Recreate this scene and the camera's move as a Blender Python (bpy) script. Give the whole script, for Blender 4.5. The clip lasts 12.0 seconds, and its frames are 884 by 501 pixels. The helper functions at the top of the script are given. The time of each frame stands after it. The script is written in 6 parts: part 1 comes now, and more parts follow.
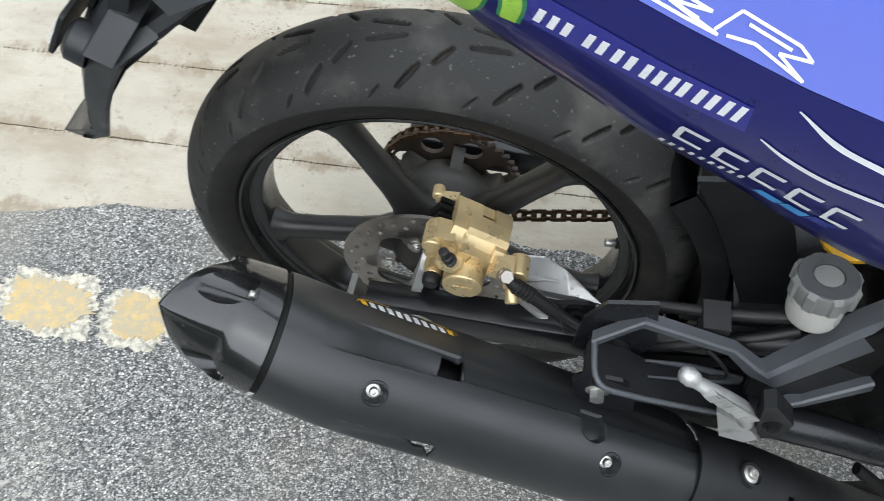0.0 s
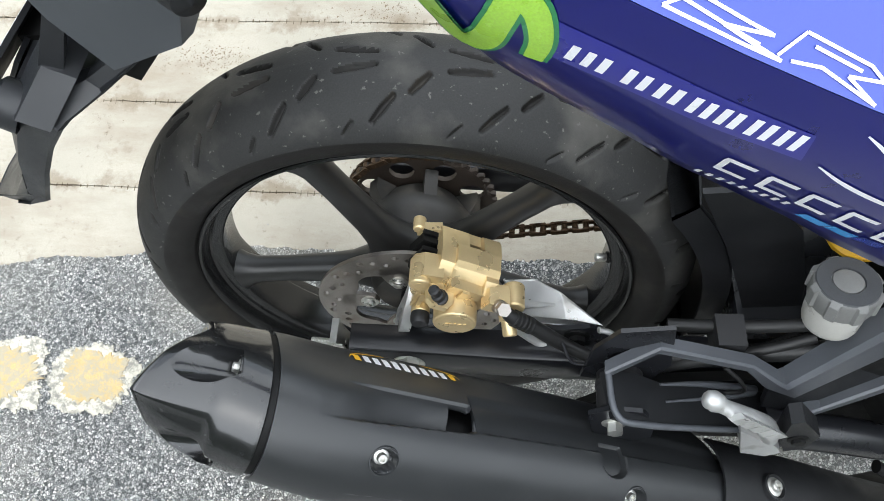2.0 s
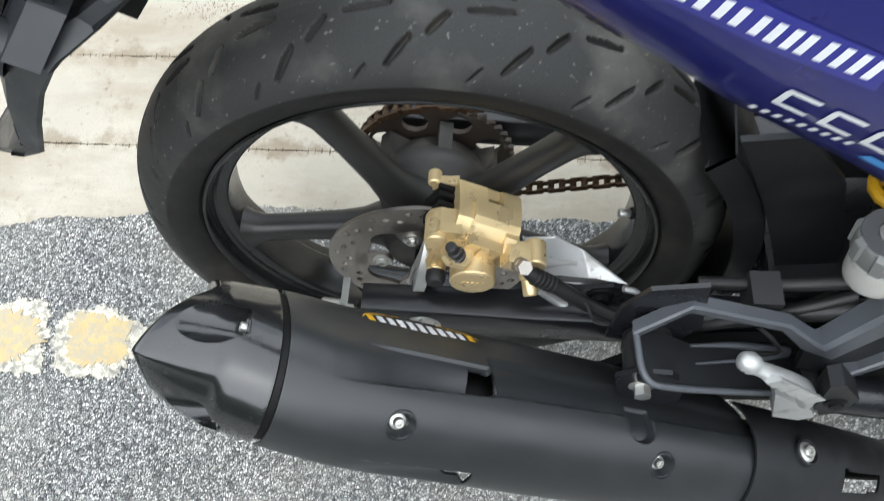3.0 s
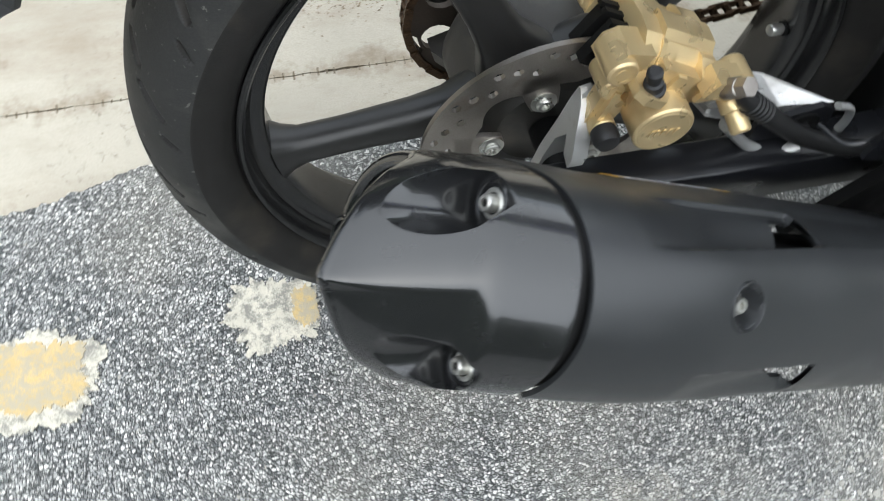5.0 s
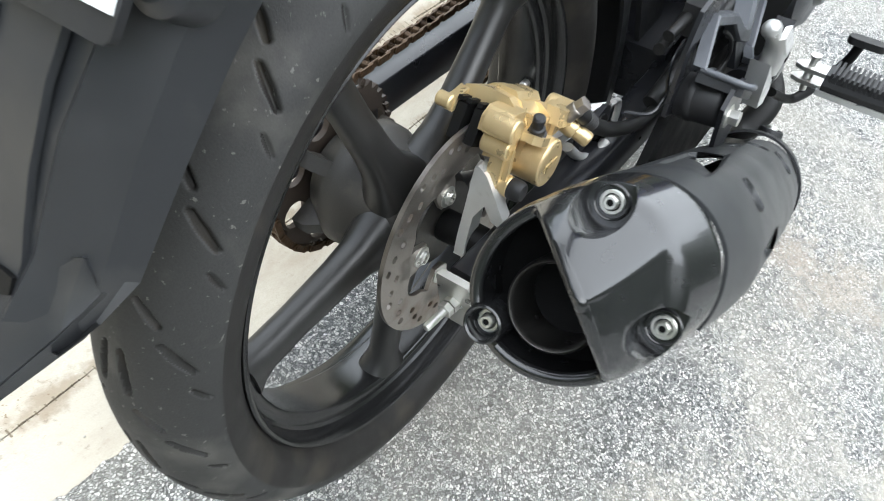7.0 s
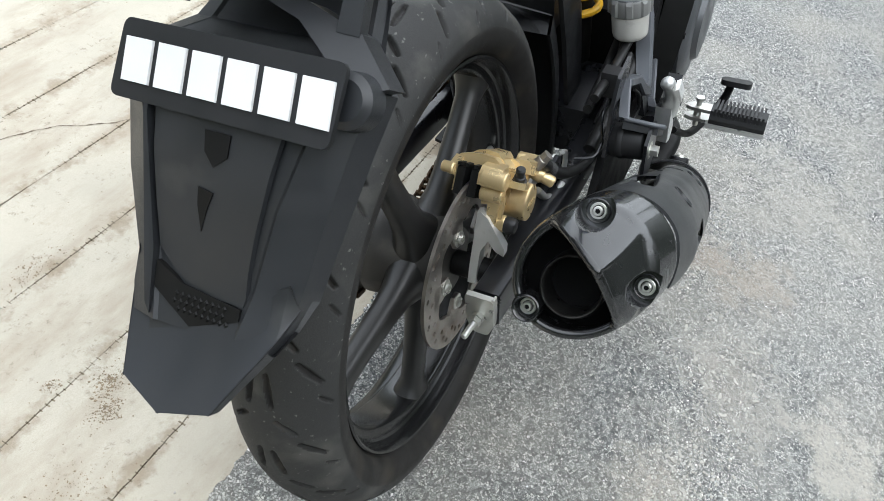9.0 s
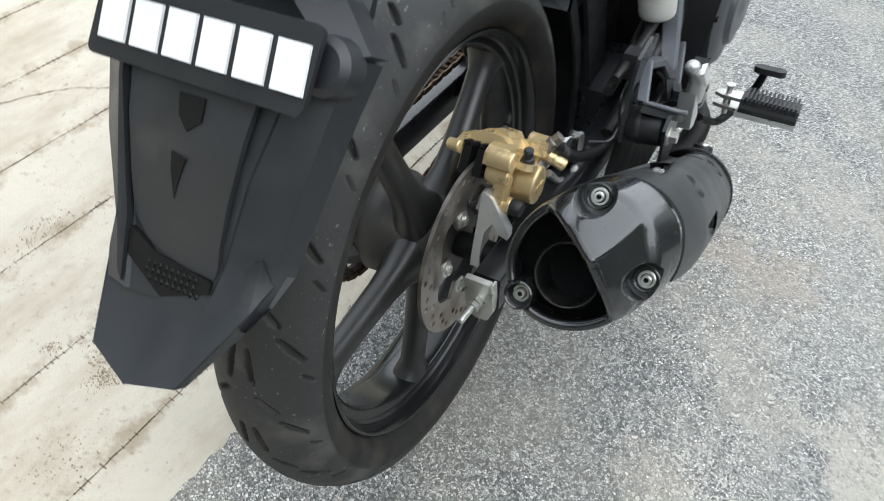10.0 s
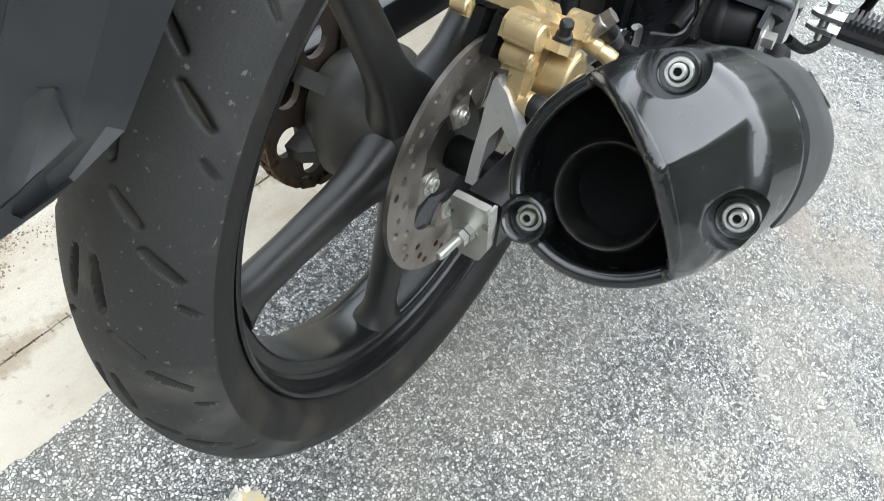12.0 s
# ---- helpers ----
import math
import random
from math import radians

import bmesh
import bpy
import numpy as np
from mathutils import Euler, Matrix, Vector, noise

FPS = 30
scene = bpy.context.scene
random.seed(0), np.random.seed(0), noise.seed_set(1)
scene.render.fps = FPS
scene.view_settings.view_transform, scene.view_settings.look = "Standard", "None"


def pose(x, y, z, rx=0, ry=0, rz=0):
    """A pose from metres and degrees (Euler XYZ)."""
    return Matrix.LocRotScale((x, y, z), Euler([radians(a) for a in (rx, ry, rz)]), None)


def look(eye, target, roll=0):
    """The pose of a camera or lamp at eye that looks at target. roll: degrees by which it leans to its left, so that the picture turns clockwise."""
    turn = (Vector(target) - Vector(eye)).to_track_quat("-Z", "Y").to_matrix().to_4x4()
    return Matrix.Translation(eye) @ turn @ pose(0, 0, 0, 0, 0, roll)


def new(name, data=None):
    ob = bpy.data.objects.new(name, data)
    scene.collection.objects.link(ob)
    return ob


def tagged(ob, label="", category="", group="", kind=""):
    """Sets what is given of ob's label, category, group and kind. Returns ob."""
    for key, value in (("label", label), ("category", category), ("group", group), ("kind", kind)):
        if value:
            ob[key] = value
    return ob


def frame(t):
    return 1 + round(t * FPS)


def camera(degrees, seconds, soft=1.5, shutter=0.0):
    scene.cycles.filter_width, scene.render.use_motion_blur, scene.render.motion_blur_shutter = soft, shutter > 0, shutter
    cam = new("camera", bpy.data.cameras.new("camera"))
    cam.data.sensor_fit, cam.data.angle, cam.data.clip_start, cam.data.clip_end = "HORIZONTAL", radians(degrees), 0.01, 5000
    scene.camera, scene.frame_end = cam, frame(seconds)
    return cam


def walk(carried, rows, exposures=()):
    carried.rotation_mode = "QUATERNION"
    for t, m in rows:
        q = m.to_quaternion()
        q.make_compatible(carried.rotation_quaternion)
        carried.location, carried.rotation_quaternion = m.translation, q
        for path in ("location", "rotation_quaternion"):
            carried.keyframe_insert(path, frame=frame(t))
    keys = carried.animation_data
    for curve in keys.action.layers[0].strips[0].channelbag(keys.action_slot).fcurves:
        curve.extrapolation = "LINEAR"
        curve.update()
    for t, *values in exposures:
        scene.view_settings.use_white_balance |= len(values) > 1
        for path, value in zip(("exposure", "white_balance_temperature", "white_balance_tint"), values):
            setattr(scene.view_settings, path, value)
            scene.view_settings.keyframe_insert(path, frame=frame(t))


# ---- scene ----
import functools

cam = camera(58.3, 12.0, soft=0.55, shutter=0.3)
PATH = [
    (0, 0.1618, -0.2544, 1.1600, 17.83, 6.76, 10.51),
    (0.5, 0.1325, -0.2448, 1.1204, 17.42, 3.68, 7.86),
    (1, 0.0794, -0.2243, 1.1001, 14.76, 3.59, 9.57),
    (1.5, 0.0999, -0.2089, 1.1221, 16.42, 4.39, 5.00),
    (2, 0.1060, -0.2060, 1.1225, 16.70, 4.30, 3.74),
    (2.5, 0.1056, -0.2036, 1.1213, 16.58, 4.19, 3.10),
    (3, 0.0929, -0.2050, 1.0839, 14.23, 4.73, 3.72),
    (3.2, 0.0822, -0.2090, 1.0649, 12.72, 4.96, 4.11),
    (4.8, -0.1114, -0.2125, 0.8866, 12.83, -2.60, -5.67),
    (5, -0.1572, -0.2204, 0.8572, 13.61, -3.96, -10.78),
    (5.5, -0.2663, -0.1781, 0.7817, 21.29, -11.75, -35.70),
    (6, -0.3356, -0.1473, 0.7233, 27.34, -20.79, -46.40),
    (6.5, -0.3538, -0.1335, 0.7180, 29.58, -17.45, -51.64),
    (7, -0.4067, -0.1593, 0.8405, 34.53, -14.29, -51.91),
    (7.2, -0.4391, -0.1867, 0.8812, 34.44, -12.79, -52.25),
    (8.8, -0.6018, -0.1398, 0.9447, 42.66, -12.87, -63.09),
    (9, -0.6049, -0.1427, 0.9462, 42.83, -12.96, -62.85),
    (9.5, -0.6056, -0.1501, 0.9656, 42.27, -12.65, -61.96),
    (10, -0.5703, -0.1662, 0.9331, 40.59, -13.01, -59.09),
    (10.5, -0.4970, -0.1512, 0.7889, 37.00, -15.63, -51.33),
    (11, -0.4411, -0.1488, 0.7522, 37.41, -16.51, -52.83),
    (11.5, -0.4335, -0.1595, 0.7244, 35.47, -16.15, -53.68),
    (12, -0.4220, -0.1595, 0.7488, 35.16, -16.37, -52.91),
]
walk(cam, [(t, pose(x, y, z, rx, ry, rz)) for t, x, y, z, rx, ry, rz in PATH], exposures=[(t, e, 6350, 6) for t, e in ((0.0, 1.25), (0.5, 1.3), (1.0, 1.5), (1.5, 1.45), (2.5, 1.55), (3.2, 1.5), (5.0, 1.45), (5.5, 1.65), (6.5, 1.95), (7.0, 2.1), (9.0, 1.5), (10.0, 1.55), (10.5, 1.72), (11.0, 2.02), (12.0, 1.9))])

# ---- daylight: bright overcast sky with a broad soft sun ----
world = bpy.data.worlds.new("world")
scene.world = world
world.use_nodes = True
wn, wl = world.node_tree.nodes, world.node_tree.links
sky = wn.new("ShaderNodeTexSky")
sky.sky_type, sky.sun_disc = "NISHITA", False
sky.sun_elevation, sky.sun_rotation = radians(62), radians(200)
sky.air_density, sky.dust_density, sky.ozone_density = 1.0, 0.7, 1.0
soften = wn.new("ShaderNodeHueSaturation")
soften.inputs["Saturation"].default_value = 0.3
wl.new(sky.outputs["Color"], soften.inputs["Color"])
wl.new(soften.outputs["Color"], wn["Background"].inputs["Color"])
wn["Background"].inputs["Strength"].default_value = 0.185
sun = new("sun", bpy.data.lights.new("sun", "SUN"))
sun.data.energy, sun.data.angle, sun.data.color = 1.25, radians(130), (1.0, 0.99, 0.98)
sun.matrix_world = look((1.4, -0.6, 4.0), (0.0, 0.0, 0.0))

# ---- materials ----
def material(name, colour, rough=0.5, metal=0.0, vary=0.12, scale=40.0, fine=900.0, bump=0.05, coat=0.0, dirt=None, dirt_amount=0.0, dirt_scale=18.0, rough_vary=0.12, spec=0.5, specks=None):
    """A surface with colour and gloss that vary at two scales, fine relief and, if wanted, dirt in patches."""
    m = bpy.data.materials.new(name)
    m.use_nodes = True
    n, l = m.node_tree.nodes, m.node_tree.links
    b = n["Principled BSDF"]
    place = n.new("ShaderNodeTexCoord")
    big, small = n.new("ShaderNodeTexNoise"), n.new("ShaderNodeTexNoise")
    for tex, size, detail in ((big, scale, 6.0), (small, fine, 3.0)):
        tex.inputs["Scale"].default_value, tex.inputs["Detail"].default_value = size, detail
        l.new(place.outputs["Object"], tex.inputs["Vector"])
    both = n.new("ShaderNodeMath")
    both.operation = "ADD"
    l.new(big.outputs["Fac"], both.inputs[0])
    l.new(small.outputs["Fac"], both.inputs[1])
    spread = n.new("ShaderNodeMapRange")
    spread.inputs["From Min"].default_value, spread.inputs["From Max"].default_value = 0.6, 1.4
    spread.inputs["To Min"].default_value, spread.inputs["To Max"].default_value = 1 - vary, 1 + vary
    l.new(both.outputs[0], spread.inputs["Value"])
    tone = n.new("ShaderNodeVectorMath")
    tone.operation = "SCALE"
    tone.inputs[0].default_value = colour
    l.new(spread.outputs[0], tone.inputs["Scale"])
    colour_out = tone.outputs["Vector"]
    if dirt:
        patch, ramp, mix = n.new("ShaderNodeTexNoise"), n.new("ShaderNodeMapRange"), n.new("ShaderNodeMix")
        patch.inputs["Scale"].default_value, patch.inputs["Detail"].default_value = dirt_scale, 8.0
        l.new(place.outputs["Object"], patch.inputs["Vector"])
        ramp.inputs["From Min"].default_value, ramp.inputs["From Max"].default_value = 0.62 - 0.3 * dirt_amount, 0.75
        l.new(patch.outputs["Fac"], ramp.inputs["Value"])
        mix.data_type = "RGBA"
        l.new(ramp.outputs[0], mix.inputs["Factor"])
        l.new(colour_out, mix.inputs["A"])
        mix.inputs["B"].default_value = (*dirt, 1)
        colour_out = mix.outputs["Result"]
    if specks:
        dots, pick, over = n.new("ShaderNodeTexNoise"), n.new("ShaderNodeMapRange"), n.new("ShaderNodeMix")
        dots.inputs["Scale"].default_value, dots.inputs["Detail"].default_value = 210, 3.0
        l.new(place.outputs["Object"], dots.inputs["Vector"])
        pick.inputs["From Min"].default_value, pick.inputs["From Max"].default_value = 0.665, 0.72
        l.new(dots.outputs["Fac"], pick.inputs["Value"])
        over.data_type = "RGBA"
        l.new(pick.outputs[0], over.inputs["Factor"])
        l.new(colour_out, over.inputs["A"])
        over.inputs["B"].default_value = (*specks, 1)
        colour_out = over.outputs["Result"]
    l.new(colour_out, b.inputs["Base Color"])
    gloss = n.new("ShaderNodeMapRange")
    gloss.inputs["From Min"].default_value, gloss.inputs["From Max"].default_value = 0.3, 0.7
    gloss.inputs["To Min"].default_value, gloss.inputs["To Max"].default_value = max(rough - rough_vary, 0.02), min(rough + rough_vary, 1)
    l.new(big.outputs["Fac"], gloss.inputs["Value"])
    l.new(gloss.outputs[0], b.inputs["Roughness"])
    b.inputs["Metallic"].default_value = metal
    b.inputs["Specular IOR Level"].default_value = spec
    if coat:
        b.inputs["Coat Weight"].default_value, b.inputs["Coat Roughness"].default_value = coat, 0.04
    if bump:
        relief = n.new("ShaderNodeBump")
        relief.inputs["Strength"].default_value, relief.inputs["Distance"].default_value = bump, 0.001
        l.new(small.outputs["Fac"], relief.inputs["Height"])
        l.new(relief.outputs["Normal"], b.inputs["Normal"])
    return m


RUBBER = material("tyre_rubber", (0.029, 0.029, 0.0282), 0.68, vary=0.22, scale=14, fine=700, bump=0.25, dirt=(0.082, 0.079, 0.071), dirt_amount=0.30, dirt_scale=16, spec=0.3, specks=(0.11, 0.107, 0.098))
SIDEWALL_GROOVES = material("sidewall_and_groove_rubber", (0.0135, 0.0125, 0.0115), 0.6, vary=0.2, scale=20, fine=800, bump=0.2, dirt=(0.042, 0.036, 0.028), dirt_amount=0.3, spec=0.3)
WHEEL_BLACK = material("black_wheel_paint", (0.0155, 0.0152, 0.0148), 0.40, vary=0.14, scale=25, fine=900, bump=0.05, dirt=(0.04, 0.036, 0.03), dirt_amount=0.1, dirt_scale=12, rough_vary=0.06)
RIM_BLACK = material("gloss_black_rim_paint", (0.0095, 0.0095, 0.0098), 0.22, vary=0.14, scale=25, fine=900, bump=0.03, dirt=(0.03, 0.027, 0.022), dirt_amount=0.1, dirt_scale=12, rough_vary=0.05)
HUB_GREY = material("dusty_hub_metal", (0.035, 0.033, 0.030), 0.55, 0.2, vary=0.25, scale=30, bump=0.15, dirt=(0.10, 0.088, 0.07), dirt_amount=0.3, dirt_scale=20)
PLASTIC = material("matt_black_plastic", (0.010, 0.0104, 0.0115), 0.46, vary=0.1, scale=30, fine=2500, bump=0.12, spec=0.4)
FENDER = material("grained_black_plastic", (0.0160, 0.0172, 0.0195), 0.42, vary=0.08, scale=24, fine=2600, bump=0.14, dirt=(0.035, 0.035, 0.035), dirt_amount=0.05, spec=0.5)
TRAY = material("grey_grained_plastic", (0.046, 0.050, 0.055), 0.5, vary=0.08, scale=24, fine=2600, bump=0.12)
GLOSS = material("gloss_black_tip", (0.011, 0.0113, 0.012), 0.24, vary=0.1, bump=0.0, coat=0.5, rough_vary=0.05, scale=60)
GUARD = material("satin_black_heat_guard", (0.018, 0.0192, 0.0205), 0.38, vary=0.1, scale=26, fine=3000, bump=0.06, rough_vary=0.05, spec=0.55)
SOOT_GAPS = material("soot_and_gap_black", (0.004, 0.004, 0.004), 0.8, vary=0.3, scale=60, bump=0.2, spec=0.15)
PIPE = material("dark_heat_stained_pipe", (0.085, 0.082, 0.078), 0.38, 0.9, vary=0.3, scale=60, bump=0.1)
ARM = material("black_enamel_steel", (0.010, 0.0105, 0.0125), 0.3, vary=0.1, scale=20, bump=0.02, rough_vary=0.05)
DARK = material("dark_machinery", (0.005, 0.005, 0.005), 0.55, vary=0.3, scale=40, bump=0.1, dirt=(0.012, 0.011, 0.01), dirt_amount=0.1, spec=0.2)
ENGINE = material("grey_engine_paint", (0.075, 0.078, 0.084), 0.42, 0.3, vary=0.12, scale=30, bump=0.08)
STEEL = material("zinc_plated_steel", (0.60, 0.595, 0.56), 0.36, 0.9, vary=0.10, scale=60, fine=1500, bump=0.05)
DISC = material("brushed_brake_steel", (0.36, 0.33, 0.3), 0.42, 1.0, vary=0.2, scale=45, fine=1500, bump=0.12, dirt=(0.2, 0.14, 0.1), dirt_amount=0.2, dirt_scale=26)
CAST = material("cast_aluminium", (0.56, 0.56, 0.55), 0.38, 0.65, vary=0.1, scale=60, fine=1800, bump=0.25, dirt=(0.3, 0.29, 0.27), dirt_amount=0.1, dirt_scale=40)
GOLD = material("gold_anodised_metal", (0.62, 0.48, 0.26), 0.34, 0.6, vary=0.08, scale=50, fine=1600, bump=0.12, dirt=(0.5, 0.37, 0.19), dirt_amount=0.05, dirt_scale=40)
RUST = material("oily_rusty_chain", (0.085, 0.05, 0.026), 0.5, 0.6, vary=0.4, scale=160, bump=0.2, dirt=(0.03, 0.02, 0.014), dirt_amount=0.4, dirt_scale=120)
SPROCKET = material("rusty_sprocket_steel", (0.055, 0.042, 0.033), 0.6, 0.4, vary=0.35, scale=60, bump=0.2, dirt=(0.03, 0.024, 0.02), dirt_amount=0.3)
BLUE = material("metallic_blue_paint", (0.006, 0.009, 0.17), 0.30, 0.45, vary=0.05, fine=6000, bump=0.0, coat=0.6, rough_vary=0.03, scale=50)
SKYBLUE = material("light_blue_decal", (0.030, 0.058, 0.36), 0.22, 0.2, vary=0.06, bump=0.0, coat=0.6, rough_vary=0.03)
MIDBLUE = material("mid_blue_sticker_film", (0.011, 0.014, 0.235), 0.3, vary=0.04, bump=0.0, coat=0.6, rough_vary=0.03)
PALEBLUE = material("cyan_sticker_film", (0.06, 0.30, 0.70), 0.3, vary=0.05, bump=0.0, coat=0.4)
WHITE = material("white_sticker_film", (0.82, 0.83, 0.86), 0.3, vary=0.03, bump=0.0, coat=0.4, rough_vary=0.04)
GREEN_EDGE = material("deep_green_sticker_film", (0.03, 0.22, 0.08), 0.3, vary=0.2, scale=22, bump=0.0, coat=0.4)
GREEN = material("lime_green_sticker_film", (0.34, 0.60, 0.06), 0.3, vary=0.22, scale=22, bump=0.0, coat=0.4)
YELLOW = material("yellow_paint", (0.75, 0.42, 0.02), 0.35, vary=0.1, bump=0.02)
PLATE_WHITE = material("raised_white_plastic", (0.72, 0.72, 0.72), 0.4, vary=0.03, bump=0.02)
CUP_CAP = material("grey_ribbed_plastic", (0.16, 0.16, 0.155), 0.45, vary=0.12, scale=60, bump=0.05)
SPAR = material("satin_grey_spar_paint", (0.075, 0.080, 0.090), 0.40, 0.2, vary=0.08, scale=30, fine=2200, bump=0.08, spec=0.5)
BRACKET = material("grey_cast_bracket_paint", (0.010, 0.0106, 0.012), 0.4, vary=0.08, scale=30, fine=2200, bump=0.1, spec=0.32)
CUP = material("translucent_white_plastic", (0.42, 0.41, 0.38), 0.35, vary=0.08, scale=40, bump=0.03, dirt=(0.4, 0.37, 0.3), dirt_amount=0.1)
HOSE = material("black_rubber_hose", (0.014, 0.014, 0.014), 0.42, vary=0.2, bump=0.05, spec=0.3)
BOOT = material("black_rubber_boot", (0.02, 0.02, 0.021), 0.5, vary=0.2, bump=0.05, spec=0.3)


# ---- mesh helpers ----
def finish(bm, mat, name, smooth=38):
    bmesh.ops.remove_doubles(bm, verts=bm.verts, dist=1e-6)
    bmesh.ops.recalc_face_normals(bm, faces=bm.faces)
    me = bpy.data.meshes.new(name)
    bm.to_mesh(me)
    bm.free()
    me.materials.append(mat)
    me.polygons.foreach_set("use_smooth", [True] * len(me.polygons))
    me.set_sharp_from_angle(angle=radians(smooth))
    return me


def part(name, bm, mat, parent, label="", smooth=38):
    """Links a bmesh as one mesh object under a thing or a part."""
    ob = new(name, finish(bm, mat, name, smooth))
    ob.parent = parent
    return tagged(ob, label)


def edged(bm, width, segments=2, angle=25):
    """Rounds the sharp edges."""
    edges = [e for e in bm.edges if len(e.link_faces) == 2 and e.calc_face_angle(0) > radians(angle)]
    if edges:
        bmesh.ops.bevel(bm, geom=edges, offset=width, segments=segments, affect="EDGES", profile=0.6, clamp_overlap=True)
    return bm


def loft(bm, rings, closed=True, caps=True, around=False):
    """Joins rings of points by quads. closed: each ring closes on itself; around: the last ring joins the first."""
    rows = [[bm.verts.new(p) for p in ring] for ring in rings]
    pairs = list(zip(rows, rows[1:])) + ([(rows[-1], rows[0])] if around else [])
    n = len(rows[0])
    for a, b in pairs:
        for i in range(n if closed else n - 1):
            j = (i + 1) % n
            bm.faces.new((a[i], a[j], b[j], b[i]))
    if caps and closed and not around:
        bm.faces.new(rows[0])
        bm.faces.new(list(reversed(rows[-1])))
    return bm


def frame_of(axis):
    axis = Vector(axis).normalized()
    side = axis.cross(Vector((0, 0, 1)) if abs(axis.z) < 0.9 else Vector((1, 0, 0))).normalized()
    return axis, side, axis.cross(side)


def lathe(bm, profile, origin, axis, n=32, caps=False, around=False):
    """Turns a profile of (along, radius) about an axis."""
    a, u, v = frame_of(axis)
    o = Vector(origin)
    rings = [[o + a * s + (u * math.cos(2 * math.pi * i / n) + v * math.sin(2 * math.pi * i / n)) * r for i in range(n)] for s, r in profile]
    return loft(bm, rings, True, caps, around)


def rod(bm, p0, p1, r0, r1=None, n=20, soft=0.0):
    """A round bar with softened ends."""
    p0, p1 = Vector(p0), Vector(p1)
    h, r1 = (p1 - p0).length, r0 if r1 is None else r1
    prof = [(0, r0), (h, r1)] if not soft else [(0, r0 - soft), (soft * 0.4, r0 - soft * 0.35), (soft, r0), (h - soft, r1), (h - soft * 0.4, r1 - soft * 0.35), (h, r1 - soft)]
    return lathe(bm, prof, p0, p1 - p0, n, caps=True)


def curve_points(pts, steps=8):
    """A smooth line through the points."""
    p = [Vector(q) for q in pts]
    p = [2 * p[0] - p[1], *p, 2 * p[-1] - p[-2]]
    out = []
    for i in range(1, len(p) - 2):
        for k in range(steps):
            t = k / steps
            a, b, c, d = p[i - 1 : i + 3]
            out.append(0.5 * (2 * b + (c - a) * t + (2 * a - 5 * b + 4 * c - d) * t**2 + (3 * b - a - 3 * c + d) * t**3))
    return out + [p[-2]]


def tube(bm, pts, r, n=12, steps=8, radii=None, flat=1.0):
    """A round bar along a smooth line; radii: one for each given point."""
    line = curve_points(pts, steps)
    count = len(line)
    up = Vector((0.123, 0.231, 0.97))
    rings = []
    for i, p in enumerate(line):
        d = (line[min(i + 1, count - 1)] - line[max(i - 1, 0)]).normalized()
        s = d.cross(up).normalized()
        up = s.cross(d)
        rr = r if radii is None else float(np.interp(i / steps, range(len(radii)), radii))
        rings.append([p + (s * math.cos(2 * math.pi * k / n) + up * (flat * math.sin(2 * math.pi * k / n))) * rr for k in range(n)])
    return loft(bm, rings)


def extrude(bm, poly, by):
    """A prism from a polygon of points and a way."""
    by = Vector(by)
    a = [bm.verts.new(p) for p in poly]
    b = [bm.verts.new(Vector(p) + by) for p in poly]
    bm.faces.new(a)
    bm.faces.new(list(reversed(b)))
    for i in range(len(a)):
        j = (i + 1) % len(a)
        bm.faces.new((a[i], b[i], b[j], a[j]))
    return bm


def block(bm, lo, hi, turn=None):
    """A box between two corners, turned by a matrix about its middle."""
    lo, hi = Vector(lo), Vector(hi)
    mid = (lo + hi) / 2
    c = [Vector((x, y, z)) for x, y, z in ((lo.x, lo.y, lo.z), (hi.x, lo.y, lo.z), (hi.x, hi.y, lo.z), (lo.x, hi.y, lo.z))]
    c = [mid + (turn @ (p - mid)) if turn else p for p in c]
    by = Vector((0, 0, hi.z - lo.z))
    return extrude(bm, c, turn @ by if turn else by)


def hexagon(bm, p, axis, r, h, n=6):
    a, u, v = frame_of(axis)
    poly = [Vector(p) + (u * math.cos(2 * math.pi * (i + 0.5) / n) + v * math.sin(2 * math.pi * (i + 0.5) / n)) * r for i in range(n)]
    return extrude(bm, poly, a * h)


def bolt(parent, p, axis, r, h, mat=None, socket=False, name="bolt"):
    """A flanged hexagon bolt, or a round head with a socket in it."""
    bm, a = bmesh.new(), Vector(axis).normalized()
    p = Vector(p)
    lathe(bm, [(0, r * 1.55), (r * 0.18, r * 1.55), (r * 0.3, r * 1.3), (r * 0.3, 0.0001)], p, a, 24)
    if socket:
        lathe(bm, [(r * 0.2, r), (h * 0.8, r), (h, r * 0.86), (h, r * 0.52), (h * 0.45, r * 0.5), (h * 0.45, 0.0001)], p, a, 24)
    else:
        hexagon(bm, p + a * r * 0.25, a, r, h)
        edged(bm, r * 0.08, 1, 50)
    return part(name, bm, mat or STEEL, parent)

# ---- ground ----
def tree_of(name):
    m = bpy.data.materials.new(name)
    m.use_nodes = True
    return m, m.node_tree.nodes, m.node_tree.links, m.node_tree.nodes["Principled BSDF"]


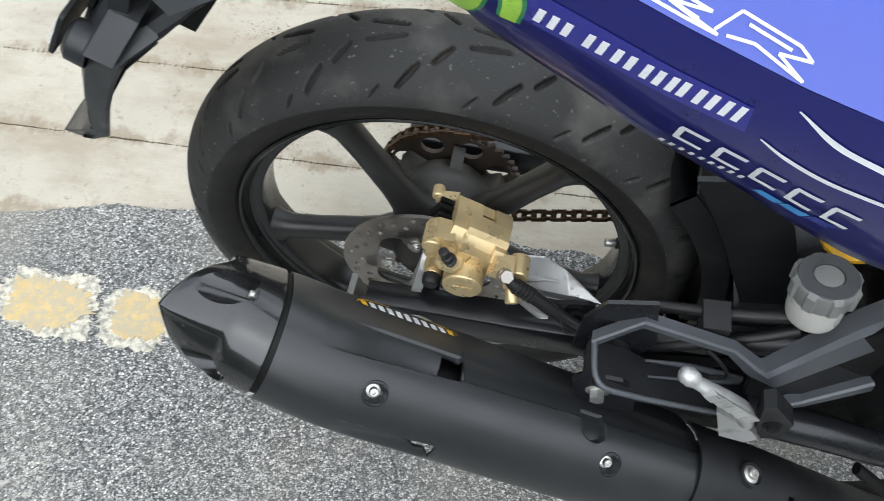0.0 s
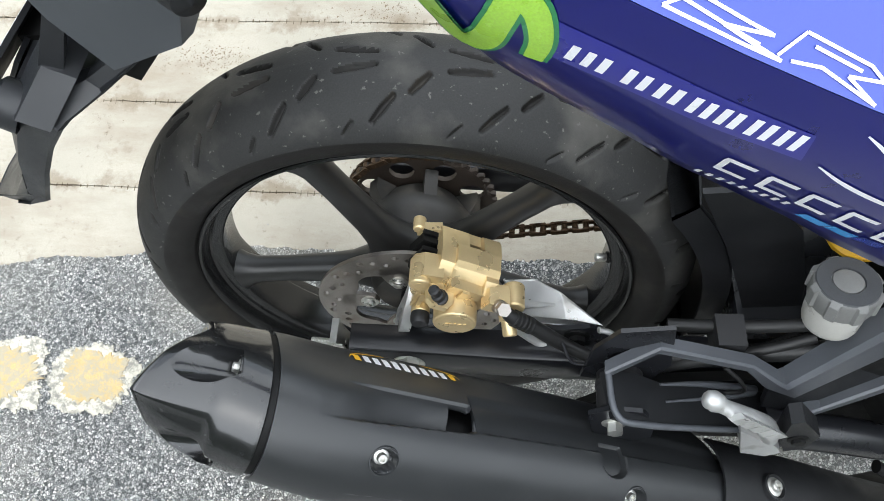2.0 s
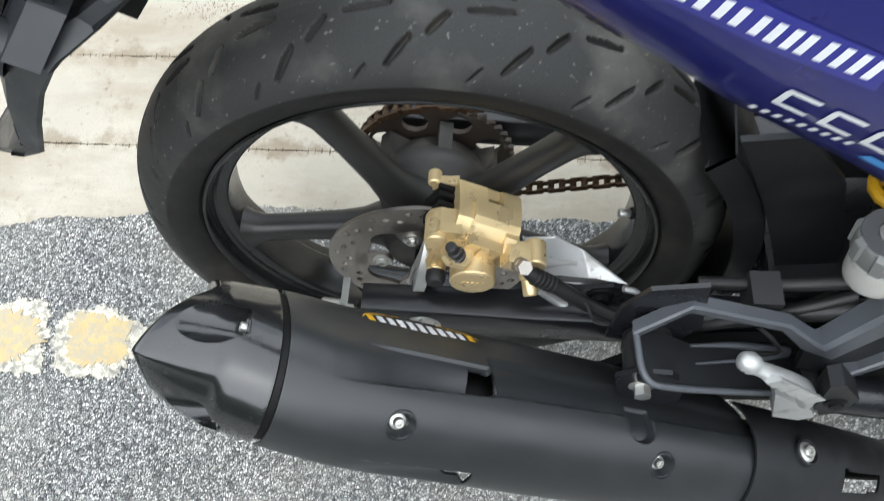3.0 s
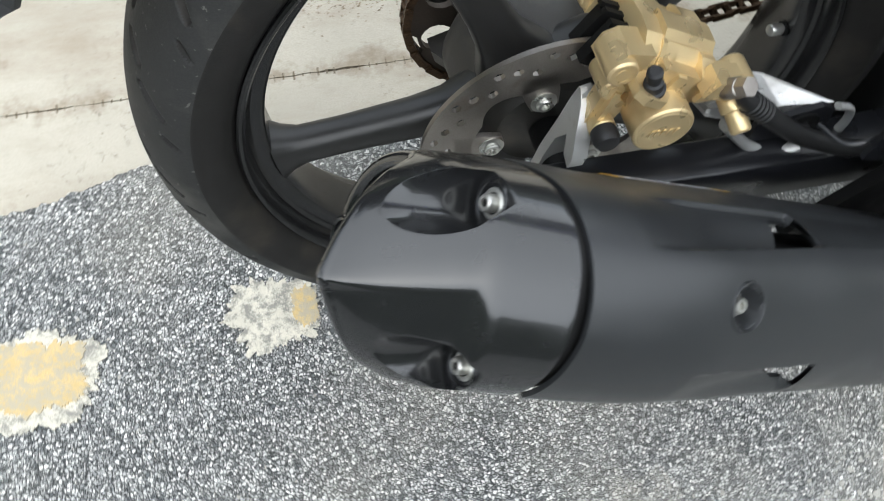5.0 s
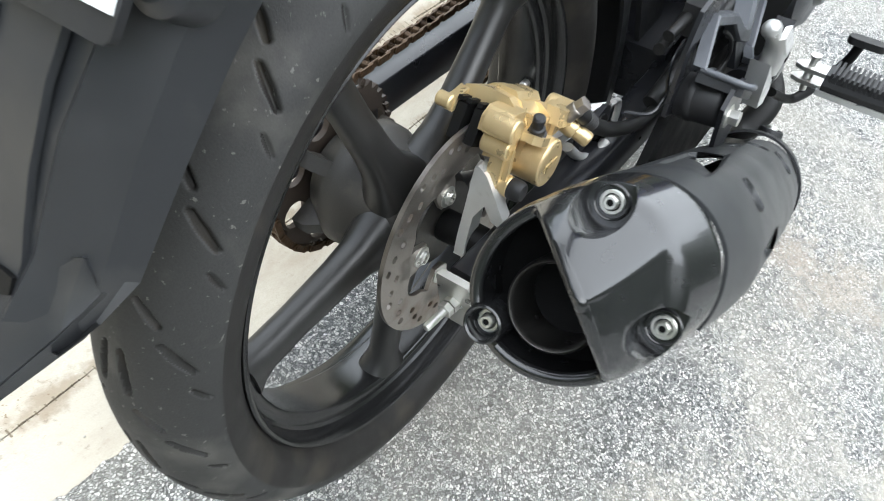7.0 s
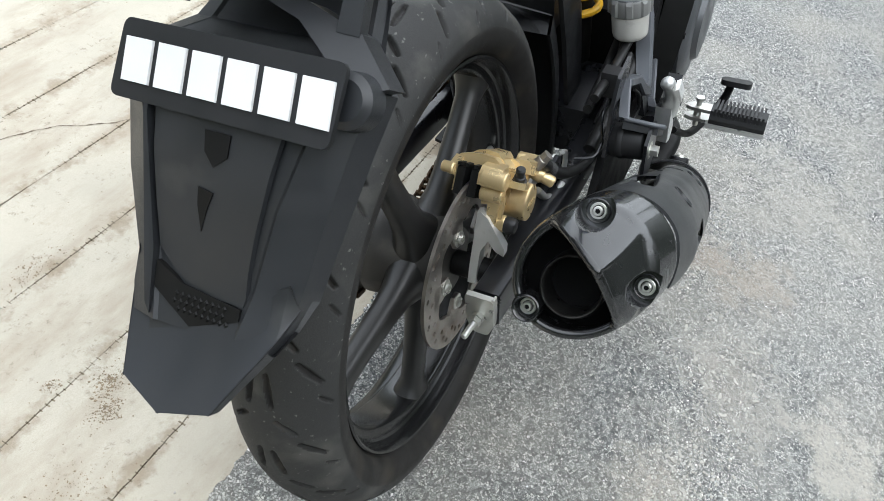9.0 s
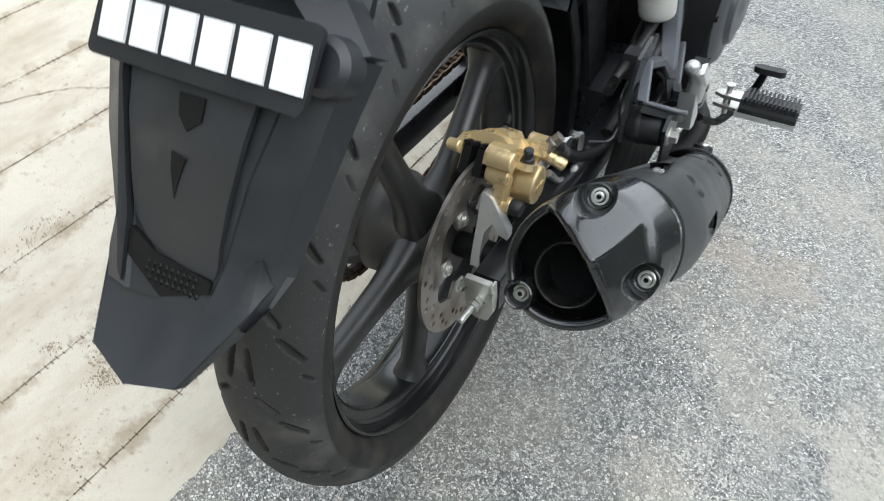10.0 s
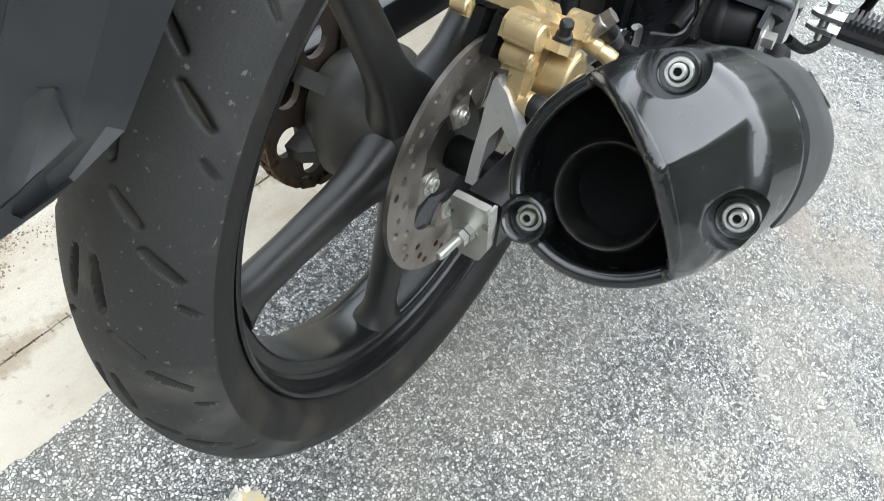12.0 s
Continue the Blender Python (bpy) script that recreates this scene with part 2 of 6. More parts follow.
def asphalt_material():
    """Worn chip-seal: pale and dark stones in a dark binder, dusty in patches, with old cement spills."""
    m, n, l, b = tree_of("worn_asphalt")
    co = n.new("ShaderNodeTexCoord")
    warp = n.new("ShaderNodeTexNoise")
    warp.inputs["Scale"].default_value = 260
    add = n.new("ShaderNodeMix")
    add.data_type, add.blend_type = "RGBA", "LINEAR_LIGHT"
    add.inputs["Factor"].default_value = 0.0025
    l.new(co.outputs["Object"], warp.inputs["Vector"])
    l.new(co.outputs["Object"], add.inputs["A"])
    l.new(warp.outputs["Color"], add.inputs["B"])
    stone, edge = n.new("ShaderNodeTexVoronoi"), n.new("ShaderNodeTexVoronoi")
    edge.feature = "DISTANCE_TO_EDGE"
    for v in (stone, edge):
        v.inputs["Scale"].default_value = 285
        l.new(add.outputs["Result"], v.inputs["Vector"])
    grey = n.new("ShaderNodeSeparateColor")
    l.new(stone.outputs["Color"], grey.inputs["Color"])
    tones = n.new("ShaderNodeValToRGB")
    tones.color_ramp.interpolation = "LINEAR"
    for pos, c in ((0.0, (0.120, 0.128, 0.130)), (0.45, (0.315, 0.326, 0.320)), (0.85, (0.49, 0.493, 0.475)), (1.0, (0.80, 0.79, 0.75))):
        e = tones.color_ramp.elements.new(pos) if 0 < pos < 1 else tones.color_ramp.elements[int(pos)]
        e.position, e.color = pos, (*c, 1)
    l.new(grey.outputs["Red"], tones.inputs["Fac"])
    gap = n.new("ShaderNodeMapRange")
    gap.inputs["From Min"].default_value, gap.inputs["From Max"].default_value = 0.0, 0.16
    l.new(edge.outputs["Distance"], gap.inputs["Value"])
    binder = n.new("ShaderNodeMix")
    binder.data_type = "RGBA"
    binder.inputs["A"].default_value = (0.055, 0.058, 0.059, 1)
    l.new(gap.outputs[0], binder.inputs["Factor"])
    l.new(tones.outputs["Color"], binder.inputs["B"])
    broad = n.new("ShaderNodeTexNoise")
    broad.inputs["Scale"].default_value, broad.inputs["Detail"].default_value = 3.1, 12
    l.new(co.outputs["Object"], broad.inputs["Vector"])
    dust = n.new("ShaderNodeMapRange")
    dust.inputs["From Min"].default_value, dust.inputs["From Max"].default_value, dust.inputs["To Max"].default_value = 0.45, 0.66, 0.42
    l.new(broad.outputs["Fac"], dust.inputs["Value"])
    dusty = n.new("ShaderNodeMix")
    dusty.data_type = "RGBA"
    dusty.inputs["B"].default_value = (0.50, 0.465, 0.395, 1)
    l.new(dust.outputs[0], dusty.inputs["Factor"])
    l.new(binder.outputs["Result"], dusty.inputs["A"])
    colour = dusty.outputs["Result"]
    # sandy remains of old mortar spills, broken up by the stones
    ragged_edge = n.new("ShaderNodeTexNoise")
    ragged_edge.inputs["Scale"].default_value, ragged_edge.inputs["Detail"].default_value, ragged_edge.inputs["Roughness"].default_value = 17, 14, 0.72
    l.new(co.outputs["Object"], ragged_edge.inputs["Vector"])
    worn = n.new("ShaderNodeMapRange")
    worn.inputs["To Min"].default_value, worn.inputs["To Max"].default_value = 0.45, 1.25
    l.new(grey.outputs["Blue"], worn.inputs["Value"])
    for place, size, tint, strength in (((0.60, -0.42, 0), 0.115, (0.43, 0.36, 0.285), 0.75), ((0.60, -0.33, 0), 0.08, (0.42, 0.34, 0.27), 0.7), ((0.33, -0.61, 0), 0.10, (0.60, 0.56, 0.48), 0.8),
                                        ((0.27, -0.66, 0), 0.09, (0.60, 0.56, 0.48), 0.8), ((0.09, -0.37, 0), 0.075, (0.58, 0.53, 0.45), 0.75), ((0.32, -0.46, 0), 0.13, (0.47, 0.44, 0.38), 0.55), ((0.95, -0.46, 0), 0.2, (0.47, 0.44, 0.38), 0.5), ((0.62, -0.58, 0), 0.55, (0.55, 0.53, 0.48), 0.30), ((0.18, -0.52, 0), 0.3, (0.55, 0.53, 0.48), 0.25)):
        far = n.new("ShaderNodeVectorMath")
        far.operation = "DISTANCE"
        far.inputs[1].default_value = place
        l.new(co.outputs["Object"], far.inputs[0])
        reach = n.new("ShaderNodeMath")
        reach.operation = "MULTIPLY_ADD"
        reach.inputs[1].default_value = -0.32 / size
        l.new(far.outputs["Value"], reach.inputs[0])
        l.new(ragged_edge.outputs["Fac"], reach.inputs[2])
        mask = n.new("ShaderNodeMapRange")
        mask.inputs["From Min"].default_value, mask.inputs["From Max"].default_value, mask.inputs["To Max"].default_value = 0.22, 0.42, strength * 0.95
        l.new(reach.outputs[0], mask.inputs["Value"])
        # the stones show through, some more than others
        clean = n.new("ShaderNodeMath")
        clean.operation = "MULTIPLY"
        l.new(mask.outputs[0], clean.inputs[0])
        l.new(worn.outputs[0], clean.inputs[1])
        spill = n.new("ShaderNodeMix")
        spill.data_type = "RGBA"
        spill.inputs["B"].default_value = (*tint, 1)
        l.new(clean.outputs[0], spill.inputs["Factor"])
        l.new(colour, spill.inputs["A"])
        colour = spill.outputs["Result"]
    l.new(colour, b.inputs["Base Color"])
    b.inputs["Roughness"].default_value = 0.82
    grit = n.new("ShaderNodeTexNoise")
    grit.inputs["Scale"].default_value = 1400
    l.new(co.outputs["Object"], grit.inputs["Vector"])
    lift = n.new("ShaderNodeMath")
    lift.operation = "MULTIPLY_ADD"
    lift.inputs[1].default_value = 0.25
    l.new(grit.outputs["Fac"], lift.inputs[0])
    l.new(gap.outputs[0], lift.inputs[2])
    level = n.new("ShaderNodeMath")
    level.operation = "MULTIPLY_ADD"
    level.inputs[1].default_value = 0.8
    l.new(grey.outputs["Green"], level.inputs[0])
    l.new(lift.outputs[0], level.inputs[2])
    bump = n.new("ShaderNodeBump")
    bump.inputs["Strength"].default_value, bump.inputs["Distance"].default_value = 1.0, 0.0026
    l.new(level.outputs[0], bump.inputs["Height"])
    l.new(bump.outputs["Normal"], b.inputs["Normal"])
    return m


def concrete_material(name, base, stain, patch_scale=5.0, spotty=0.52, wear=0.0):
    """Cream concrete with fine pitting, cloudy tone and dark dirt specks."""
    m, n, l, b = tree_of(name)
    co = n.new("ShaderNodeTexCoord")
    def noise_of(scale, detail=8.0, rough=0.6):
        t = n.new("ShaderNodeTexNoise")
        t.inputs["Scale"].default_value, t.inputs["Detail"].default_value, t.inputs["Roughness"].default_value = scale, detail, rough
        l.new(co.outputs["Object"], t.inputs["Vector"])
        return t
    def ranged(src, lo, hi, to=1.0):
        r = n.new("ShaderNodeMapRange")
        r.inputs["From Min"].default_value, r.inputs["From Max"].default_value, r.inputs["To Max"].default_value = lo, hi, to
        l.new(src, r.inputs["Value"])
        return r.outputs[0]
    def mixed(a, fac, colour):
        x = n.new("ShaderNodeMix")
        x.data_type = "RGBA"
        l.new(fac, x.inputs["Factor"])
        if a is None:
            x.inputs["A"].default_value = (*base, 1)
        else:
            l.new(a, x.inputs["A"])
        x.inputs["B"].default_value = (*colour, 1)
        return x.outputs["Result"]
    cloud, speck, pit, where = noise_of(patch_scale), noise_of(95, 10, 0.75), noise_of(700, 4), noise_of(7.5 if spotty > 0.45 else 24, 6)
    c = mixed(None, ranged(cloud.outputs["Fac"], 0.42, 0.72, 0.7), tuple(v * 0.72 for v in base))
    c = mixed(c, ranged(pit.outputs["Fac"], 0.4, 0.62, 0.6), tuple(v * 0.80 for v in base))
    both = n.new("ShaderNodeMath")
    both.operation = "MULTIPLY"
    l.new(ranged(speck.outputs["Fac"], 0.56 - wear, 0.68 - wear), both.inputs[0])
    l.new(ranged(where.outputs["Fac"], spotty - 0.04, spotty + 0.10), both.inputs[1])
    c = mixed(c, both.outputs[0], stain)
    # long rust-brown smears along the strips
    if spotty > 0.45 and patch_scale < 10:
        drawn = n.new("ShaderNodeMapping")
        drawn.inputs["Scale"].default_value = (3.0, 9.0, 1.0)
        l.new(co.outputs["Object"], drawn.inputs["Vector"])
        smear = noise_of(1.0, 12, 0.68)
        l.new(drawn.outputs["Vector"], smear.inputs["Vector"])
        c = mixed(c, ranged(smear.outputs["Fac"], 0.46, 0.64, 0.66), (0.29, 0.235, 0.17))
        # brown dirt gathered along the joints, broken up by noise
        place = n.new("ShaderNodeSeparateXYZ")
        l.new(co.outputs["Object"], place.inputs["Vector"])
        moved = n.new("ShaderNodeMath")
        moved.operation = "ADD"
        moved.inputs[1].default_value = -0.213
        l.new(place.outputs["Y"], moved.inputs[0])
        fold = n.new("ShaderNodeMath")
        fold.operation = "PINGPONG"
        fold.inputs[1].default_value = 0.0735
        l.new(moved.outputs[0], fold.inputs[0])
        close = n.new("ShaderNodeMapRange")
        close.inputs["From Min"].default_value, close.inputs["From Max"].default_value = 0.0, 0.030
        close.inputs["To Min"].default_value, close.inputs["To Max"].default_value = 0.20, 0.0
        l.new(fold.outputs[0], close.inputs["Value"])
        rough_dirt = noise_of(16, 14, 0.74)
        gathered = n.new("ShaderNodeMath")
        gathered.operation = "ADD"
        l.new(rough_dirt.outputs["Fac"], gathered.inputs[0])
        l.new(close.outputs[0], gathered.inputs[1])
        c = mixed(c, ranged(gathered.outputs[0], 0.60, 0.74, 0.72), (0.235, 0.185, 0.125))
    l.new(c, b.inputs["Base Color"])
    b.inputs["Roughness"].default_value = 0.85
    bump = n.new("ShaderNodeBump")
    bump.inputs["Strength"].default_value, bump.inputs["Distance"].default_value = 0.8, 0.0015
    l.new(speck.outputs["Fac"], bump.inputs["Height"])
    l.new(bump.outputs["Normal"], b.inputs["Normal"])
    return m


ASPHALT = asphalt_material()
CONCRETE = concrete_material("cream_concrete", (0.475, 0.435, 0.355), (0.17, 0.14, 0.10), 5.0, 0.475)
SPILL = concrete_material("pale_cement_spill", (0.43, 0.41, 0.365), (0.2, 0.2, 0.19), 30)
PAINT_YELLOW = concrete_material("worn_yellow_road_paint", (0.58, 0.43, 0.20), (0.40, 0.35, 0.25), 40, 0.30, 0.13)
PAINT_WHITE = concrete_material("worn_white_road_paint", (0.62, 0.58, 0.48), (0.24, 0.23, 0.20), 40, 0.34, 0.10)
DIRT = material("brown_dirt", (0.23, 0.18, 0.12), 0.9, vary=0.3, scale=60, fine=500, bump=0.3)
JOINT = material("dirty_joint", (0.13, 0.10, 0.07), 0.9, vary=0.3, scale=60, fine=500, bump=0.3, dirt=(0.36, 0.32, 0.25), dirt_amount=0.55, dirt_scale=45)


def sheet(name, pts, mat, thick, label, category, kind="structure", top=0.0):
    """A flat slab with its upper face at the height top."""
    bm = bmesh.new()
    extrude(bm, [(x, y, top - thick) for x, y in pts], (0, 0, thick))
    return tagged(new(name, finish(bm, mat, name)), label, category, kind=kind)


def ragged(a, b, step, amount, seed):
    """Points along a line, shaken sideways at two scales."""
    a, b = Vector(a), Vector(b)
    count = max(int((b - a).length / step), 1)
    side = Vector((-(b - a).y, (b - a).x)).normalized()
    out = []
    for i in range(count):
        p = a.lerp(b, i / count)
        q = Vector((p.x * 9, p.y * 9, seed))
        out.append(p + side * amount * (noise.noise(q) + 0.8 * noise.noise(q * 6) + 0.6 * noise.noise(q * 25)))
    return [(p.x, p.y) for p in out]


ground = sheet("ground", [(-60, -60), (60, -60), (60, 60), (-60, 60)], JOINT, 0.3, "wide flat ground of dirty worn cement", "ground", top=-0.007)
SEAM = [(-60, 0.118), (-2.0, 0.05), (-0.79, 0.05), (-0.62, 0.085), (-0.45, 0.105), (-0.34, 0.127), (-0.2, 0.117), (0.3, 0.115), (3, 0.12), (60, 0.12)]
edge_line = []
for p, q in zip(SEAM, SEAM[1:]):
    near = abs(p[0]) < 3 and abs(q[0]) < 3.5
    edge_line += ragged(p, q, 0.004 if near else 2.0, 0.006 if near else 0.0, 3.1)
road = sheet("road", [(-60, -60), (60, -60), (60, 0.12)] + edge_line[::-1], ASPHALT, 0.012, "grey worn asphalt road with pale and dark stones", "road")

# ---- motorcycle, leaning on its stand; its own axes: x ahead, y left, z up, axle at height 0.302 ----
LEAN, HEADING = -14.90, 1.60
bike = tagged(new("motorcycle"), "blue and black sports motorcycle parked leaning on its side stand", "motorcycle")
bike.matrix_world = pose(0.0040, -0.0795, 0.0073, LEAN, 0, HEADING)
AXLE, MID = 0.302, 0.040


def round_y(bm, profile, n=96, x=0.0, z=AXLE, around=False, caps=False):
    """Turns a profile of (y, radius) about the axle's line."""
    rings = [[(x + r * math.cos(2 * math.pi * i / n), y, z + r * math.sin(2 * math.pi * i / n)) for i in range(n)] for y, r in profile]
    return loft(bm, rings, True, caps, around)


# rear wheel
def tyre_mesh():
    half = [(0.0060, 0.2235), (-0.0005, 0.2285), (-0.0060, 0.2325), (-0.0125, 0.2395), (-0.0160, 0.2480), (-0.0165, 0.2585), (-0.0135, 0.2690),
            (-0.0060, 0.2785), (0.0060, 0.2870), (0.0180, 0.2925), (0.0290, 0.2952), (0.0400, 0.2960)]
    line = curve_points([(y, r, 0) for y, r in half], 9)
    line = [(p.x, p.y) for p in line]
    line += [(2 * MID - y, r) for y, r in line[-2::-1]]
    prof = np.array(line)
    seg = np.hypot(*np.diff(prof, axis=0).T)
    arc = np.r_[0, np.cumsum(seg)]
    across = arc - arc[-1] / 2          # distance from the crown over the surface, right side negative
    n = 1600
    ang = np.arange(n) * 2 * np.pi / n
    tang = np.gradient(prof, axis=0)
    tang /= np.hypot(*tang.T)[:, None]
    normal = np.stack([-tang[:, 1], tang[:, 0]], 1)    # outwards in (y, radius)
    depth = np.zeros((len(prof), n))
    PITCH = 2 * np.pi / TREADS
    for side in (-1, 1):
        for a0, w0, a1, w1, wide, deep in GROOVES:
            for k in range(TREADS):
                base = k * PITCH + TREAD_PHASE
                pa, pb = np.array([(base + a0) * 0.285, side * w0]), np.array([(base + a1) * 0.285, side * w1])
                mid = (pa + pb) / 2
                da = (ang * 0.285 - mid[0] + np.pi * 0.285) % (2 * np.pi * 0.285) - np.pi * 0.285
                cols = np.where(np.abs(da) < 0.05)[0]
                rows = np.where(np.abs(across - mid[1]) < 0.05)[0]
                gx, gy = np.meshgrid(da[cols], across[rows] - mid[1])
                v = (pb - pa) / 2
                L = np.hypot(*v)
                e = v / L
                t = np.clip(gx * e[0] + gy * e[1], -L, L)
                d = np.hypot(gx - t * e[0], gy - t * e[1])
                taper = wide * (1 - 0.35 * np.abs(t) / L)
                g = np.clip((taper + 0.0011 - d) / 0.0020, 0, 1) * deep
                block_ = depth[np.ix_(rows, cols)]
                depth[np.ix_(rows, cols)] = np.maximum(block_, g)
    rad = prof[:, 1][:, None] - depth * normal[:, 1][:, None]
    yy = prof[:, 0][:, None] - depth * normal[:, 0][:, None]
    verts = np.stack([rad * np.cos(ang), yy * np.ones(n), AXLE + rad * np.sin(ang)], -1).reshape(-1, 3)
    i, j = np.meshgrid(np.arange(len(prof) - 1), np.arange(n), indexing="ij")
    k = (j + 1) % n
    faces = np.stack([i * n + j, i * n + k, (i + 1) * n + k, (i + 1) * n + j], -1).reshape(-1, 4)
    me = bpy.data.meshes.new("tyre")
    me.from_pydata(verts.tolist(), [], faces.tolist())
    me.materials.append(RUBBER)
    me.materials.append(SIDEWALL_GROOVES)
    # darker rubber for sidewalls, and for deep grooves to colour in their shade
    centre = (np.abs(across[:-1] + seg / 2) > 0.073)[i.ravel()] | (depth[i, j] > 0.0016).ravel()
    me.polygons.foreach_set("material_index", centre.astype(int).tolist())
    me.polygons.foreach_set("use_smooth", [True] * len(me.polygons))
    me.update()
    return me


TREADS, TREAD_PHASE = 20, radians(109.6)
# start (degrees along, metres from the crown), end, half width, depth
GROOVES = [(radians(a0), w0, radians(a1), w1, wide, deep) for a0, w0, a1, w1, wide, deep in (
    (-18.2, 0.0070, -11.9, 0.0115, 0.0030, 0.0046), (-8.7, 0.0155, -6.0, 0.0312, 0.0025, 0.0052),
    (-3.3, 0.0345, 0.1, 0.0550, 0.0025, 0.0050), (3.5, 0.0545, 5.3, 0.0652, 0.0016, 0.0026))]

rim_bm = bmesh.new()
side_prof = [(0.0010, 0.2270), (-0.0015, 0.2287), (-0.0040, 0.2284), (-0.0052, 0.2266), (-0.0042, 0.2244), (-0.0010, 0.2222), (0.0060, 0.2206), (0.0115, 0.2196), (0.0140, 0.2170), (0.0148, 0.2110), (0.0158, 0.2085), (0.0180, 0.2066), (0.0225, 0.2058), (0.0300, 0.2054)]
outer = side_prof + [(2 * MID - y, r) for y, r in side_prof[::-1]]
inner = [(0.072, 0.2290), (0.060, 0.2190), (0.050, 0.2130), (0.030, 0.2130), (0.020, 0.2190), (0.008, 0.2290)]
round_y(rim_bm, outer + inner, 144, around=True)
wheel = part("rear_wheel", rim_bm, RIM_BLACK, bike, "black cast rear wheel with five spokes", 30)
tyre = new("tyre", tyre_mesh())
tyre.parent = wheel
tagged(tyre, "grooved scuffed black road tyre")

SPOKE_ANGLES = [188 - 72 * k for k in range(5)]
for a in SPOKE_ANGLES:
    a = radians(a)
    e, s = Vector((math.cos(a), 0, math.sin(a))), Vector((-math.sin(a), 0, math.cos(a)))
    rings = []
    for r, w, t, y in ((0.030, 0.036, 0.028, 0.026), (0.050, 0.028, 0.022, 0.026), (0.070, 0.0192, 0.0175, 0.027), (0.095, 0.0158, 0.0155, 0.028), (0.150, 0.0140, 0.0138, 0.030), (0.185, 0.0145, 0.0142, 0.031), (0.197, 0.0190, 0.0165, 0.032), (0.207, 0.0270, 0.0200, 0.033)):
        ring = []
        for k in range(32):
            b = 2 * math.pi * k / 32
            c, d = math.cos(b), math.sin(b)
            q = (abs(c) ** 2.5 + abs(d) ** 2.5) ** (-1 / 2.5)
            ring.append(Vector((0, y, AXLE)) + e * r + s * (w * q * c) + Vector((0, t * q * d, 0)))
        rings.append(ring)
    part("spoke", loft(bmesh.new(), rings), WHEEL_BLACK, wheel)
bm = bmesh.new()
round_y(bm, [(-0.012, 0.018), (-0.012, 0.040), (-0.004, 0.046), (0.010, 0.050), (0.050, 0.056), (0.060, 0.060), (0.076, 0.061), (0.084, 0.056), (0.102, 0.044), (0.102, 0.018)], 64, caps=True)
part("hub", bm, HUB_GREY, wheel, "dusty grey hub drum")
for k in range(6):
    bm = bmesh.new()
    a = radians(15 + 60 * k)
    e = Vector((math.cos(a), 0, math.sin(a)))
    s = Vector((-math.sin(a), 0, math.cos(a)))
    c = Vector((0, 0, AXLE))
    extrude(bm, [c + e * 0.05 - s * 0.008 + Vector((0, 0.06, 0)), c + e * 0.068 - s * 0.006 + Vector((0, 0.09, 0)), c + e * 0.068 - s * 0.006 + Vector((0, 0.104, 0)), c + e * 0.03 - s * 0.008 + Vector((0, 0.104, 0))], s * 0.014)
    edged(bm, 0.002)
    part("hub_rib", bm, HUB_GREY, wheel)
bm = bmesh.new()
valve_foot, valve_tip = Vector((0.2130, 0.0280, 0.3185)), Vector((0.1900, 0.0245, 0.3232))
stem = (valve_tip - valve_foot).normalized()
rod(bm, valve_foot, valve_foot + stem * 0.012, 0.0048, soft=0.001)
for m in range(3):
    hexagon(bm, valve_foot + stem * (0.0015 + 0.0035 * m), stem, 0.0074 - 0.0006 * m, 0.0026)
valve = part("valve_stem", bm, DARK, wheel)
bm = bmesh.new()
rod(bm, valve_foot + stem * 0.0115, valve_tip, 0.0046, soft=0.0012)
part("valve_cap", bm, STEEL, wheel, "bright metal valve cap")

# brake disc with round holes
DISC_Y = -0.021


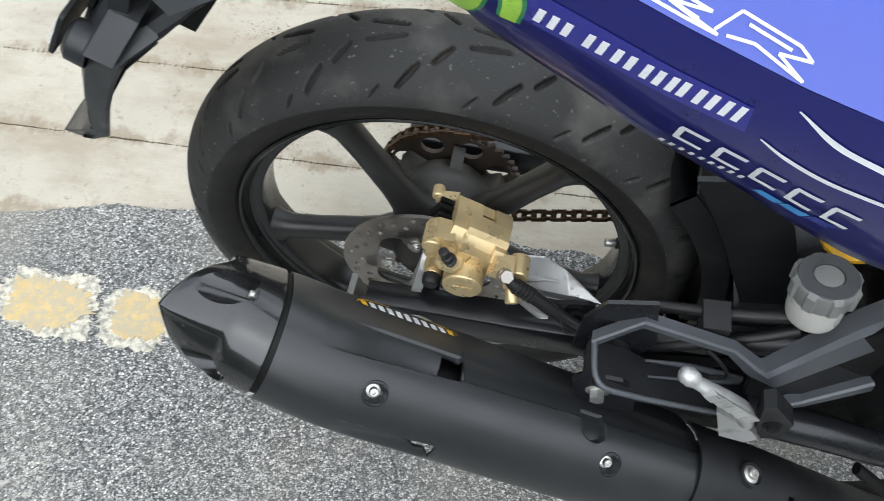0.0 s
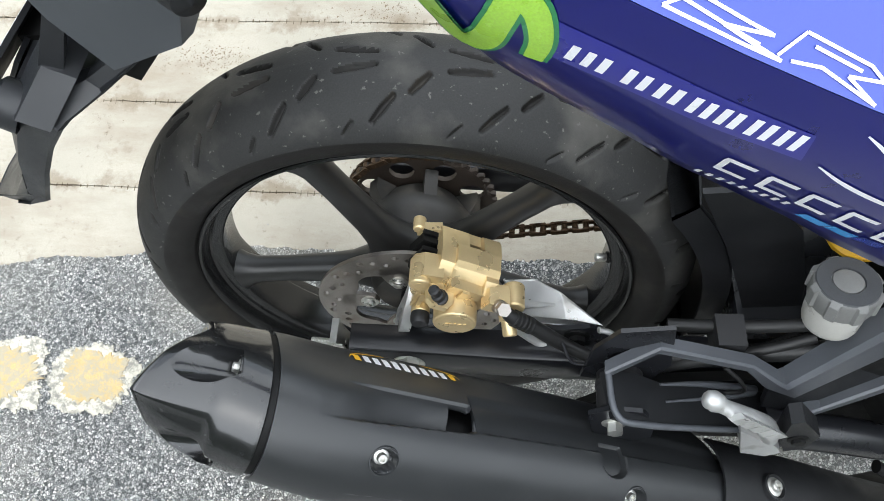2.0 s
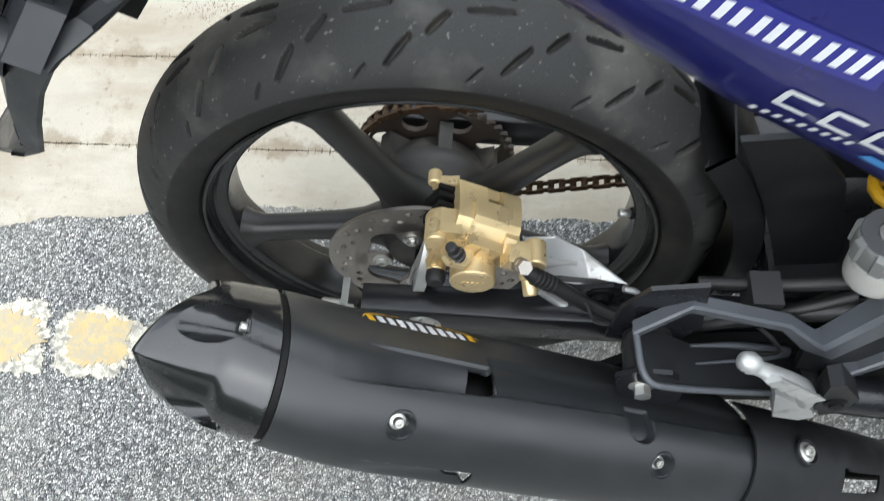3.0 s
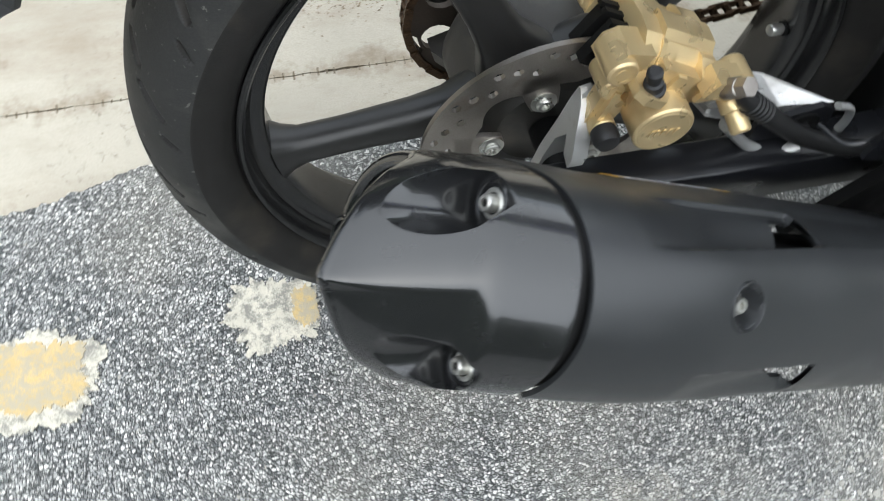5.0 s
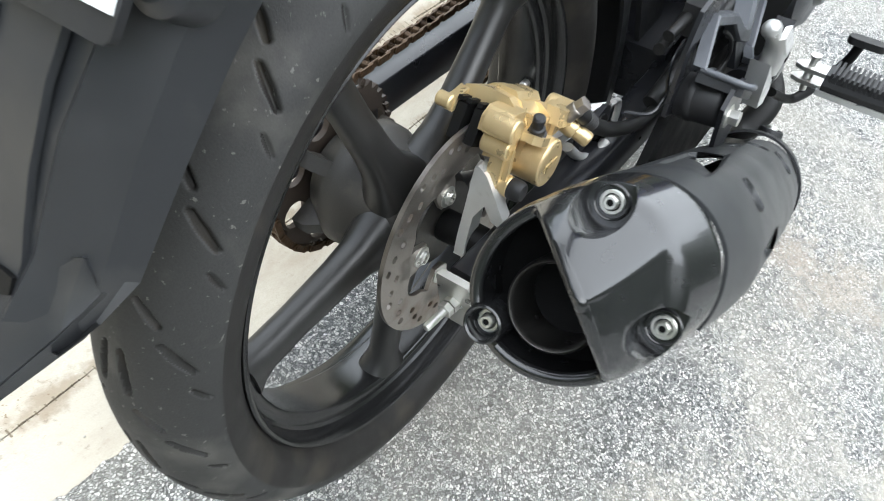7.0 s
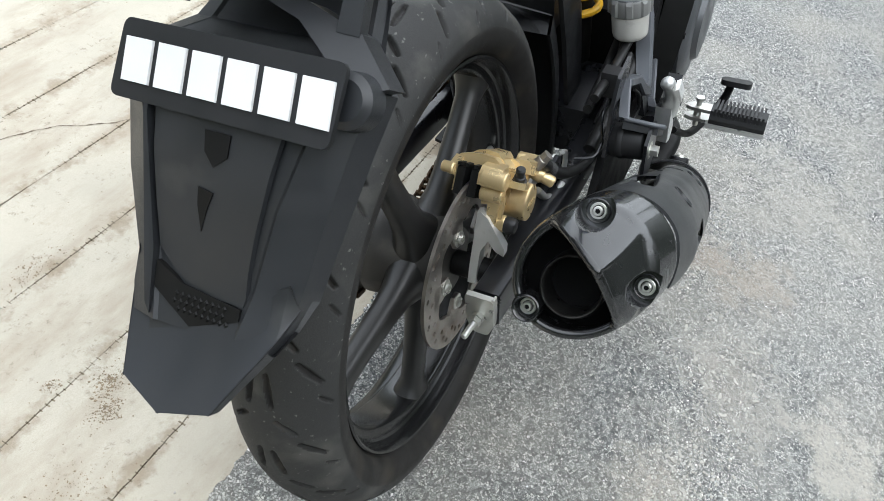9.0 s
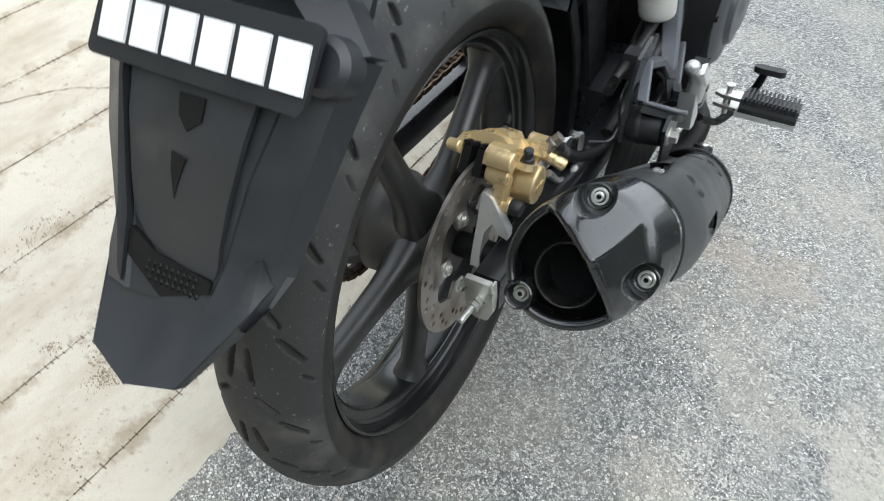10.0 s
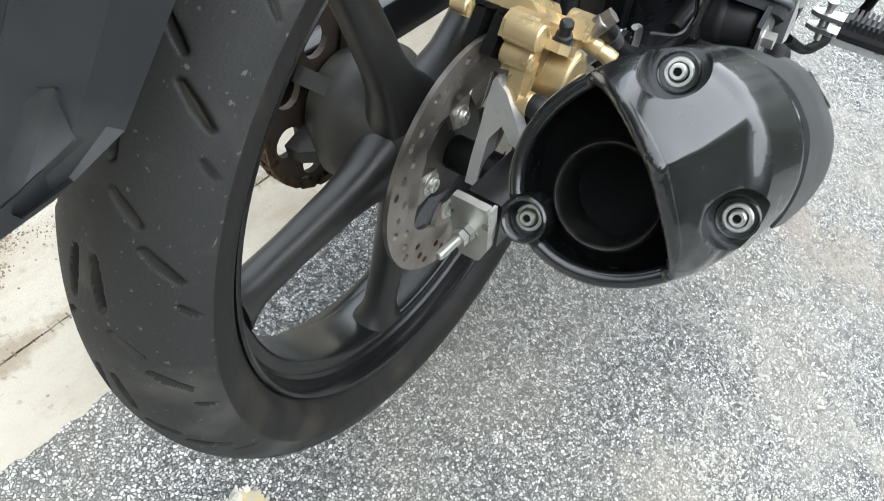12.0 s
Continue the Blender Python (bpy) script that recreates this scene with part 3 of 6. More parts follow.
def holed_disc(y, thick, r0, r1, spots, wavy=0.0):
    """A flat ring in rings of quads, with real round holes left open at the spots (angle, radius, size)."""
    bm = bmesh.new()
    n, m = 180, 16
    keep = {}
    for front in (0, 1):
        grid = []
        for j in range(m + 1):
            row = []
            for i in range(n):
                a = 2 * math.pi * i / n
                lo = r0 + wavy * max(0.0, math.cos(5 * a + 0.9))
                r = lo + (r1 - lo) * j / m
                p = Vector((r * math.cos(a), 0, r * math.sin(a)))
                for sa, sr, size in spots:
                    c = Vector((sr * math.cos(sa), 0, sr * math.sin(sa)))
                    d = (p - c).length
                    if d < size * 1.9:
                        p = c + (p - c).normalized() * (size + (d / 1.9) * 0.48) if d > 1e-7 else p
                row.append(bm.verts.new((p.x, y - thick / 2 + thick * front, AXLE + p.z)))
            grid.append(row)
        keep[front] = grid
    gone = set()
    for j in range(m):
        for i in range(n):
            a = 2 * math.pi * (i + 0.5) / n
            lo = r0 + wavy * max(0.0, math.cos(5 * a + 0.9))
            r = lo + (r1 - lo) * (j + 0.5) / m
            p = Vector((r * math.cos(a), 0, r * math.sin(a)))
            if any((p - Vector((sr * math.cos(sa), 0, sr * math.sin(sa)))).length < size * 0.8 for sa, sr, size in spots):
                gone.add((j, i))
    for j in range(m):
        for i in range(n):
            k = (i + 1) % n
            if (j, i) in gone:
                for dj, di, v in ((-1, 0, ((j, i), (j, k))), (1, 0, ((j + 1, i), (j + 1, k))), (0, -1, ((j, i), (j + 1, i))), (0, 1, ((j, k), (j + 1, k)))):
                    if (j + dj, (i + di) % n) not in gone:
                        (a0, b0), (a1, b1) = v
                        bm.faces.new((keep[0][a0][b0], keep[0][a1][b1], keep[1][a1][b1], keep[1][a0][b0]))
                continue
            for f in (0, 1):
                g = keep[f]
                bm.faces.new((g[j][i], g[j][k], g[j + 1][k], g[j + 1][i]))
    for j in (0, m):
        for i in range(n):
            k = (i + 1) % n
            bm.faces.new((keep[0][j][i], keep[0][j][k], keep[1][j][k], keep[1][j][i]))
    return bm


spots = [(2 * math.pi * k / 15 + off, rr, 0.0030) for k in range(15) for off, rr in ((0.0, 0.092), (0.14, 0.080), (0.28, 0.087))]
disc = part("brake_disc", holed_disc(DISC_Y, 0.004, 0.062, 0.1005, spots, 0.008), DISC, bike, "worn drilled steel brake disc", 30)
for k in range(5):
    bm = bmesh.new()
    a = radians(176 + 72 * k)
    e, s = Vector((math.cos(a), 0, math.sin(a))), Vector((-math.sin(a), 0, math.cos(a)))
    c = Vector((0, DISC_Y - 0.002, AXLE))
    extrude(bm, [c + e * 0.075 + s * 0.013, c + e * 0.055 + s * 0.013, c + e * 0.040 + s * 0.010, c + e * 0.036 - s * 0.000, c + e * 0.040 - s * 0.010, c + e * 0.055 - s * 0.013, c + e * 0.075 - s * 0.013], (0, 0.0042, 0))
    edged(bm, 0.0008, 1)
    part("disc_tab", bm, DISC, disc)
for k in range(5):
    a = radians(176 + 72 * k)
    bolt(disc, (0.0465 * math.cos(a), DISC_Y - 0.002, AXLE + 0.0465 * math.sin(a)), (0, -1, 0), 0.0062, 0.005, socket=True)

# sprocket and chain on the far side
SPR_Y, SPR_R = 0.112, 0.080
spr_spots = [(2 * math.pi * k / 8 + 0.3, 0.060, 0.0115) for k in range(8)]
sprocket = part("sprocket", holed_disc(SPR_Y, 0.006, 0.034, SPR_R, spr_spots), SPROCKET, bike, "rusty rear sprocket with large round holes", 30)
for k in range(44):
    bm = bmesh.new()
    a = 2 * math.pi * k / 44
    e, s = Vector((math.cos(a), 0, math.sin(a))), Vector((-math.sin(a), 0, math.cos(a)))
    c = Vector((0, SPR_Y - 0.0025, AXLE))
    extrude(bm, [c + e * 0.0795 - s * 0.0045, c + e * 0.0855 - s * 0.0016, c + e * 0.0855 + s * 0.0016, c + e * 0.0795 + s * 0.0045], (0, 0.005, 0))
    part("tooth", bm, SPROCKET, sprocket)
LINK = 0.0127


def chain_line():
    """Places and ways of the pins along the chain's loop round both sprockets."""
    f, fr, r = Vector((0.56, 0, 0.345)), 0.030, 0.0835
    c = Vector((0, 0, AXLE))
    d = f - c
    tilt, turn = math.atan2(d.z, d.x), math.asin((r - fr) / d.length)
    up, dn = tilt + math.pi / 2 - turn, tilt - math.pi / 2 + turn
    pts = []
    steps = 60
    for k in range(steps + 1):
        a = up + (2 * math.pi - (up - dn)) * k / steps
        pts.append(c + Vector((math.cos(a), 0, math.sin(a))) * r)
    for k in range(21):
        a = dn + (up - dn) * k / 20
        pts.append(f + Vector((math.cos(a), 0, math.sin(a))) * fr)
    pts.append(pts[0])
    out, left = [], 0.0
    for a, b in zip(pts, pts[1:]):
        h = (b - a).length
        while left <= h:
            out.append(a.lerp(b, left / h))
            left += LINK
        left -= h
    return out


def link_mesh(wide):
    bm = bmesh.new()
    for y in (-wide, wide):
        poly = []
        for k in range(14):
            t = k / 14 * 2 * math.pi
            x, z = math.cos(t), math.sin(t)
            poly.append((LINK / 2 * (1 if x > 0 else -1) * (1 if abs(x) > 0.3 else abs(x) / 0.3) + 0.0042 * x, y - 0.0008, 0.0045 * z * (1 if abs(x) > 0.3 else 0.78)))
        extrude(bm, poly, (0, 0.0016, 0))
    for x in (-LINK / 2, LINK / 2):
        rod(bm, (x, -wide - 0.0014, 0), (x, wide + 0.0014, 0), 0.0021, n=8)
        rod(bm, (x, -0.003, 0), (x, 0.003, 0), 0.0038, n=8)
    return finish(bm, RUST, "link")


pins = chain_line()
mesh_a, mesh_b = link_mesh(0.0046), link_mesh(0.0064)
chain = new("drive_chain", mesh_a)
chain.parent = bike
tagged(chain, "oily rust-brown drive chain")
first = True
for k, (p, q) in enumerate(zip(pins, pins[1:] + pins[:1])):
    d = q - p
    m = Matrix.Translation(((p + q) / 2) + Vector((0, SPR_Y, 0))) @ Matrix.Rotation(-math.atan2(d.z, d.x), 4, "Y")
    if first:
        chain.matrix_local, first, base_inv = m, False, m.inverted()
        continue
    link = new("link", mesh_b if k % 2 else mesh_a)
    link.parent = chain
    link.matrix_local = base_inv @ m

# swingarm: two box tubes with chain adjusters
def arm(y, name):
    bm = bmesh.new()
    rings = []
    for x, yy, z, w, h in ((-0.058, y, 0.3078, 0.0152, 0.0215), (0.10, y - 0.003, 0.3015, 0.0165, 0.0225), (0.30, y - 0.004, 0.296, 0.0175, 0.0240), (0.45, y + 0.010, 0.298, 0.019, 0.030)):
        ring = []
        for sx, sz in ((1, 1), (-1, 1), (-1, -1), (1, -1)):
            for t in (20, 45, 70):
                t = radians(t)
                c, s = (math.cos(t), math.sin(t)) if sx * sz > 0 else (math.sin(t), math.cos(t))
                ring.append((x, yy + sx * (w - 0.004 + 0.004 * c), z + sz * (h - 0.004 + 0.004 * s)))
        rings.append(ring)
    return part(name, loft(bm, rings), ARM, bike, "black square-tube swingarm")


right_arm = arm(-0.075, "swingarm")
left_arm = arm(0.157, "swingarm")
bm = bmesh.new()
rod(bm, (0.43, -0.10, 0.298), (0.43, 0.17, 0.298), 0.026, soft=0.002)
part("swingarm_pivot", bm, ARM, bike)
bm = bmesh.new()
plate_top, plate_low = Vector((-0.0765, -0.074, 0.3365)), Vector((-0.0615, -0.0715, 0.2690))
down = plate_low - plate_top


def plate_spot(f, y, d=0.0):
    """A point of the adjuster's end plate: f down it, y out from its middle, d ahead of its face."""
    return plate_top + down * f + Vector((d, y, 0))


face = [(0.0, 0.0145), (0.0, -0.0130), (0.06, -0.0150), (0.70, -0.0150), (0.96, -0.0085), (1.0, -0.0050), (1.0, 0.0060), (0.96, 0.0095), (0.70, 0.0155), (0.06, 0.0160)]
loft(bm, [[plate_spot(f, y, d) for f, y in face] for d in (0.0, 0.0030)])
loft(bm, [[plate_spot(f, y, d) for f, y in ((0.0, 0.0145), (0.0, -0.0130), (0.035, -0.0130), (0.035, 0.0145))] for d in (0.0028, 0.007)])
loft(bm, [[plate_spot(f, y, d) for f, y in ((0.05, -0.0150), (0.70, -0.0150), (0.70, -0.0125), (0.05, -0.0125))] for d in (0.0028, 0.012)])
edged(bm, 0.0012, 2)
plate_ = part("adjuster_plate", bm, STEEL, right_arm, "zinc-plated chain adjuster end plate")
bm = bmesh.new()
rod(bm, (-0.066, -0.072, 0.3045), (-0.1035, -0.069, 0.3030), 0.0032, soft=0.0008)
for k in range(16):
    lathe(bm, [(0, 0.0031), (0.0008, 0.0037), (0.0016, 0.0031)], (-0.102 + 0.0016 * k, -0.0691 - 0.00013 * k, 0.3031 + 0.00006 * k), (1, -0.08, 0.04), 12)
part("adjuster_screw", bm, STEEL, right_arm)
bm = bmesh.new()
hexagon(bm, (-0.0690, -0.072, 0.3045), (-1, 0.08, -0.04), 0.0070, 0.0065)
hexagon(bm, (-0.0765, -0.0714, 0.3041), (-1, 0.08, -0.04), 0.0066, 0.0055)
edged(bm, 0.0006, 1)
part("adjuster_nut", bm, STEEL, right_arm)
bm = bmesh.new()
round_y(bm, [(-0.0895, 0.017), (-0.0925, 0.017), (-0.0935, 0.016), (-0.0935, 0.004)], 32)
hexagon(bm, (0, -0.093, AXLE + 0.004), (0, -1, 0), 0.0135, 0.011)
edged(bm, 0.001, 1, 50)
rod(bm, (0, -0.10, AXLE + 0.004), (0, -0.110, AXLE + 0.004), 0.0075, soft=0.001)
part("axle_nut", bm, STEEL, right_arm, "large bright axle nut")
bm = bmesh.new()
rod(bm, (0, -0.088, AXLE), (0, 0.165, AXLE), 0.0085)
rod(bm, (0, -0.058, AXLE), (0, -0.012, AXLE), 0.0145, soft=0.002)
part("axle", bm, DARK, bike)

# ---- exhaust ----
EX_P, EX_D = Vector((0, -0.2023, 0.4066)), Vector((0.8671, 0.0224, -0.4976)).normalized()
EX_U = (Vector((0.35, -0.70, 0.62)) - EX_D * Vector((0.35, -0.70, 0.62)).dot(EX_D)).normalized()
EX_V = EX_D.cross(EX_U)


def ex(k, u, v):
    """A point of the exhaust: k along it (ahead), u out to the upper side, v down the outer side."""
    return EX_P + EX_D * k + EX_U * u + EX_V * v


def egg(n, top, bottom, wide, power=2.3):
    """The section of the silencer's body: round above, drawn out to a blunt point on the inner lower side."""
    out = []
    for i in range(n):
        a = 2 * math.pi * (i + 0.5) / n
        c, s = math.cos(a), math.sin(a)
        q = (abs(c) ** power + abs(s) ** power) ** (-1 / power)
        u, v = q * c, q * s
        if u < 0:
            v *= 1 - 0.42 * (-u) ** 1.6
        out.append((u * (top if u > 0 else bottom), v * wide))
    return out


K_RING, K_EDGE = -0.1125, -0.1065
BOLT_SPOTS = [(0.0055, -0.0365), (0.0065, 0.0355), (-0.0795, 0.001)]
FLOOR_K, BORE = -0.1345, 0.0142
WAIST = -0.026


def sstep(lo, hi, x):
    t = min(max((x - lo) / (hi - lo), 0), 1)
    return t * t * (3 - 2 * t)


def rounded(poly, times=3):
    """Cuts the corners of an open line again and again, its ends kept."""
    for _ in range(times):
        out = [poly[0]]
        for p, q in zip(poly, poly[1:]):
            out += [(p[0] * 0.75 + q[0] * 0.25, p[1] * 0.75 + q[1] * 0.25), (p[0] * 0.25 + q[0] * 0.75, p[1] * 0.25 + q[1] * 0.75)]
        poly = out + [poly[-1]]
    return poly


# upper half of the section, from the inner flank over the ridge to the outer flank, in half widths and heights
FACETED = rounded([(-1.0, 0.0), (-1.0, 0.34), (-0.88, 0.60), (-0.60, 0.79), (-0.22, 0.925), (-0.02, 0.975), (0.09, 0.985), (0.20, 0.915), (0.50, 0.79), (0.84, 0.55), (1.0, 0.28), (1.0, 0.0)])


def arch(t, power=2 / 2.5):
    c, s = -math.cos(math.pi * t), max(math.sin(math.pi * t), 0.0)
    return math.copysign(abs(c) ** power, c), s**power


SMOOTH = [arch(i / (len(FACETED) - 1)) for i in range(len(FACETED))]


def section(top, wide, low, sharp, shift=0.0, waist=WAIST):
    """The silencer's section as (u, v): a crown, round or faceted, over a round belly."""
    ring = [(waist + (top - waist) * (h * sharp + g * (1 - sharp)), wide * ((w + shift * h**3) * sharp + b * (1 - sharp))) for (w, h), (b, g) in zip(FACETED, SMOOTH)]
    for i in range(1, 48):
        a = math.pi * i / 48
        ring.append((waist - (waist - low) * math.sin(a), wide * math.cos(a)))
    return ring


def tip_ring(k, inset=0.0):
    """The tip's section at k: a straight collar, then a taper from a crease to the nose."""
    ks = (-0.209, -0.205, -0.198, -0.187, -0.1735, -0.158, -0.1475, -0.1125)
    top = float(np.interp(k, ks, (-0.0060, -0.0010, 0.0040, 0.0100, 0.0180, 0.0270, 0.0330, 0.0475)))
    wide = float(np.interp(k, ks, (0.0060, 0.0130, 0.0220, 0.0335, 0.0430, 0.0505, 0.0525, 0.0540)))
    low = float(np.interp(k, ks, (-0.0800, -0.0812, -0.0820, -0.0826, -0.0832, -0.0840, -0.0850, -0.0870)))
    sharp = float(np.interp(k, (-0.19, -0.150, -0.143, -0.1125), (1.0, 0.92, 0.30, 0.15)))
    shift = float(np.interp(k, (-0.205, -0.1475), (0.0, -0.22)))
    return [ex(k, u, v) for u, v in section(max(top - inset, WAIST + 0.004), max(wide - inset, 0.003), low + inset, sharp, shift)]


def cut(name, base, tools):
    """The mesh of one solid with others taken out of it."""
    ob = new(name, base)
    helpers = []
    for me in tools:
        tool = new("tool", me)
        mod = ob.modifiers.new("cut", "BOOLEAN")
        mod.operation, mod.solver, mod.object = "DIFFERENCE", "EXACT", tool
        helpers.append(tool)
    bpy.context.view_layer.update()
    me = bpy.data.meshes.new_from_object(ob.evaluated_get(bpy.context.evaluated_depsgraph_get()))
    for h in [ob] + helpers:
        bpy.data.objects.remove(h)
    return me


def solid(bm):
    bmesh.ops.recalc_face_normals(bm, faces=bm.faces)
    me = bpy.data.meshes.new("solid")
    bm.to_mesh(me)
    bm.free()
    return me


def pocket(k0, k1, r0, r1, lift=0.0):
    """A round bar behind each of the two upper screws; it leans outwards to the rear."""
    out = []
    for u, v in BOLT_SPOTS[:2]:
        bm = bmesh.new()
        side = 1 if v > 0 else -1
        rings = []
        for m in range(9):
            t = m / 8
            k, r = k0 + (k1 - k0) * t, r0 + (r1 - r0) * t
            rings.append([ex(k, u + 0.004 + lift + (0.010 * t) + r * math.cos(2 * math.pi * i / 48), v + side * 0.004 * t + r * math.sin(2 * math.pi * i / 48)) for i in range(48)])
        loft(bm, rings)
        out.append(solid(bm))
    return out


tip_ks = [K_RING - 0.0025 * i for i in range(39)]
outer = solid(loft(bmesh.new(), [tip_ring(k) for k in tip_ks]))
bore = solid(loft(bmesh.new(), [tip_ring(k, 0.0058) for k in [K_RING + 0.01] + tip_ks]))
bore = cut("bore", bore, pocket(FLOOR_K + 0.004, -0.26, BORE + 0.0034, BORE + 0.0034))
# the mouth: square to the axis below, slashed steeply back to the nose above
bm = bmesh.new()
slash = [(-0.157, -0.16), (-0.157, -0.026), (-0.1585, -0.0225), (-0.162, -0.0195), (-0.2065, -0.0010), (-0.30, 0.038), (-0.40, 0.038), (-0.40, -0.16)]
loft(bm, [[ex(k, u, v) for k, u in slash] for v in (-0.1, 0.1)])
shell = cut("tip", outer, [solid(bm), bore, solid(rod(bmesh.new(), ex(-0.140, *BOLT_SPOTS[2]), ex(-0.17, *BOLT_SPOTS[2]), 0.0112, n=36))] + pocket(FLOOR_K, -0.27, BORE, BORE + 0.004))
bm = bmesh.new()
bm.from_mesh(shell)
bmesh.ops.remove_doubles(bm, verts=bm.verts, dist=0.0002)
bmesh.ops.dissolve_degenerate(bm, edges=bm.edges, dist=0.0002)
edged(bm, 0.0009, 2, 42)
exhaust = part("exhaust_silencer", bm, GLOSS, bike, "black exhaust silencer with a gloss black slash-cut tip", 40)
# soft rolled lip round the mouth
def lip_line():
    count = len(tip_ring(K_RING))
    out = []
    for i in range(count):
        for k in np.arange(-0.150, -0.2085, -0.0004):
            d = tip_ring(float(k), 0.0036)[i] - EX_P
            u = d.dot(EX_U)
            if k < np.interp(u, (-0.026, -0.0225, -0.0195, -0.0010, 0.038), (-0.157, -0.1585, -0.162, -0.2065, -0.30)):
                break
        out.append(EX_P + d + EX_D * 0.0014)
    return out


lip = lip_line()
far = [(ex(-0.157, *BOLT_SPOTS[2]) - p).length > 0.0115 for p in lip]
first = next(i for i in range(len(lip)) if far[i] and not far[i - 1])
lip = [lip[(first + i) % len(lip)] for i in range(len(lip)) if far[(first + i) % len(lip)]]
rings = []
for i, p in enumerate(lip):
    d = (lip[min(i + 1, len(lip) - 1)] - lip[max(i - 1, 0)]).normalized()
    a = EX_D.cross(d).normalized()
    b = d.cross(a)
    rings.append([p + (a * math.cos(2 * math.pi * m / 12) + b * math.sin(2 * math.pi * m / 12)) * 0.0040 for m in range(12)])
part("mouth_lip", loft(bmesh.new(), rings), GLOSS, exhaust, "gloss black rolled lip")
# screws that hold the tip, and the boss of the lowest one
bm = bmesh.new()
lathe(bm, [(0.030, 0.0120), (0.003, 0.0122), (0.0008, 0.0117), (0.0, 0.0106), (0.0008, 0.0094), (0.0115, 0.0090), (0.0115, 0.0001)], ex(-0.1595, *BOLT_SPOTS[2]), EX_D, 36)
part("tip_boss", bm, GLOSS, exhaust)
for n, (u, v) in enumerate(BOLT_SPOTS):
    seat = ex(FLOOR_K + 0.0004 if n < 2 else -0.1484, u + (0.003 if n < 2 else 0), v)
    bm = bmesh.new()
    lathe(bm, [(0.0, 0.0070), (0.0010, 0.0070), (0.0014, 0.0065), (0.0014, 0.0050), (0.0006, 0.0047)], seat, -EX_D, 32)
    lathe(bm, [(0.0006, 0.0042), (0.0050, 0.0040), (0.0056, 0.0034), (0.0056, 0.0021), (0.0030, 0.0020)], seat, -EX_D, 28)
    screw = part("tip_bolt", bm, STEEL, exhaust, "bright socket screw with washer")
    # socket floor and washer gap coloured black in place of their shade
    bm = bmesh.new()
    hexagon(bm, seat - EX_D * 0.0002, -EX_D, 0.0022, 0.0042)
    part("socket", bm, SOOT_GAPS, screw)
    bm = bmesh.new()
    lathe(bm, [(0.0005, 0.0001), (0.0005, 0.0047)], seat, -EX_D, 28)
    part("washer_gap_shade", bm, SOOT_GAPS, screw)
    bm = bmesh.new()
    lathe(bm, [(0.0, 0.0104), (0.0016, 0.0102), (0.0020, 0.0096), (0.0016, 0.0090), (0.0004, 0.0088)], seat, -EX_D, 36)
    part("screw_cup", bm, GLOSS, exhaust)
# inner pipe and end wall
bm = bmesh.new()
wall = tip_ring(-0.118, 0.003)
bm.faces.new([bm.verts.new(p) for p in wall])
pipe_bm = bmesh.new()
lathe(pipe_bm, [(0.075, 0.0001), (0.075, 0.0230), (-0.0350, 0.0236), (-0.0380, 0.0243), (-0.0390, 0.0255), (-0.0380, 0.0266), (-0.0352, 0.0272), (0.002, 0.0272)], ex(-0.114, -0.0385, 0.005), EX_D, 64)
part("end_wall", bm, SOOT_GAPS, exhaust)
part("outlet_pipe", pipe_bm, PIPE, exhaust, "soot-black inner outlet pipe")
# dark clamp ring between tip and guard
bm = bmesh.new()
loft(bm, [tip_ring(K_RING + 0.001, 0.0030)] + [[p + EX_D * (0.002 + 0.012 * m) for p in tip_ring(K_RING, 0.0026)] for m in (0, 1)], True, True)
part("clamp_ring", bm, DARK, exhaust)

# body under the guard
bm = bmesh.new()
loft(bm, [[ex(k, u * f, v * f - 0.014) for u, v in egg(48, 0.034, 0.088, 0.020)] for k, f in ((-0.097, 0.96), (-0.09, 0.98), (0.20, 0.98), (0.29, 0.94), (0.35, 0.84), (0.45, 0.60))], True, True)
part("silencer_body", bm, DARK, exhaust)


@functools.lru_cache(maxsize=None)
def guard_section(k):
    """The guard's section at k for every tenth of a degree round its middle."""
    t = math.sin(min(1.0, max(0.0, (k - K_EDGE) / 0.085)) * math.pi / 2)
    f = 1 - 0.075 * max(0.0, (k - 0.16) / 0.16) ** 2
    top, wide = (0.0505 + 0.0095 * t) * f, (0.0562 + 0.0035 * t) * f
    pts = np.array(section(top, wide, -0.088 * f, 0.35 * (1 - t)))
    ang = np.degrees(np.arctan2(pts[:, 1] / wide, pts[:, 0] / np.where(pts[:, 0] > 0, top, 0.088 * f)))
    all_round = np.arange(-180, 180, 0.1)
    return np.interp(all_round, ang, pts[:, 0], period=360).tolist(), np.interp(all_round, ang, pts[:, 1], period=360).tolist()


def guard_point(k, a, lift=0.0):
    """The guard's outer face: a in degrees round from the upper outer side, growing down the outside."""
    us, vs = guard_section(round(k, 6))
    i = round((a + 180) * 10) % 3600
    u, v = us[i], vs[i]
    grow = 1 + lift / math.hypot(u, v)
    inner = 0.95 - 0.07 * sstep(K_EDGE, K_EDGE + 0.06, k) if v < 0 else 1.0
    return ex(k, u * grow, v * grow * inner)


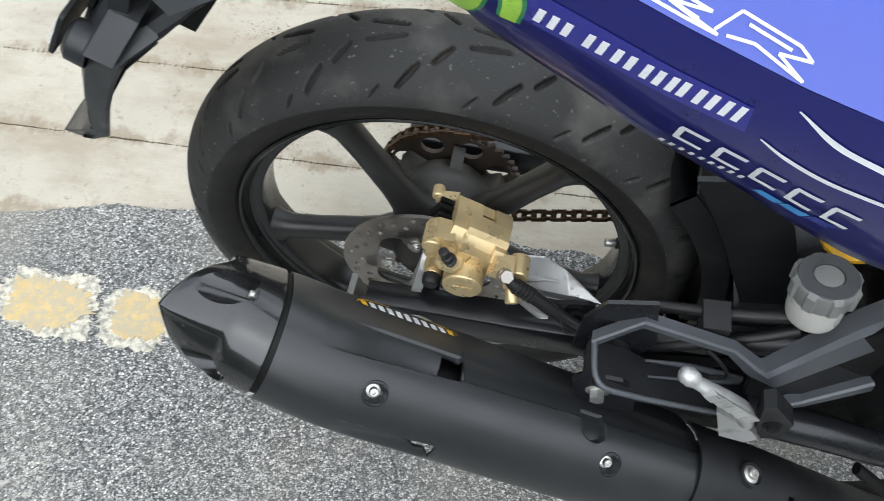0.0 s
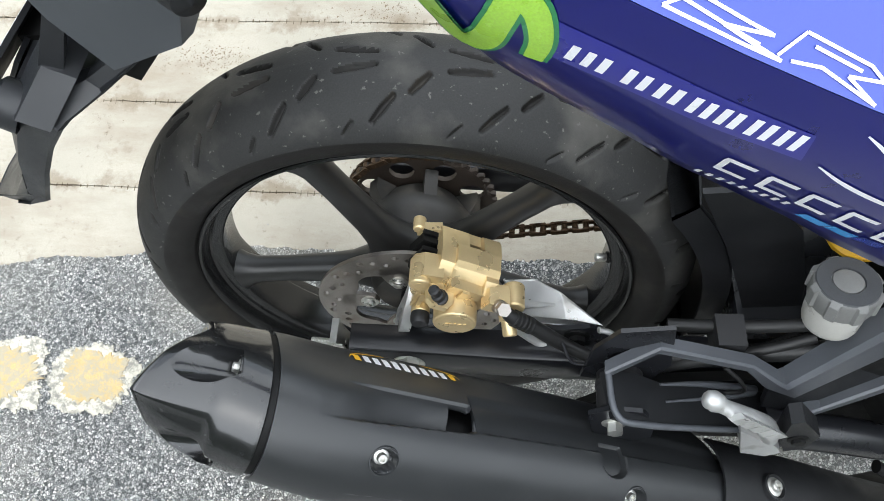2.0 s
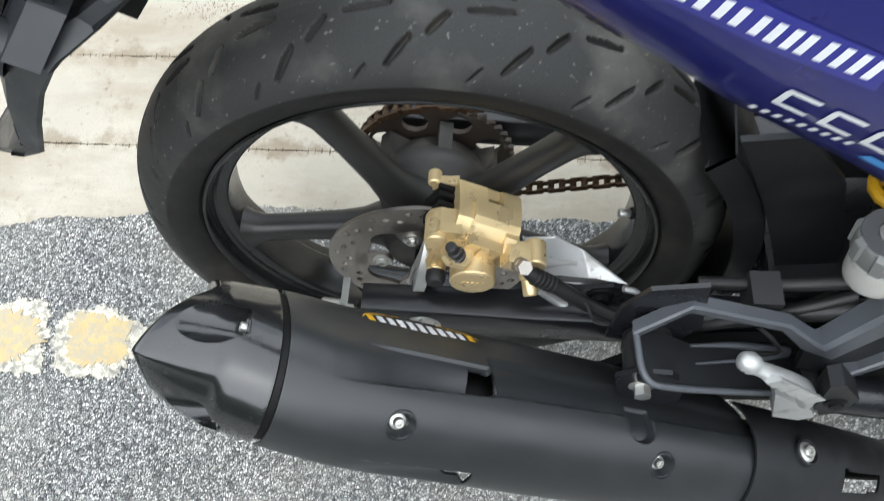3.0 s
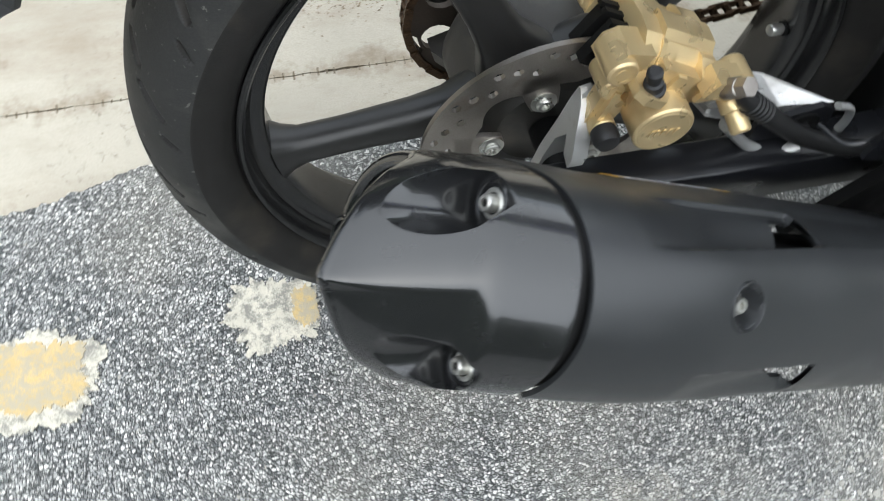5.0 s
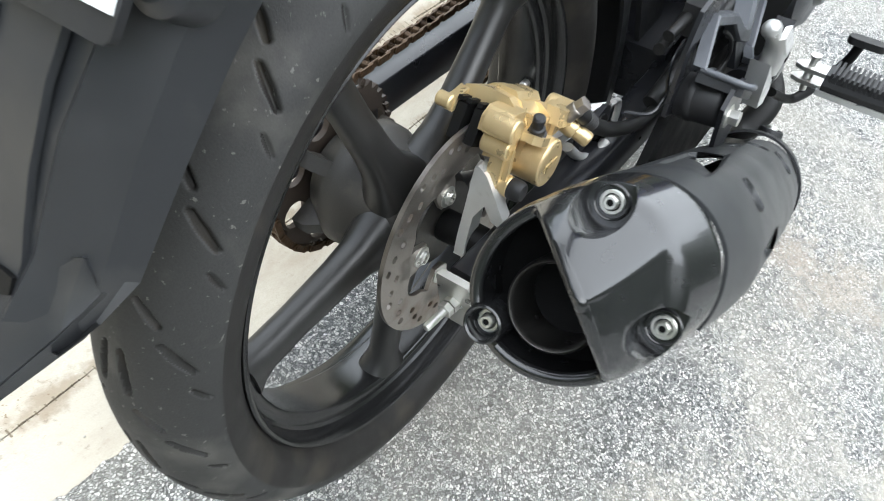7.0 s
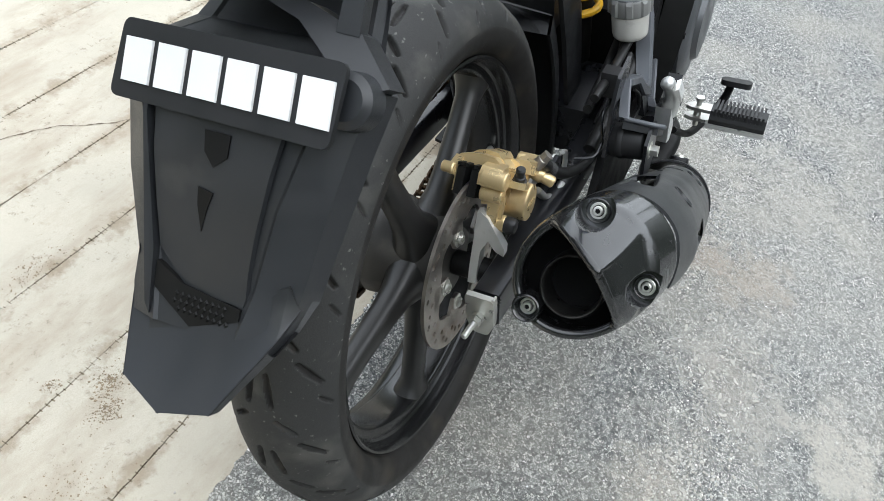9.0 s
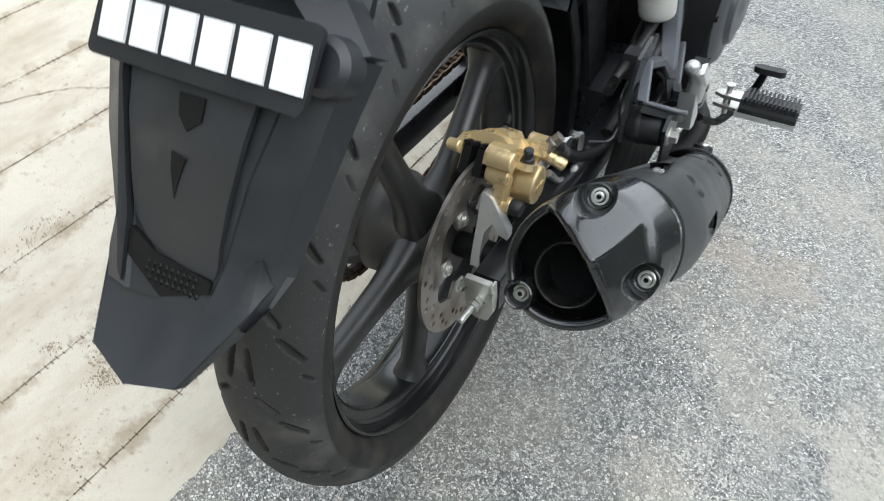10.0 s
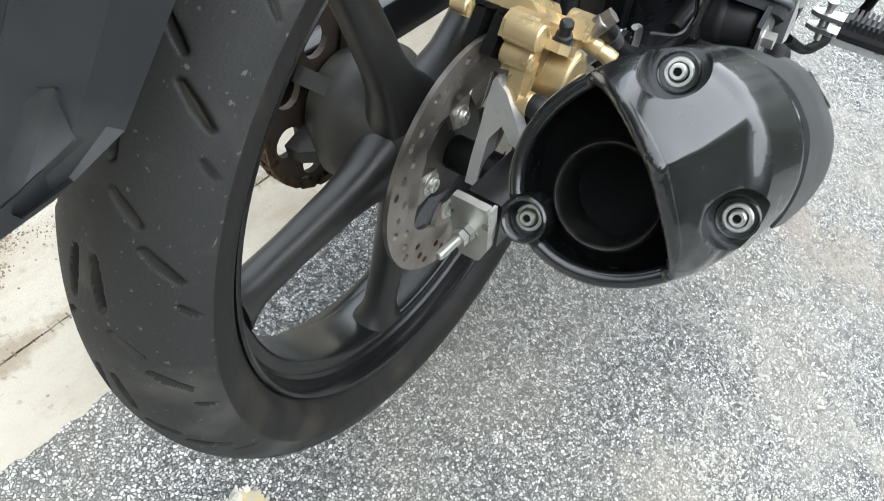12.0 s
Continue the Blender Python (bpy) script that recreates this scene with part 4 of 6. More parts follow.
def guard_shell(ks, degs, thick=0.0025, dent=None, hole=None, at=None):
    bm = bmesh.new()
    at = at or guard_point
    top = [[at(k, a, -(dent(k, a) if dent else 0)) for a in degs] for k in ks]
    low = [[at(k, a, -thick - (dent(k, a) if dent else 0)) for a in degs] for k in ks]
    rows_t = [[bm.verts.new(p) for p in r] for r in top]
    rows_l = [[bm.verts.new(p) for p in r] for r in low]
    n, m = len(ks), len(degs)
    for i in range(n - 1):
        for j in range(m - 1):
            if hole and hole((ks[i] + ks[i + 1]) / 2, (degs[j] + degs[j + 1]) / 2):
                continue
            bm.faces.new((rows_t[i][j], rows_t[i + 1][j], rows_t[i + 1][j + 1], rows_t[i][j + 1]))
            bm.faces.new((rows_l[i][j], rows_l[i][j + 1], rows_l[i + 1][j + 1], rows_l[i + 1][j]))
    for i in range(n - 1):
        for j in (0, m - 1):
            bm.faces.new((rows_t[i][j], rows_t[i + 1][j], rows_l[i + 1][j], rows_l[i][j]))
    for j in range(m - 1):
        for i in (0, n - 1):
            bm.faces.new((rows_t[i][j], rows_t[i][j + 1], rows_l[i][j + 1], rows_l[i][j]))
    return bm


def crease(k):
    return -35 - 79 * (k + 0.072) if k < 0.055 else -45 - 38 * (k - 0.055)


def guard_dent(k, a):
    """Pressed wedges, a long step and screw cups in the guard."""
    d, line = 0.0, crease(k)
    t = (k + 0.075) / 0.130
    if 0 < t < 1 and -74 < a < line + 3:
        d = 0.0150 * t * sstep(-74, line, a) ** 1.2 * (1 - sstep(line - 1.2, line + 2.2, a)) * (1 - sstep(0.955, 1.0, t))
    if k >= 0.053:
        d = max(d, 0.0034 * (1 - sstep(line - 1, line + 1, a)) * sstep(-88, -74, a) * sstep(0.053, 0.057, k))
    # thin upper edge of the wedge
    if -0.06 < k < 0.052:
        d += 0.0030 * sstep(-73.0, -70.5, a) * (1 - sstep(line - 0.5, line + 1.2, a)) * sstep(-0.06, -0.02, k)
    t = (k + 0.040) / 0.092
    if 0 < t < 1:
        top = 26 - 3 * t
        d = max(d, 0.009 * t * sstep(top - 0.8, top + 0.8, a) * (1 - sstep(top + 10, top + 26, a)) * (1 - sstep(0.94, 1.0, t)))
    for kc, ac in SCREWS:
        r = math.hypot(k - kc, (a - ac) * 0.00105)
        d = max(d, 0.0090 * (1 - sstep(0.0082, 0.0108, r)))
    # half-round cup for the hanger bolt
    r = math.hypot(k - 0.190, max(a + 40, 0.0) * 0.00105)
    d = max(d, 0.007 * (1 - sstep(0.0105, 0.0130, r)) * sstep(-64, -58, a))
    return d


SCREWS = ((-0.0190, -8.5), (0.214, -12.0))
ks = [K_EDGE + 0.0016 * i for i in range(269)]
degs = [-122 + 1.0 * i for i in range(190)]


def slot(k, a):
    """The open end of the upper wedge and the three-cornered slot low on the guard."""
    line = crease(k)
    if 0.034 < k < 0.0535 and -68 + 300 * max(0.0, k - 0.046) < a < line - 1:
        return True
    t = (k - 0.012) / 0.040
    return 0 < t < 1 and 23.5 < a < 25.0 + 14 * min(1, t * 1.6)


bm = guard_shell(ks, degs, 0.0025, guard_dent, slot)
guard = part("heat_guard", bm, GUARD, exhaust, "satin black heat guard with pressed wedges", 30)
for kc, ac in SCREWS:
    p = guard_point(kc, ac, -0.0092)
    nrm = (guard_point(kc, ac) - guard_point(kc, ac, -0.01)).normalized()
    bolt(guard, p, nrm, 0.0040, 0.0054, socket=True, name="guard_screw")
    bm = bmesh.new()
    lathe(bm, [(-0.0010, 0.0124), (0.0004, 0.0118), (0.0005, 0.0112), (-0.001, 0.0104), (-0.0090, 0.0098), (-0.0090, 0.0001)], guard_point(kc, ac), nrm, 40)
    part("screw_cup", bm, GUARD, guard)

# front guard over the header pipe
def front_point(k, a, lift=0.0):
    a = radians(a)
    t = sstep(0.30, 0.62, k)
    r = 0.056 - 0.018 * t + lift
    return ex(k, r * math.cos(a) + 0.004 - 0.010 * t, r * math.sin(a) * 1.02 - 0.006 * t)


def front_hole(k, a):
    return 0.43 < k < 0.485 and -34 + 60 * (k - 0.43) < a < -8 - 120 * max(0, k - 0.455)


bm = guard_shell([0.312 + 0.0045 * i for i in range(66)], [-95 + 3.0 * i for i in range(64)], 0.0025, None, front_hole, front_point)
front = part("front_guard", bm, PLASTIC, exhaust, "matt black front heat guard with an open window", 30)
p = front_point(0.372, -44, 0.001)
nrm = (front_point(0.372, -44) - front_point(0.372, -44, -0.01)).normalized()
bm = bmesh.new()
lathe(bm, [(-0.004, 0.0135), (0.0035, 0.0125), (0.0045, 0.0110), (0.0015, 0.0095), (0.0015, 0.0001)], p, nrm, 28)
part("screw_cup", bm, PLASTIC, front)
bolt(front, p + nrm * 0.0012, nrm, 0.0058, 0.006, socket=True, name="guard_screw")
bm = bmesh.new()
tube(bm, [ex(0.30, -0.01, -0.01), ex(0.42, -0.018, -0.012), ex(0.55, -0.02, -0.02), ex(0.66, -0.03, -0.05), (0.66, -0.14, 0.115), (0.78, -0.09, 0.11)], 0.021, n=20)
part("header_pipe", bm, DARK, exhaust)
bm = bmesh.new()
tube(bm, [(0.330, -0.150, 0.322), (0.365, -0.152, 0.312), (0.420, -0.150, 0.292), (0.490, -0.145, 0.258), (0.580, -0.135, 0.215)], 0.018, n=24)
part("link_pipe", bm, ARM, exhaust, "glossy black exhaust link pipe")

# ---- brake caliper and its carrier ----
bm = bmesh.new()
outline = [(-0.019, 0.296), (-0.004, 0.296), (0.004, 0.318), (0.012, 0.345), (0.016, 0.360), (0.018, 0.372), (0.013, 0.378), (0.005, 0.376), (0.001, 0.366), (-0.005, 0.345), (-0.014, 0.318)]
extrude(bm, [(x, -0.0465, z) for x, z in outline], (0, 0.0095, 0))
edged(bm, 0.0025, 3)
carrier = part("caliper_carrier", bm, CAST, bike, "rough cast aluminium caliper carrier")
bm = bmesh.new()
gusset = [(0.0105, -0.0400, 0.3780), (0.0085, -0.0500, 0.3730), (-0.0005, -0.0730, 0.3450), (-0.0030, -0.0735, 0.3370), (-0.0030, -0.0640, 0.3405), (0.0010, -0.0540, 0.3490), (-0.0020, -0.0480, 0.3380), (-0.0060, -0.0400, 0.3230)]
loft(bm, [[(x + d, y, z) for x, y, z in gusset] for d in (-0.0055, 0.0055)])
edged(bm, 0.0016, 2)
part("carrier_prong", bm, CAST, carrier)
bm = bmesh.new()
wing_line = [(0.096, -0.014, 0.338), (0.127, -0.012, 0.337), (0.152, -0.030, 0.343), (0.186, -0.063, 0.344), (0.158, -0.056, 0.335), (0.118, -0.058, 0.345), (0.098, -0.056, 0.352)]
loft(bm, [[(x, y, z - t) for x, y, z in wing_line] for t in (0.0, 0.009)])
bmesh.ops.triangulate(bm, faces=[f for f in bm.faces if len(f.verts) > 4])
edged(bm, 0.0018, 2, 35)
wing = part("carrier_wing", bm, CAST, carrier, "grey cast aluminium wing")
bm = bmesh.new()
tube(bm, [(0.098, -0.048, 0.352), (0.120, -0.046, 0.349), (0.146, -0.044, 0.345)], 0.004, n=8, radii=[0.005, 0.0042, 0.001], flat=0.8)
part("wing_rib", bm, CAST, wing)
bm = bmesh.new()
tube(bm, [(0.105, -0.070, 0.348), (0.130, -0.074, 0.322), (0.150, -0.080, 0.318), (0.165, -0.082, 0.322)], 0.0060, n=14, flat=0.7)
part("carrier_arm", bm, CAST, carrier)
bm = bmesh.new()
extrude(bm, [(x, -0.072, z) for x, z in ((0.126, 0.300), (0.130, 0.343), (0.178, 0.351), (0.188, 0.345), (0.192, 0.306))], (0, 0.005, 0))
edged(bm, 0.0015, 2)
stay = part("carrier_stay", bm, ARM, bike, "black steel stay on the swingarm")
bolt(stay, (0.167, -0.072, 0.333), (0, -1, 0), 0.0085, 0.006, DARK)
bm = bmesh.new()
tube(bm, [(0.186, -0.074, 0.352), (0.199, -0.074, 0.345), (0.202, -0.074, 0.328), (0.196, -0.074, 0.312), (0.186, -0.074, 0.306)], 0.0034, n=10, flat=0.8)
part("stay_hook", bm, CAST, stay)


def prism(poly, axis, lo, hi, soft=0.0022, bm=None):
    """A bevelled prism across one axis; the polygon gives the other two coordinates."""
    bm = bm or bmesh.new()
    if axis == "x":
        extrude(bm, [(lo, a, b) for a, b in poly], (hi - lo, 0, 0))
    elif axis == "y":
        extrude(bm, [(a, lo, b) for a, b in poly], (0, hi - lo, 0))
    else:
        extrude(bm, [(a, b, lo) for a, b in poly], (0, 0, hi - lo))
    return edged(bm, soft, 3) if soft else bm


CAL = Matrix.Translation((0.055, 0, 0.400)) @ Matrix.Rotation(radians(29.4), 4, "Y")


def cal_part(name, bm, parent=None, mat=None, label=""):
    """Turns a piece from the caliper's own axes (x along the disc, z away from the axle) to its place."""
    bmesh.ops.transform(bm, matrix=CAL, verts=bm.verts)
    return part(name, bm, mat or GOLD, parent or caliper, label, 30)


def lug(name, x, z, r, y0, y1, hole=0.0):
    bm = rod(bmesh.new(), (x, y0, z), (x, y1, z), r, n=36, soft=0.0015)
    if hole:
        lathe(bm, [(-0.0003, hole), (0.004, hole * 0.95), (0.004, 0.0001)], (x, y0, z), (0, 1, 0), 24)
    return cal_part(name, bm)


caliper = None
BELLY = [(-0.0555, -0.002), (-0.0570, -0.020), (-0.050, -0.034), (-0.037, -0.036), (-0.035, -0.003), (-0.030, 0.0025)]
caliper = cal_part("brake_caliper", prism([(-0.003, 0.0), (-0.003, 0.0110), (-0.013, 0.0138), (-0.028, 0.0155), (-0.042, 0.0145), (-0.050, 0.0085)] + BELLY + [(-0.008, 0.0025)], "x", -0.0270, 0.0015, 0.0022), bike, label="gold anodised brake caliper over the disc")
cal_part("caliper_middle", prism([(-0.020, 0.0025), (-0.020, 0.0145), (-0.040, 0.0150), (-0.050, 0.0085)] + BELLY, "x", -0.0005, 0.0345, 0.0024))
cal_part("caliper_panel", prism([(-0.0225, 0.0100), (-0.0225, 0.0185), (-0.0260, 0.0195), (-0.0400, 0.0188), (-0.0445, 0.0135), (-0.0400, 0.0080)], "x", -0.0125, 0.0325, 0.0014))
cal_part("caliper_shoulder", prism([(-0.002, 0.0), (-0.002, 0.0105), (-0.007, 0.0140), (-0.0235, 0.0160), (-0.0235, 0.002)], "x", 0.0165, 0.0350, 0.0018))
cal_part("caliper_step", prism([(-0.044, 0.0120), (-0.050, 0.0125), (-0.0620, 0.0060), (-0.0620, -0.0150), (-0.044, -0.0180)], "x", 0.0210, 0.0345, 0.0020))
cal_part("cast_rib", prism([(-0.0440, 0.0140), (-0.0475, 0.0130), (-0.0600, -0.0050), (-0.0570, -0.0090), (-0.0470, -0.0060)], "x", -0.0135, -0.0100, 0.0010))
cal_part("far_half", prism([(-0.026, -0.030), (0.026, -0.030), (0.030, 0.002), (0.028, 0.007), (-0.026, 0.008)], "y", -0.012, -0.001, 0.003))
cal_part("window_frame", prism([(-0.043, -0.011), (-0.026, -0.004), (-0.026, 0.0095), (-0.035, 0.004), (-0.044, 0.000)], "y", -0.0075, 0.0015, 0.0022))
cal_part("slide_block", prism([(-0.046, -0.014), (-0.022, -0.016), (-0.022, 0.010), (-0.040, 0.006), (-0.047, -0.002)], "y", -0.058, -0.034, 0.004))
lug("slide_lug", -0.0385, -0.0060, 0.0102, -0.064, -0.036, 0.0052)
lug("slide_lug", -0.0310, -0.0225, 0.0088, -0.061, -0.036, 0.0036)
lug("piston_housing", 0.0090, -0.0275, 0.0208, -0.081, -0.038)
bm = lathe(bmesh.new(), [(0.0, 0.0178), (0.0005, 0.0172), (0.0005, 0.0001)], (0.009, -0.0808, -0.0275), (0, -1, 0), 48)
cal_part("piston_cap", bm)
cal_part("housing_web", prism([(-0.012, -0.030), (0.030, -0.034), (0.033, 0.004), (-0.012, 0.006)], "y", -0.062, -0.044, 0.004))
cal_part("cast_rib", prism([(0.0000, -0.014), (0.0075, -0.014), (0.0085, 0.004), (0.0010, 0.004)], "y", -0.0645, -0.0600, 0.0010))
cal_part("pin_web", prism([(-0.026, -0.058), (-0.008, -0.060), (-0.008, -0.034), (-0.024, -0.026), (-0.034, -0.026)], "y", -0.058, -0.046, 0.0028))
cal_part("pin_web", prism([(-0.0230, -0.054), (-0.0190, -0.054), (-0.0250, -0.022), (-0.0300, -0.022)], "y", -0.0625, -0.0560, 0.0012))
lug("pin_lug", -0.0162, -0.0527, 0.0092, -0.066, -0.044)
bm = lathe(bmesh.new(), [(0.0, 0.0088), (0.004, 0.0094), (0.009, 0.0090), (0.012, 0.0074), (0.013, 0.0045), (0.013, 0.0001)], (-0.0162, -0.0655, -0.0527), (0, -1, 0), 28)
cal_part("pin_boot", bm, mat=BOOT)
cal_part("pin_web", prism([(0.030, -0.012), (0.050, -0.002), (0.060, 0.008), (0.054, 0.020), (0.032, 0.012)], "y", -0.066, -0.050, 0.003))
lug("pin_lug", 0.0515, 0.0100, 0.0105, -0.070, -0.045)
cal_part("hose_boss", prism([(0.022, 0.000), (0.044, 0.002), (0.042, 0.020), (0.024, 0.014)], "y", -0.074, -0.056, 0.0030))
bm = rod(bmesh.new(), (0.099, -0.070, 0.376), (0.102, -0.090, 0.366), 0.0070, n=28, soft=0.0018)
rod(bm, (0.098, -0.064, 0.379), (0.100, -0.077, 0.3725), 0.0088, n=28, soft=0.001)
part("pin_head", bm, GOLD, caliper)
# raised marks on the piston cap, as plain bars
for dx, w in ((-0.009, 0.0014), (-0.0055, 0.0012), (-0.001, 0.0012), (0.0035, 0.0014), (0.008, 0.0012)):
    bm = bmesh.new()
    extrude(bm, [(0.049 + dx - w, -0.0820, 0.3685 - dx * 0.1), (0.049 + dx + w, -0.0820, 0.3685 - dx * 0.1), (0.051 + dx + w, -0.0820, 0.3735 - dx * 0.1), (0.051 + dx - w, -0.0820, 0.3735 - dx * 0.1)], (0, 0.001, 0))
    part("cast_mark", bm, GOLD, caliper)
# bleed screw with a rubber cap on its ear
cal_part("bleed_ear", prism([(-0.030, -0.074), (-0.024, -0.080), (-0.010, -0.080), (-0.004, -0.073), (-0.004, -0.050), (-0.030, -0.050)], "z", -0.0115, -0.0045, 0.002))
bm = bmesh.new()
lathe(bm, [(0, 0.0078), (0.003, 0.0078), (0.004, 0.0062), (0.008, 0.0064), (0.010, 0.0060), (0.011, 0.0044), (0.016, 0.0042), (0.017, 0.0052), (0.021, 0.0050), (0.0225, 0.0034), (0.0225, 0.0001)], (0.0375, -0.0705, 0.4035), (-0.22, -0.12, 0.96), 24)
part("bleed_cap", bm, BOOT, caliper, "black rubber bleed screw cap")
# brake pads and their spring clip seen in the caliper's window
for lo, hi in ((-0.033, -0.024), (-0.017, -0.008)):
    cal_part("brake_pad", prism([(-0.042, -0.030), (0.026, -0.034), (0.026, -0.002), (-0.026, 0.001), (-0.040, -0.001)], "y", lo, hi, 0.0012), mat=DARK)
bm = bmesh.new()
for y in (-0.028, -0.018, -0.010):
    block(bm, (-0.0420, y - 0.0022, 0.0005), (-0.0265, y + 0.0022, 0.0040))
cal_part("pad_clip", bm, mat=DARK)
lug("pin_lug", -0.0440, -0.0040, 0.0062, -0.006, 0.008)
# hose with banjo fitting
bm = bmesh.new()
p = Vector((0.090, -0.070, 0.390))
rod(bm, p, p + Vector((0.004, -0.008, 0.010)), 0.0070, n=24, soft=0.001)
hexagon(bm, p + Vector((0.004, -0.008, 0.010)), (0.3, -0.6, 0.74), 0.0068, 0.008)
edged(bm, 0.0006, 1, 45)
fitting = part("banjo_fitting", bm, DISC, caliper, "grey plated banjo bolt")
bm = bmesh.new()
hose_line = [(0.094, -0.076, 0.398), (0.104, -0.080, 0.386), (0.123, -0.080, 0.368), (0.155, -0.088, 0.345), (0.195, -0.100, 0.335), (0.235, -0.108, 0.345), (0.270, -0.110, 0.365), (0.330, -0.106, 0.388), (0.365, -0.102, 0.405)]
tube(bm, hose_line, 0.0058, n=16, radii=[0.0050, 0.0070, 0.0074, 0.0070, 0.0062, 0.0056, 0.0056, 0.0056, 0.0056])
hose = part("brake_hose", bm, HOSE, bike, "black rubber brake hose")
for k in range(5):
    bm = bmesh.new()
    q, w = Vector(hose_line[1]).lerp(Vector(hose_line[2]), k / 5), Vector(hose_line[2]) - Vector(hose_line[1])
    lathe(bm, [(0, 0.0068), (0.0008, 0.0083), (0.0022, 0.0083), (0.003, 0.0068)], q, w, 20)
    part("hose_collar", bm, HOSE, hose)
bm = bmesh.new()
wire = [(0.150, -0.098, 0.372), (0.158, -0.118, 0.375), (0.176, -0.122, 0.384), (0.182, -0.118, 0.402), (0.192, -0.116, 0.414), (0.215, -0.114, 0.418)]
tube(bm, wire, 0.0016, n=8)
part("hose_clip", bm, ARM, bike, "thin black wire hose guide")

# ---- hanger, footrest bracket and pegs ----
bm = bmesh.new()
shelf = [(0.183, -0.142, 0.4165), (0.190, -0.1810, 0.4125), (0.2173, -0.1835, 0.3965), (0.3063, -0.166, 0.3430), (0.332, -0.148, 0.3280), (0.3497, -0.1232, 0.3157), (0.3288, -0.1202, 0.3280), (0.2346, -0.1402, 0.3840), (0.2136, -0.1381, 0.3966)]
loft(bm, [[(x - 0.005 * t, y, z - 0.0086 * t) for x, y, z in shelf] for t in (0.0, 1.0)])
edged(bm, 0.0022, 2)
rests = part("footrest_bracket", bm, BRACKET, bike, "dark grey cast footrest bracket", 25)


def rail(pts, high, thick, name="bracket_rail"):
    """A bevelled bar of oblong section along straight legs."""
    rings = []
    for k, p in enumerate(pts):
        p = Vector(p)
        a, b = Vector(pts[max(k - 1, 0)]), Vector(pts[min(k + 1, len(pts) - 1)])
        d = (b - a).normalized()
        up = Vector((-d.z, 0, d.x)).normalized()
        h, w = high[k], thick[k]
        rings.append([p + up * (h * s) + Vector((0, y, 0)) for s, y in ((0.5, -w * 0.32), (0.34, -w * 0.5), (-0.34, -w * 0.5), (-0.5, -w * 0.32), (-0.5, w * 0.5), (0.5, w * 0.5))])
    bm = loft(bmesh.new(), rings)
    edged(bm, 0.0014, 2, 25)
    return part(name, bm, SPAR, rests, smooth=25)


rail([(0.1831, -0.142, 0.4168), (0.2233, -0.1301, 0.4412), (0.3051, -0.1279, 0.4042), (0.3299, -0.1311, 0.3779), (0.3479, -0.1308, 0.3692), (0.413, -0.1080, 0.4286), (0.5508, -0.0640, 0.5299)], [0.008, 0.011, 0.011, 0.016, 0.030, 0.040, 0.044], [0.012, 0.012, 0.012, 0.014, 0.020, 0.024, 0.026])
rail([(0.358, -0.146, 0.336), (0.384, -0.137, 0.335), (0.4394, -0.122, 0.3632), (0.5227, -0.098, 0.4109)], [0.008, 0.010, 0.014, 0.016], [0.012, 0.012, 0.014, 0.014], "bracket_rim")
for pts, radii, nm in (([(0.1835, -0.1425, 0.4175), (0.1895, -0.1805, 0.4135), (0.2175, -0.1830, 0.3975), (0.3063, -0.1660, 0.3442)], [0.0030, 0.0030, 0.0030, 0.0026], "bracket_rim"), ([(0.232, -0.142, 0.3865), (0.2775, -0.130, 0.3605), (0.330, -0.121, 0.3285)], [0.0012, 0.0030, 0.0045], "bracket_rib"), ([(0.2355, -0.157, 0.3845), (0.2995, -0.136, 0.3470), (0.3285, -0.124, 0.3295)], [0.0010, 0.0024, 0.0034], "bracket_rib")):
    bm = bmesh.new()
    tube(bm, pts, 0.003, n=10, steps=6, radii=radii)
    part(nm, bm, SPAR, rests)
bm = bmesh.new()
loft(bm, [[(x, y + t, z) for x, y, z in ((0.3323, -0.1296, 0.3828), (0.3501, -0.1302, 0.3702), (0.4172, -0.1091, 0.4157), (0.5407, -0.069, 0.5047), (0.5387, -0.0784, 0.4687), (0.4392, -0.1173, 0.3714), (0.3788, -0.1351, 0.3352), (0.3497, -0.1403, 0.3309), (0.3303, -0.141, 0.339))] for t in (0.0, 0.008)])
edged(bm, 0.002, 2)
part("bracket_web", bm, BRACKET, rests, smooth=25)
bm = bmesh.new()
rod(bm, (0.199, -0.128, 0.378), (0.197, -0.170, 0.384), 0.0205, n=40, soft=0.003)
lathe(bm, [(0.010, 0.0206), (0.012, 0.0216), (0.016, 0.0216), (0.018, 0.0206)], (0.199, -0.128, 0.378), (-0.002, -0.042, 0.006), 40)
bush = part("hanger_bush", bm, BOOT, bike, "round black rubber hanger bush")
bm = bmesh.new()
extrude(bm, [(x, -0.1715, z) for x, z in ((0.168, 0.398), (0.184, 0.410), (0.212, 0.406), (0.226, 0.384), (0.228, 0.345), (0.205, 0.325), (0.176, 0.350))], (0, -0.004, 0))
edged(bm, 0.001, 1)
part("hanger_tab", bm, ARM, bush)
bolt(bush, (0.192, -0.1745, 0.379), (0, -1, 0.05), 0.0072, 0.009)
bm = bmesh.new()
extrude(bm, [(x, -0.130, z) for x, z in ((0.165, 0.372), (0.172, 0.430), (0.190, 0.462), (0.232, 0.470), (0.240, 0.400), (0.222, 0.352))], (0, 0.004, 0))
edged(bm, 0.001, 1)
part("hanger_plate", bm, ARM, bush)
# folded passenger peg
bm = bmesh.new()
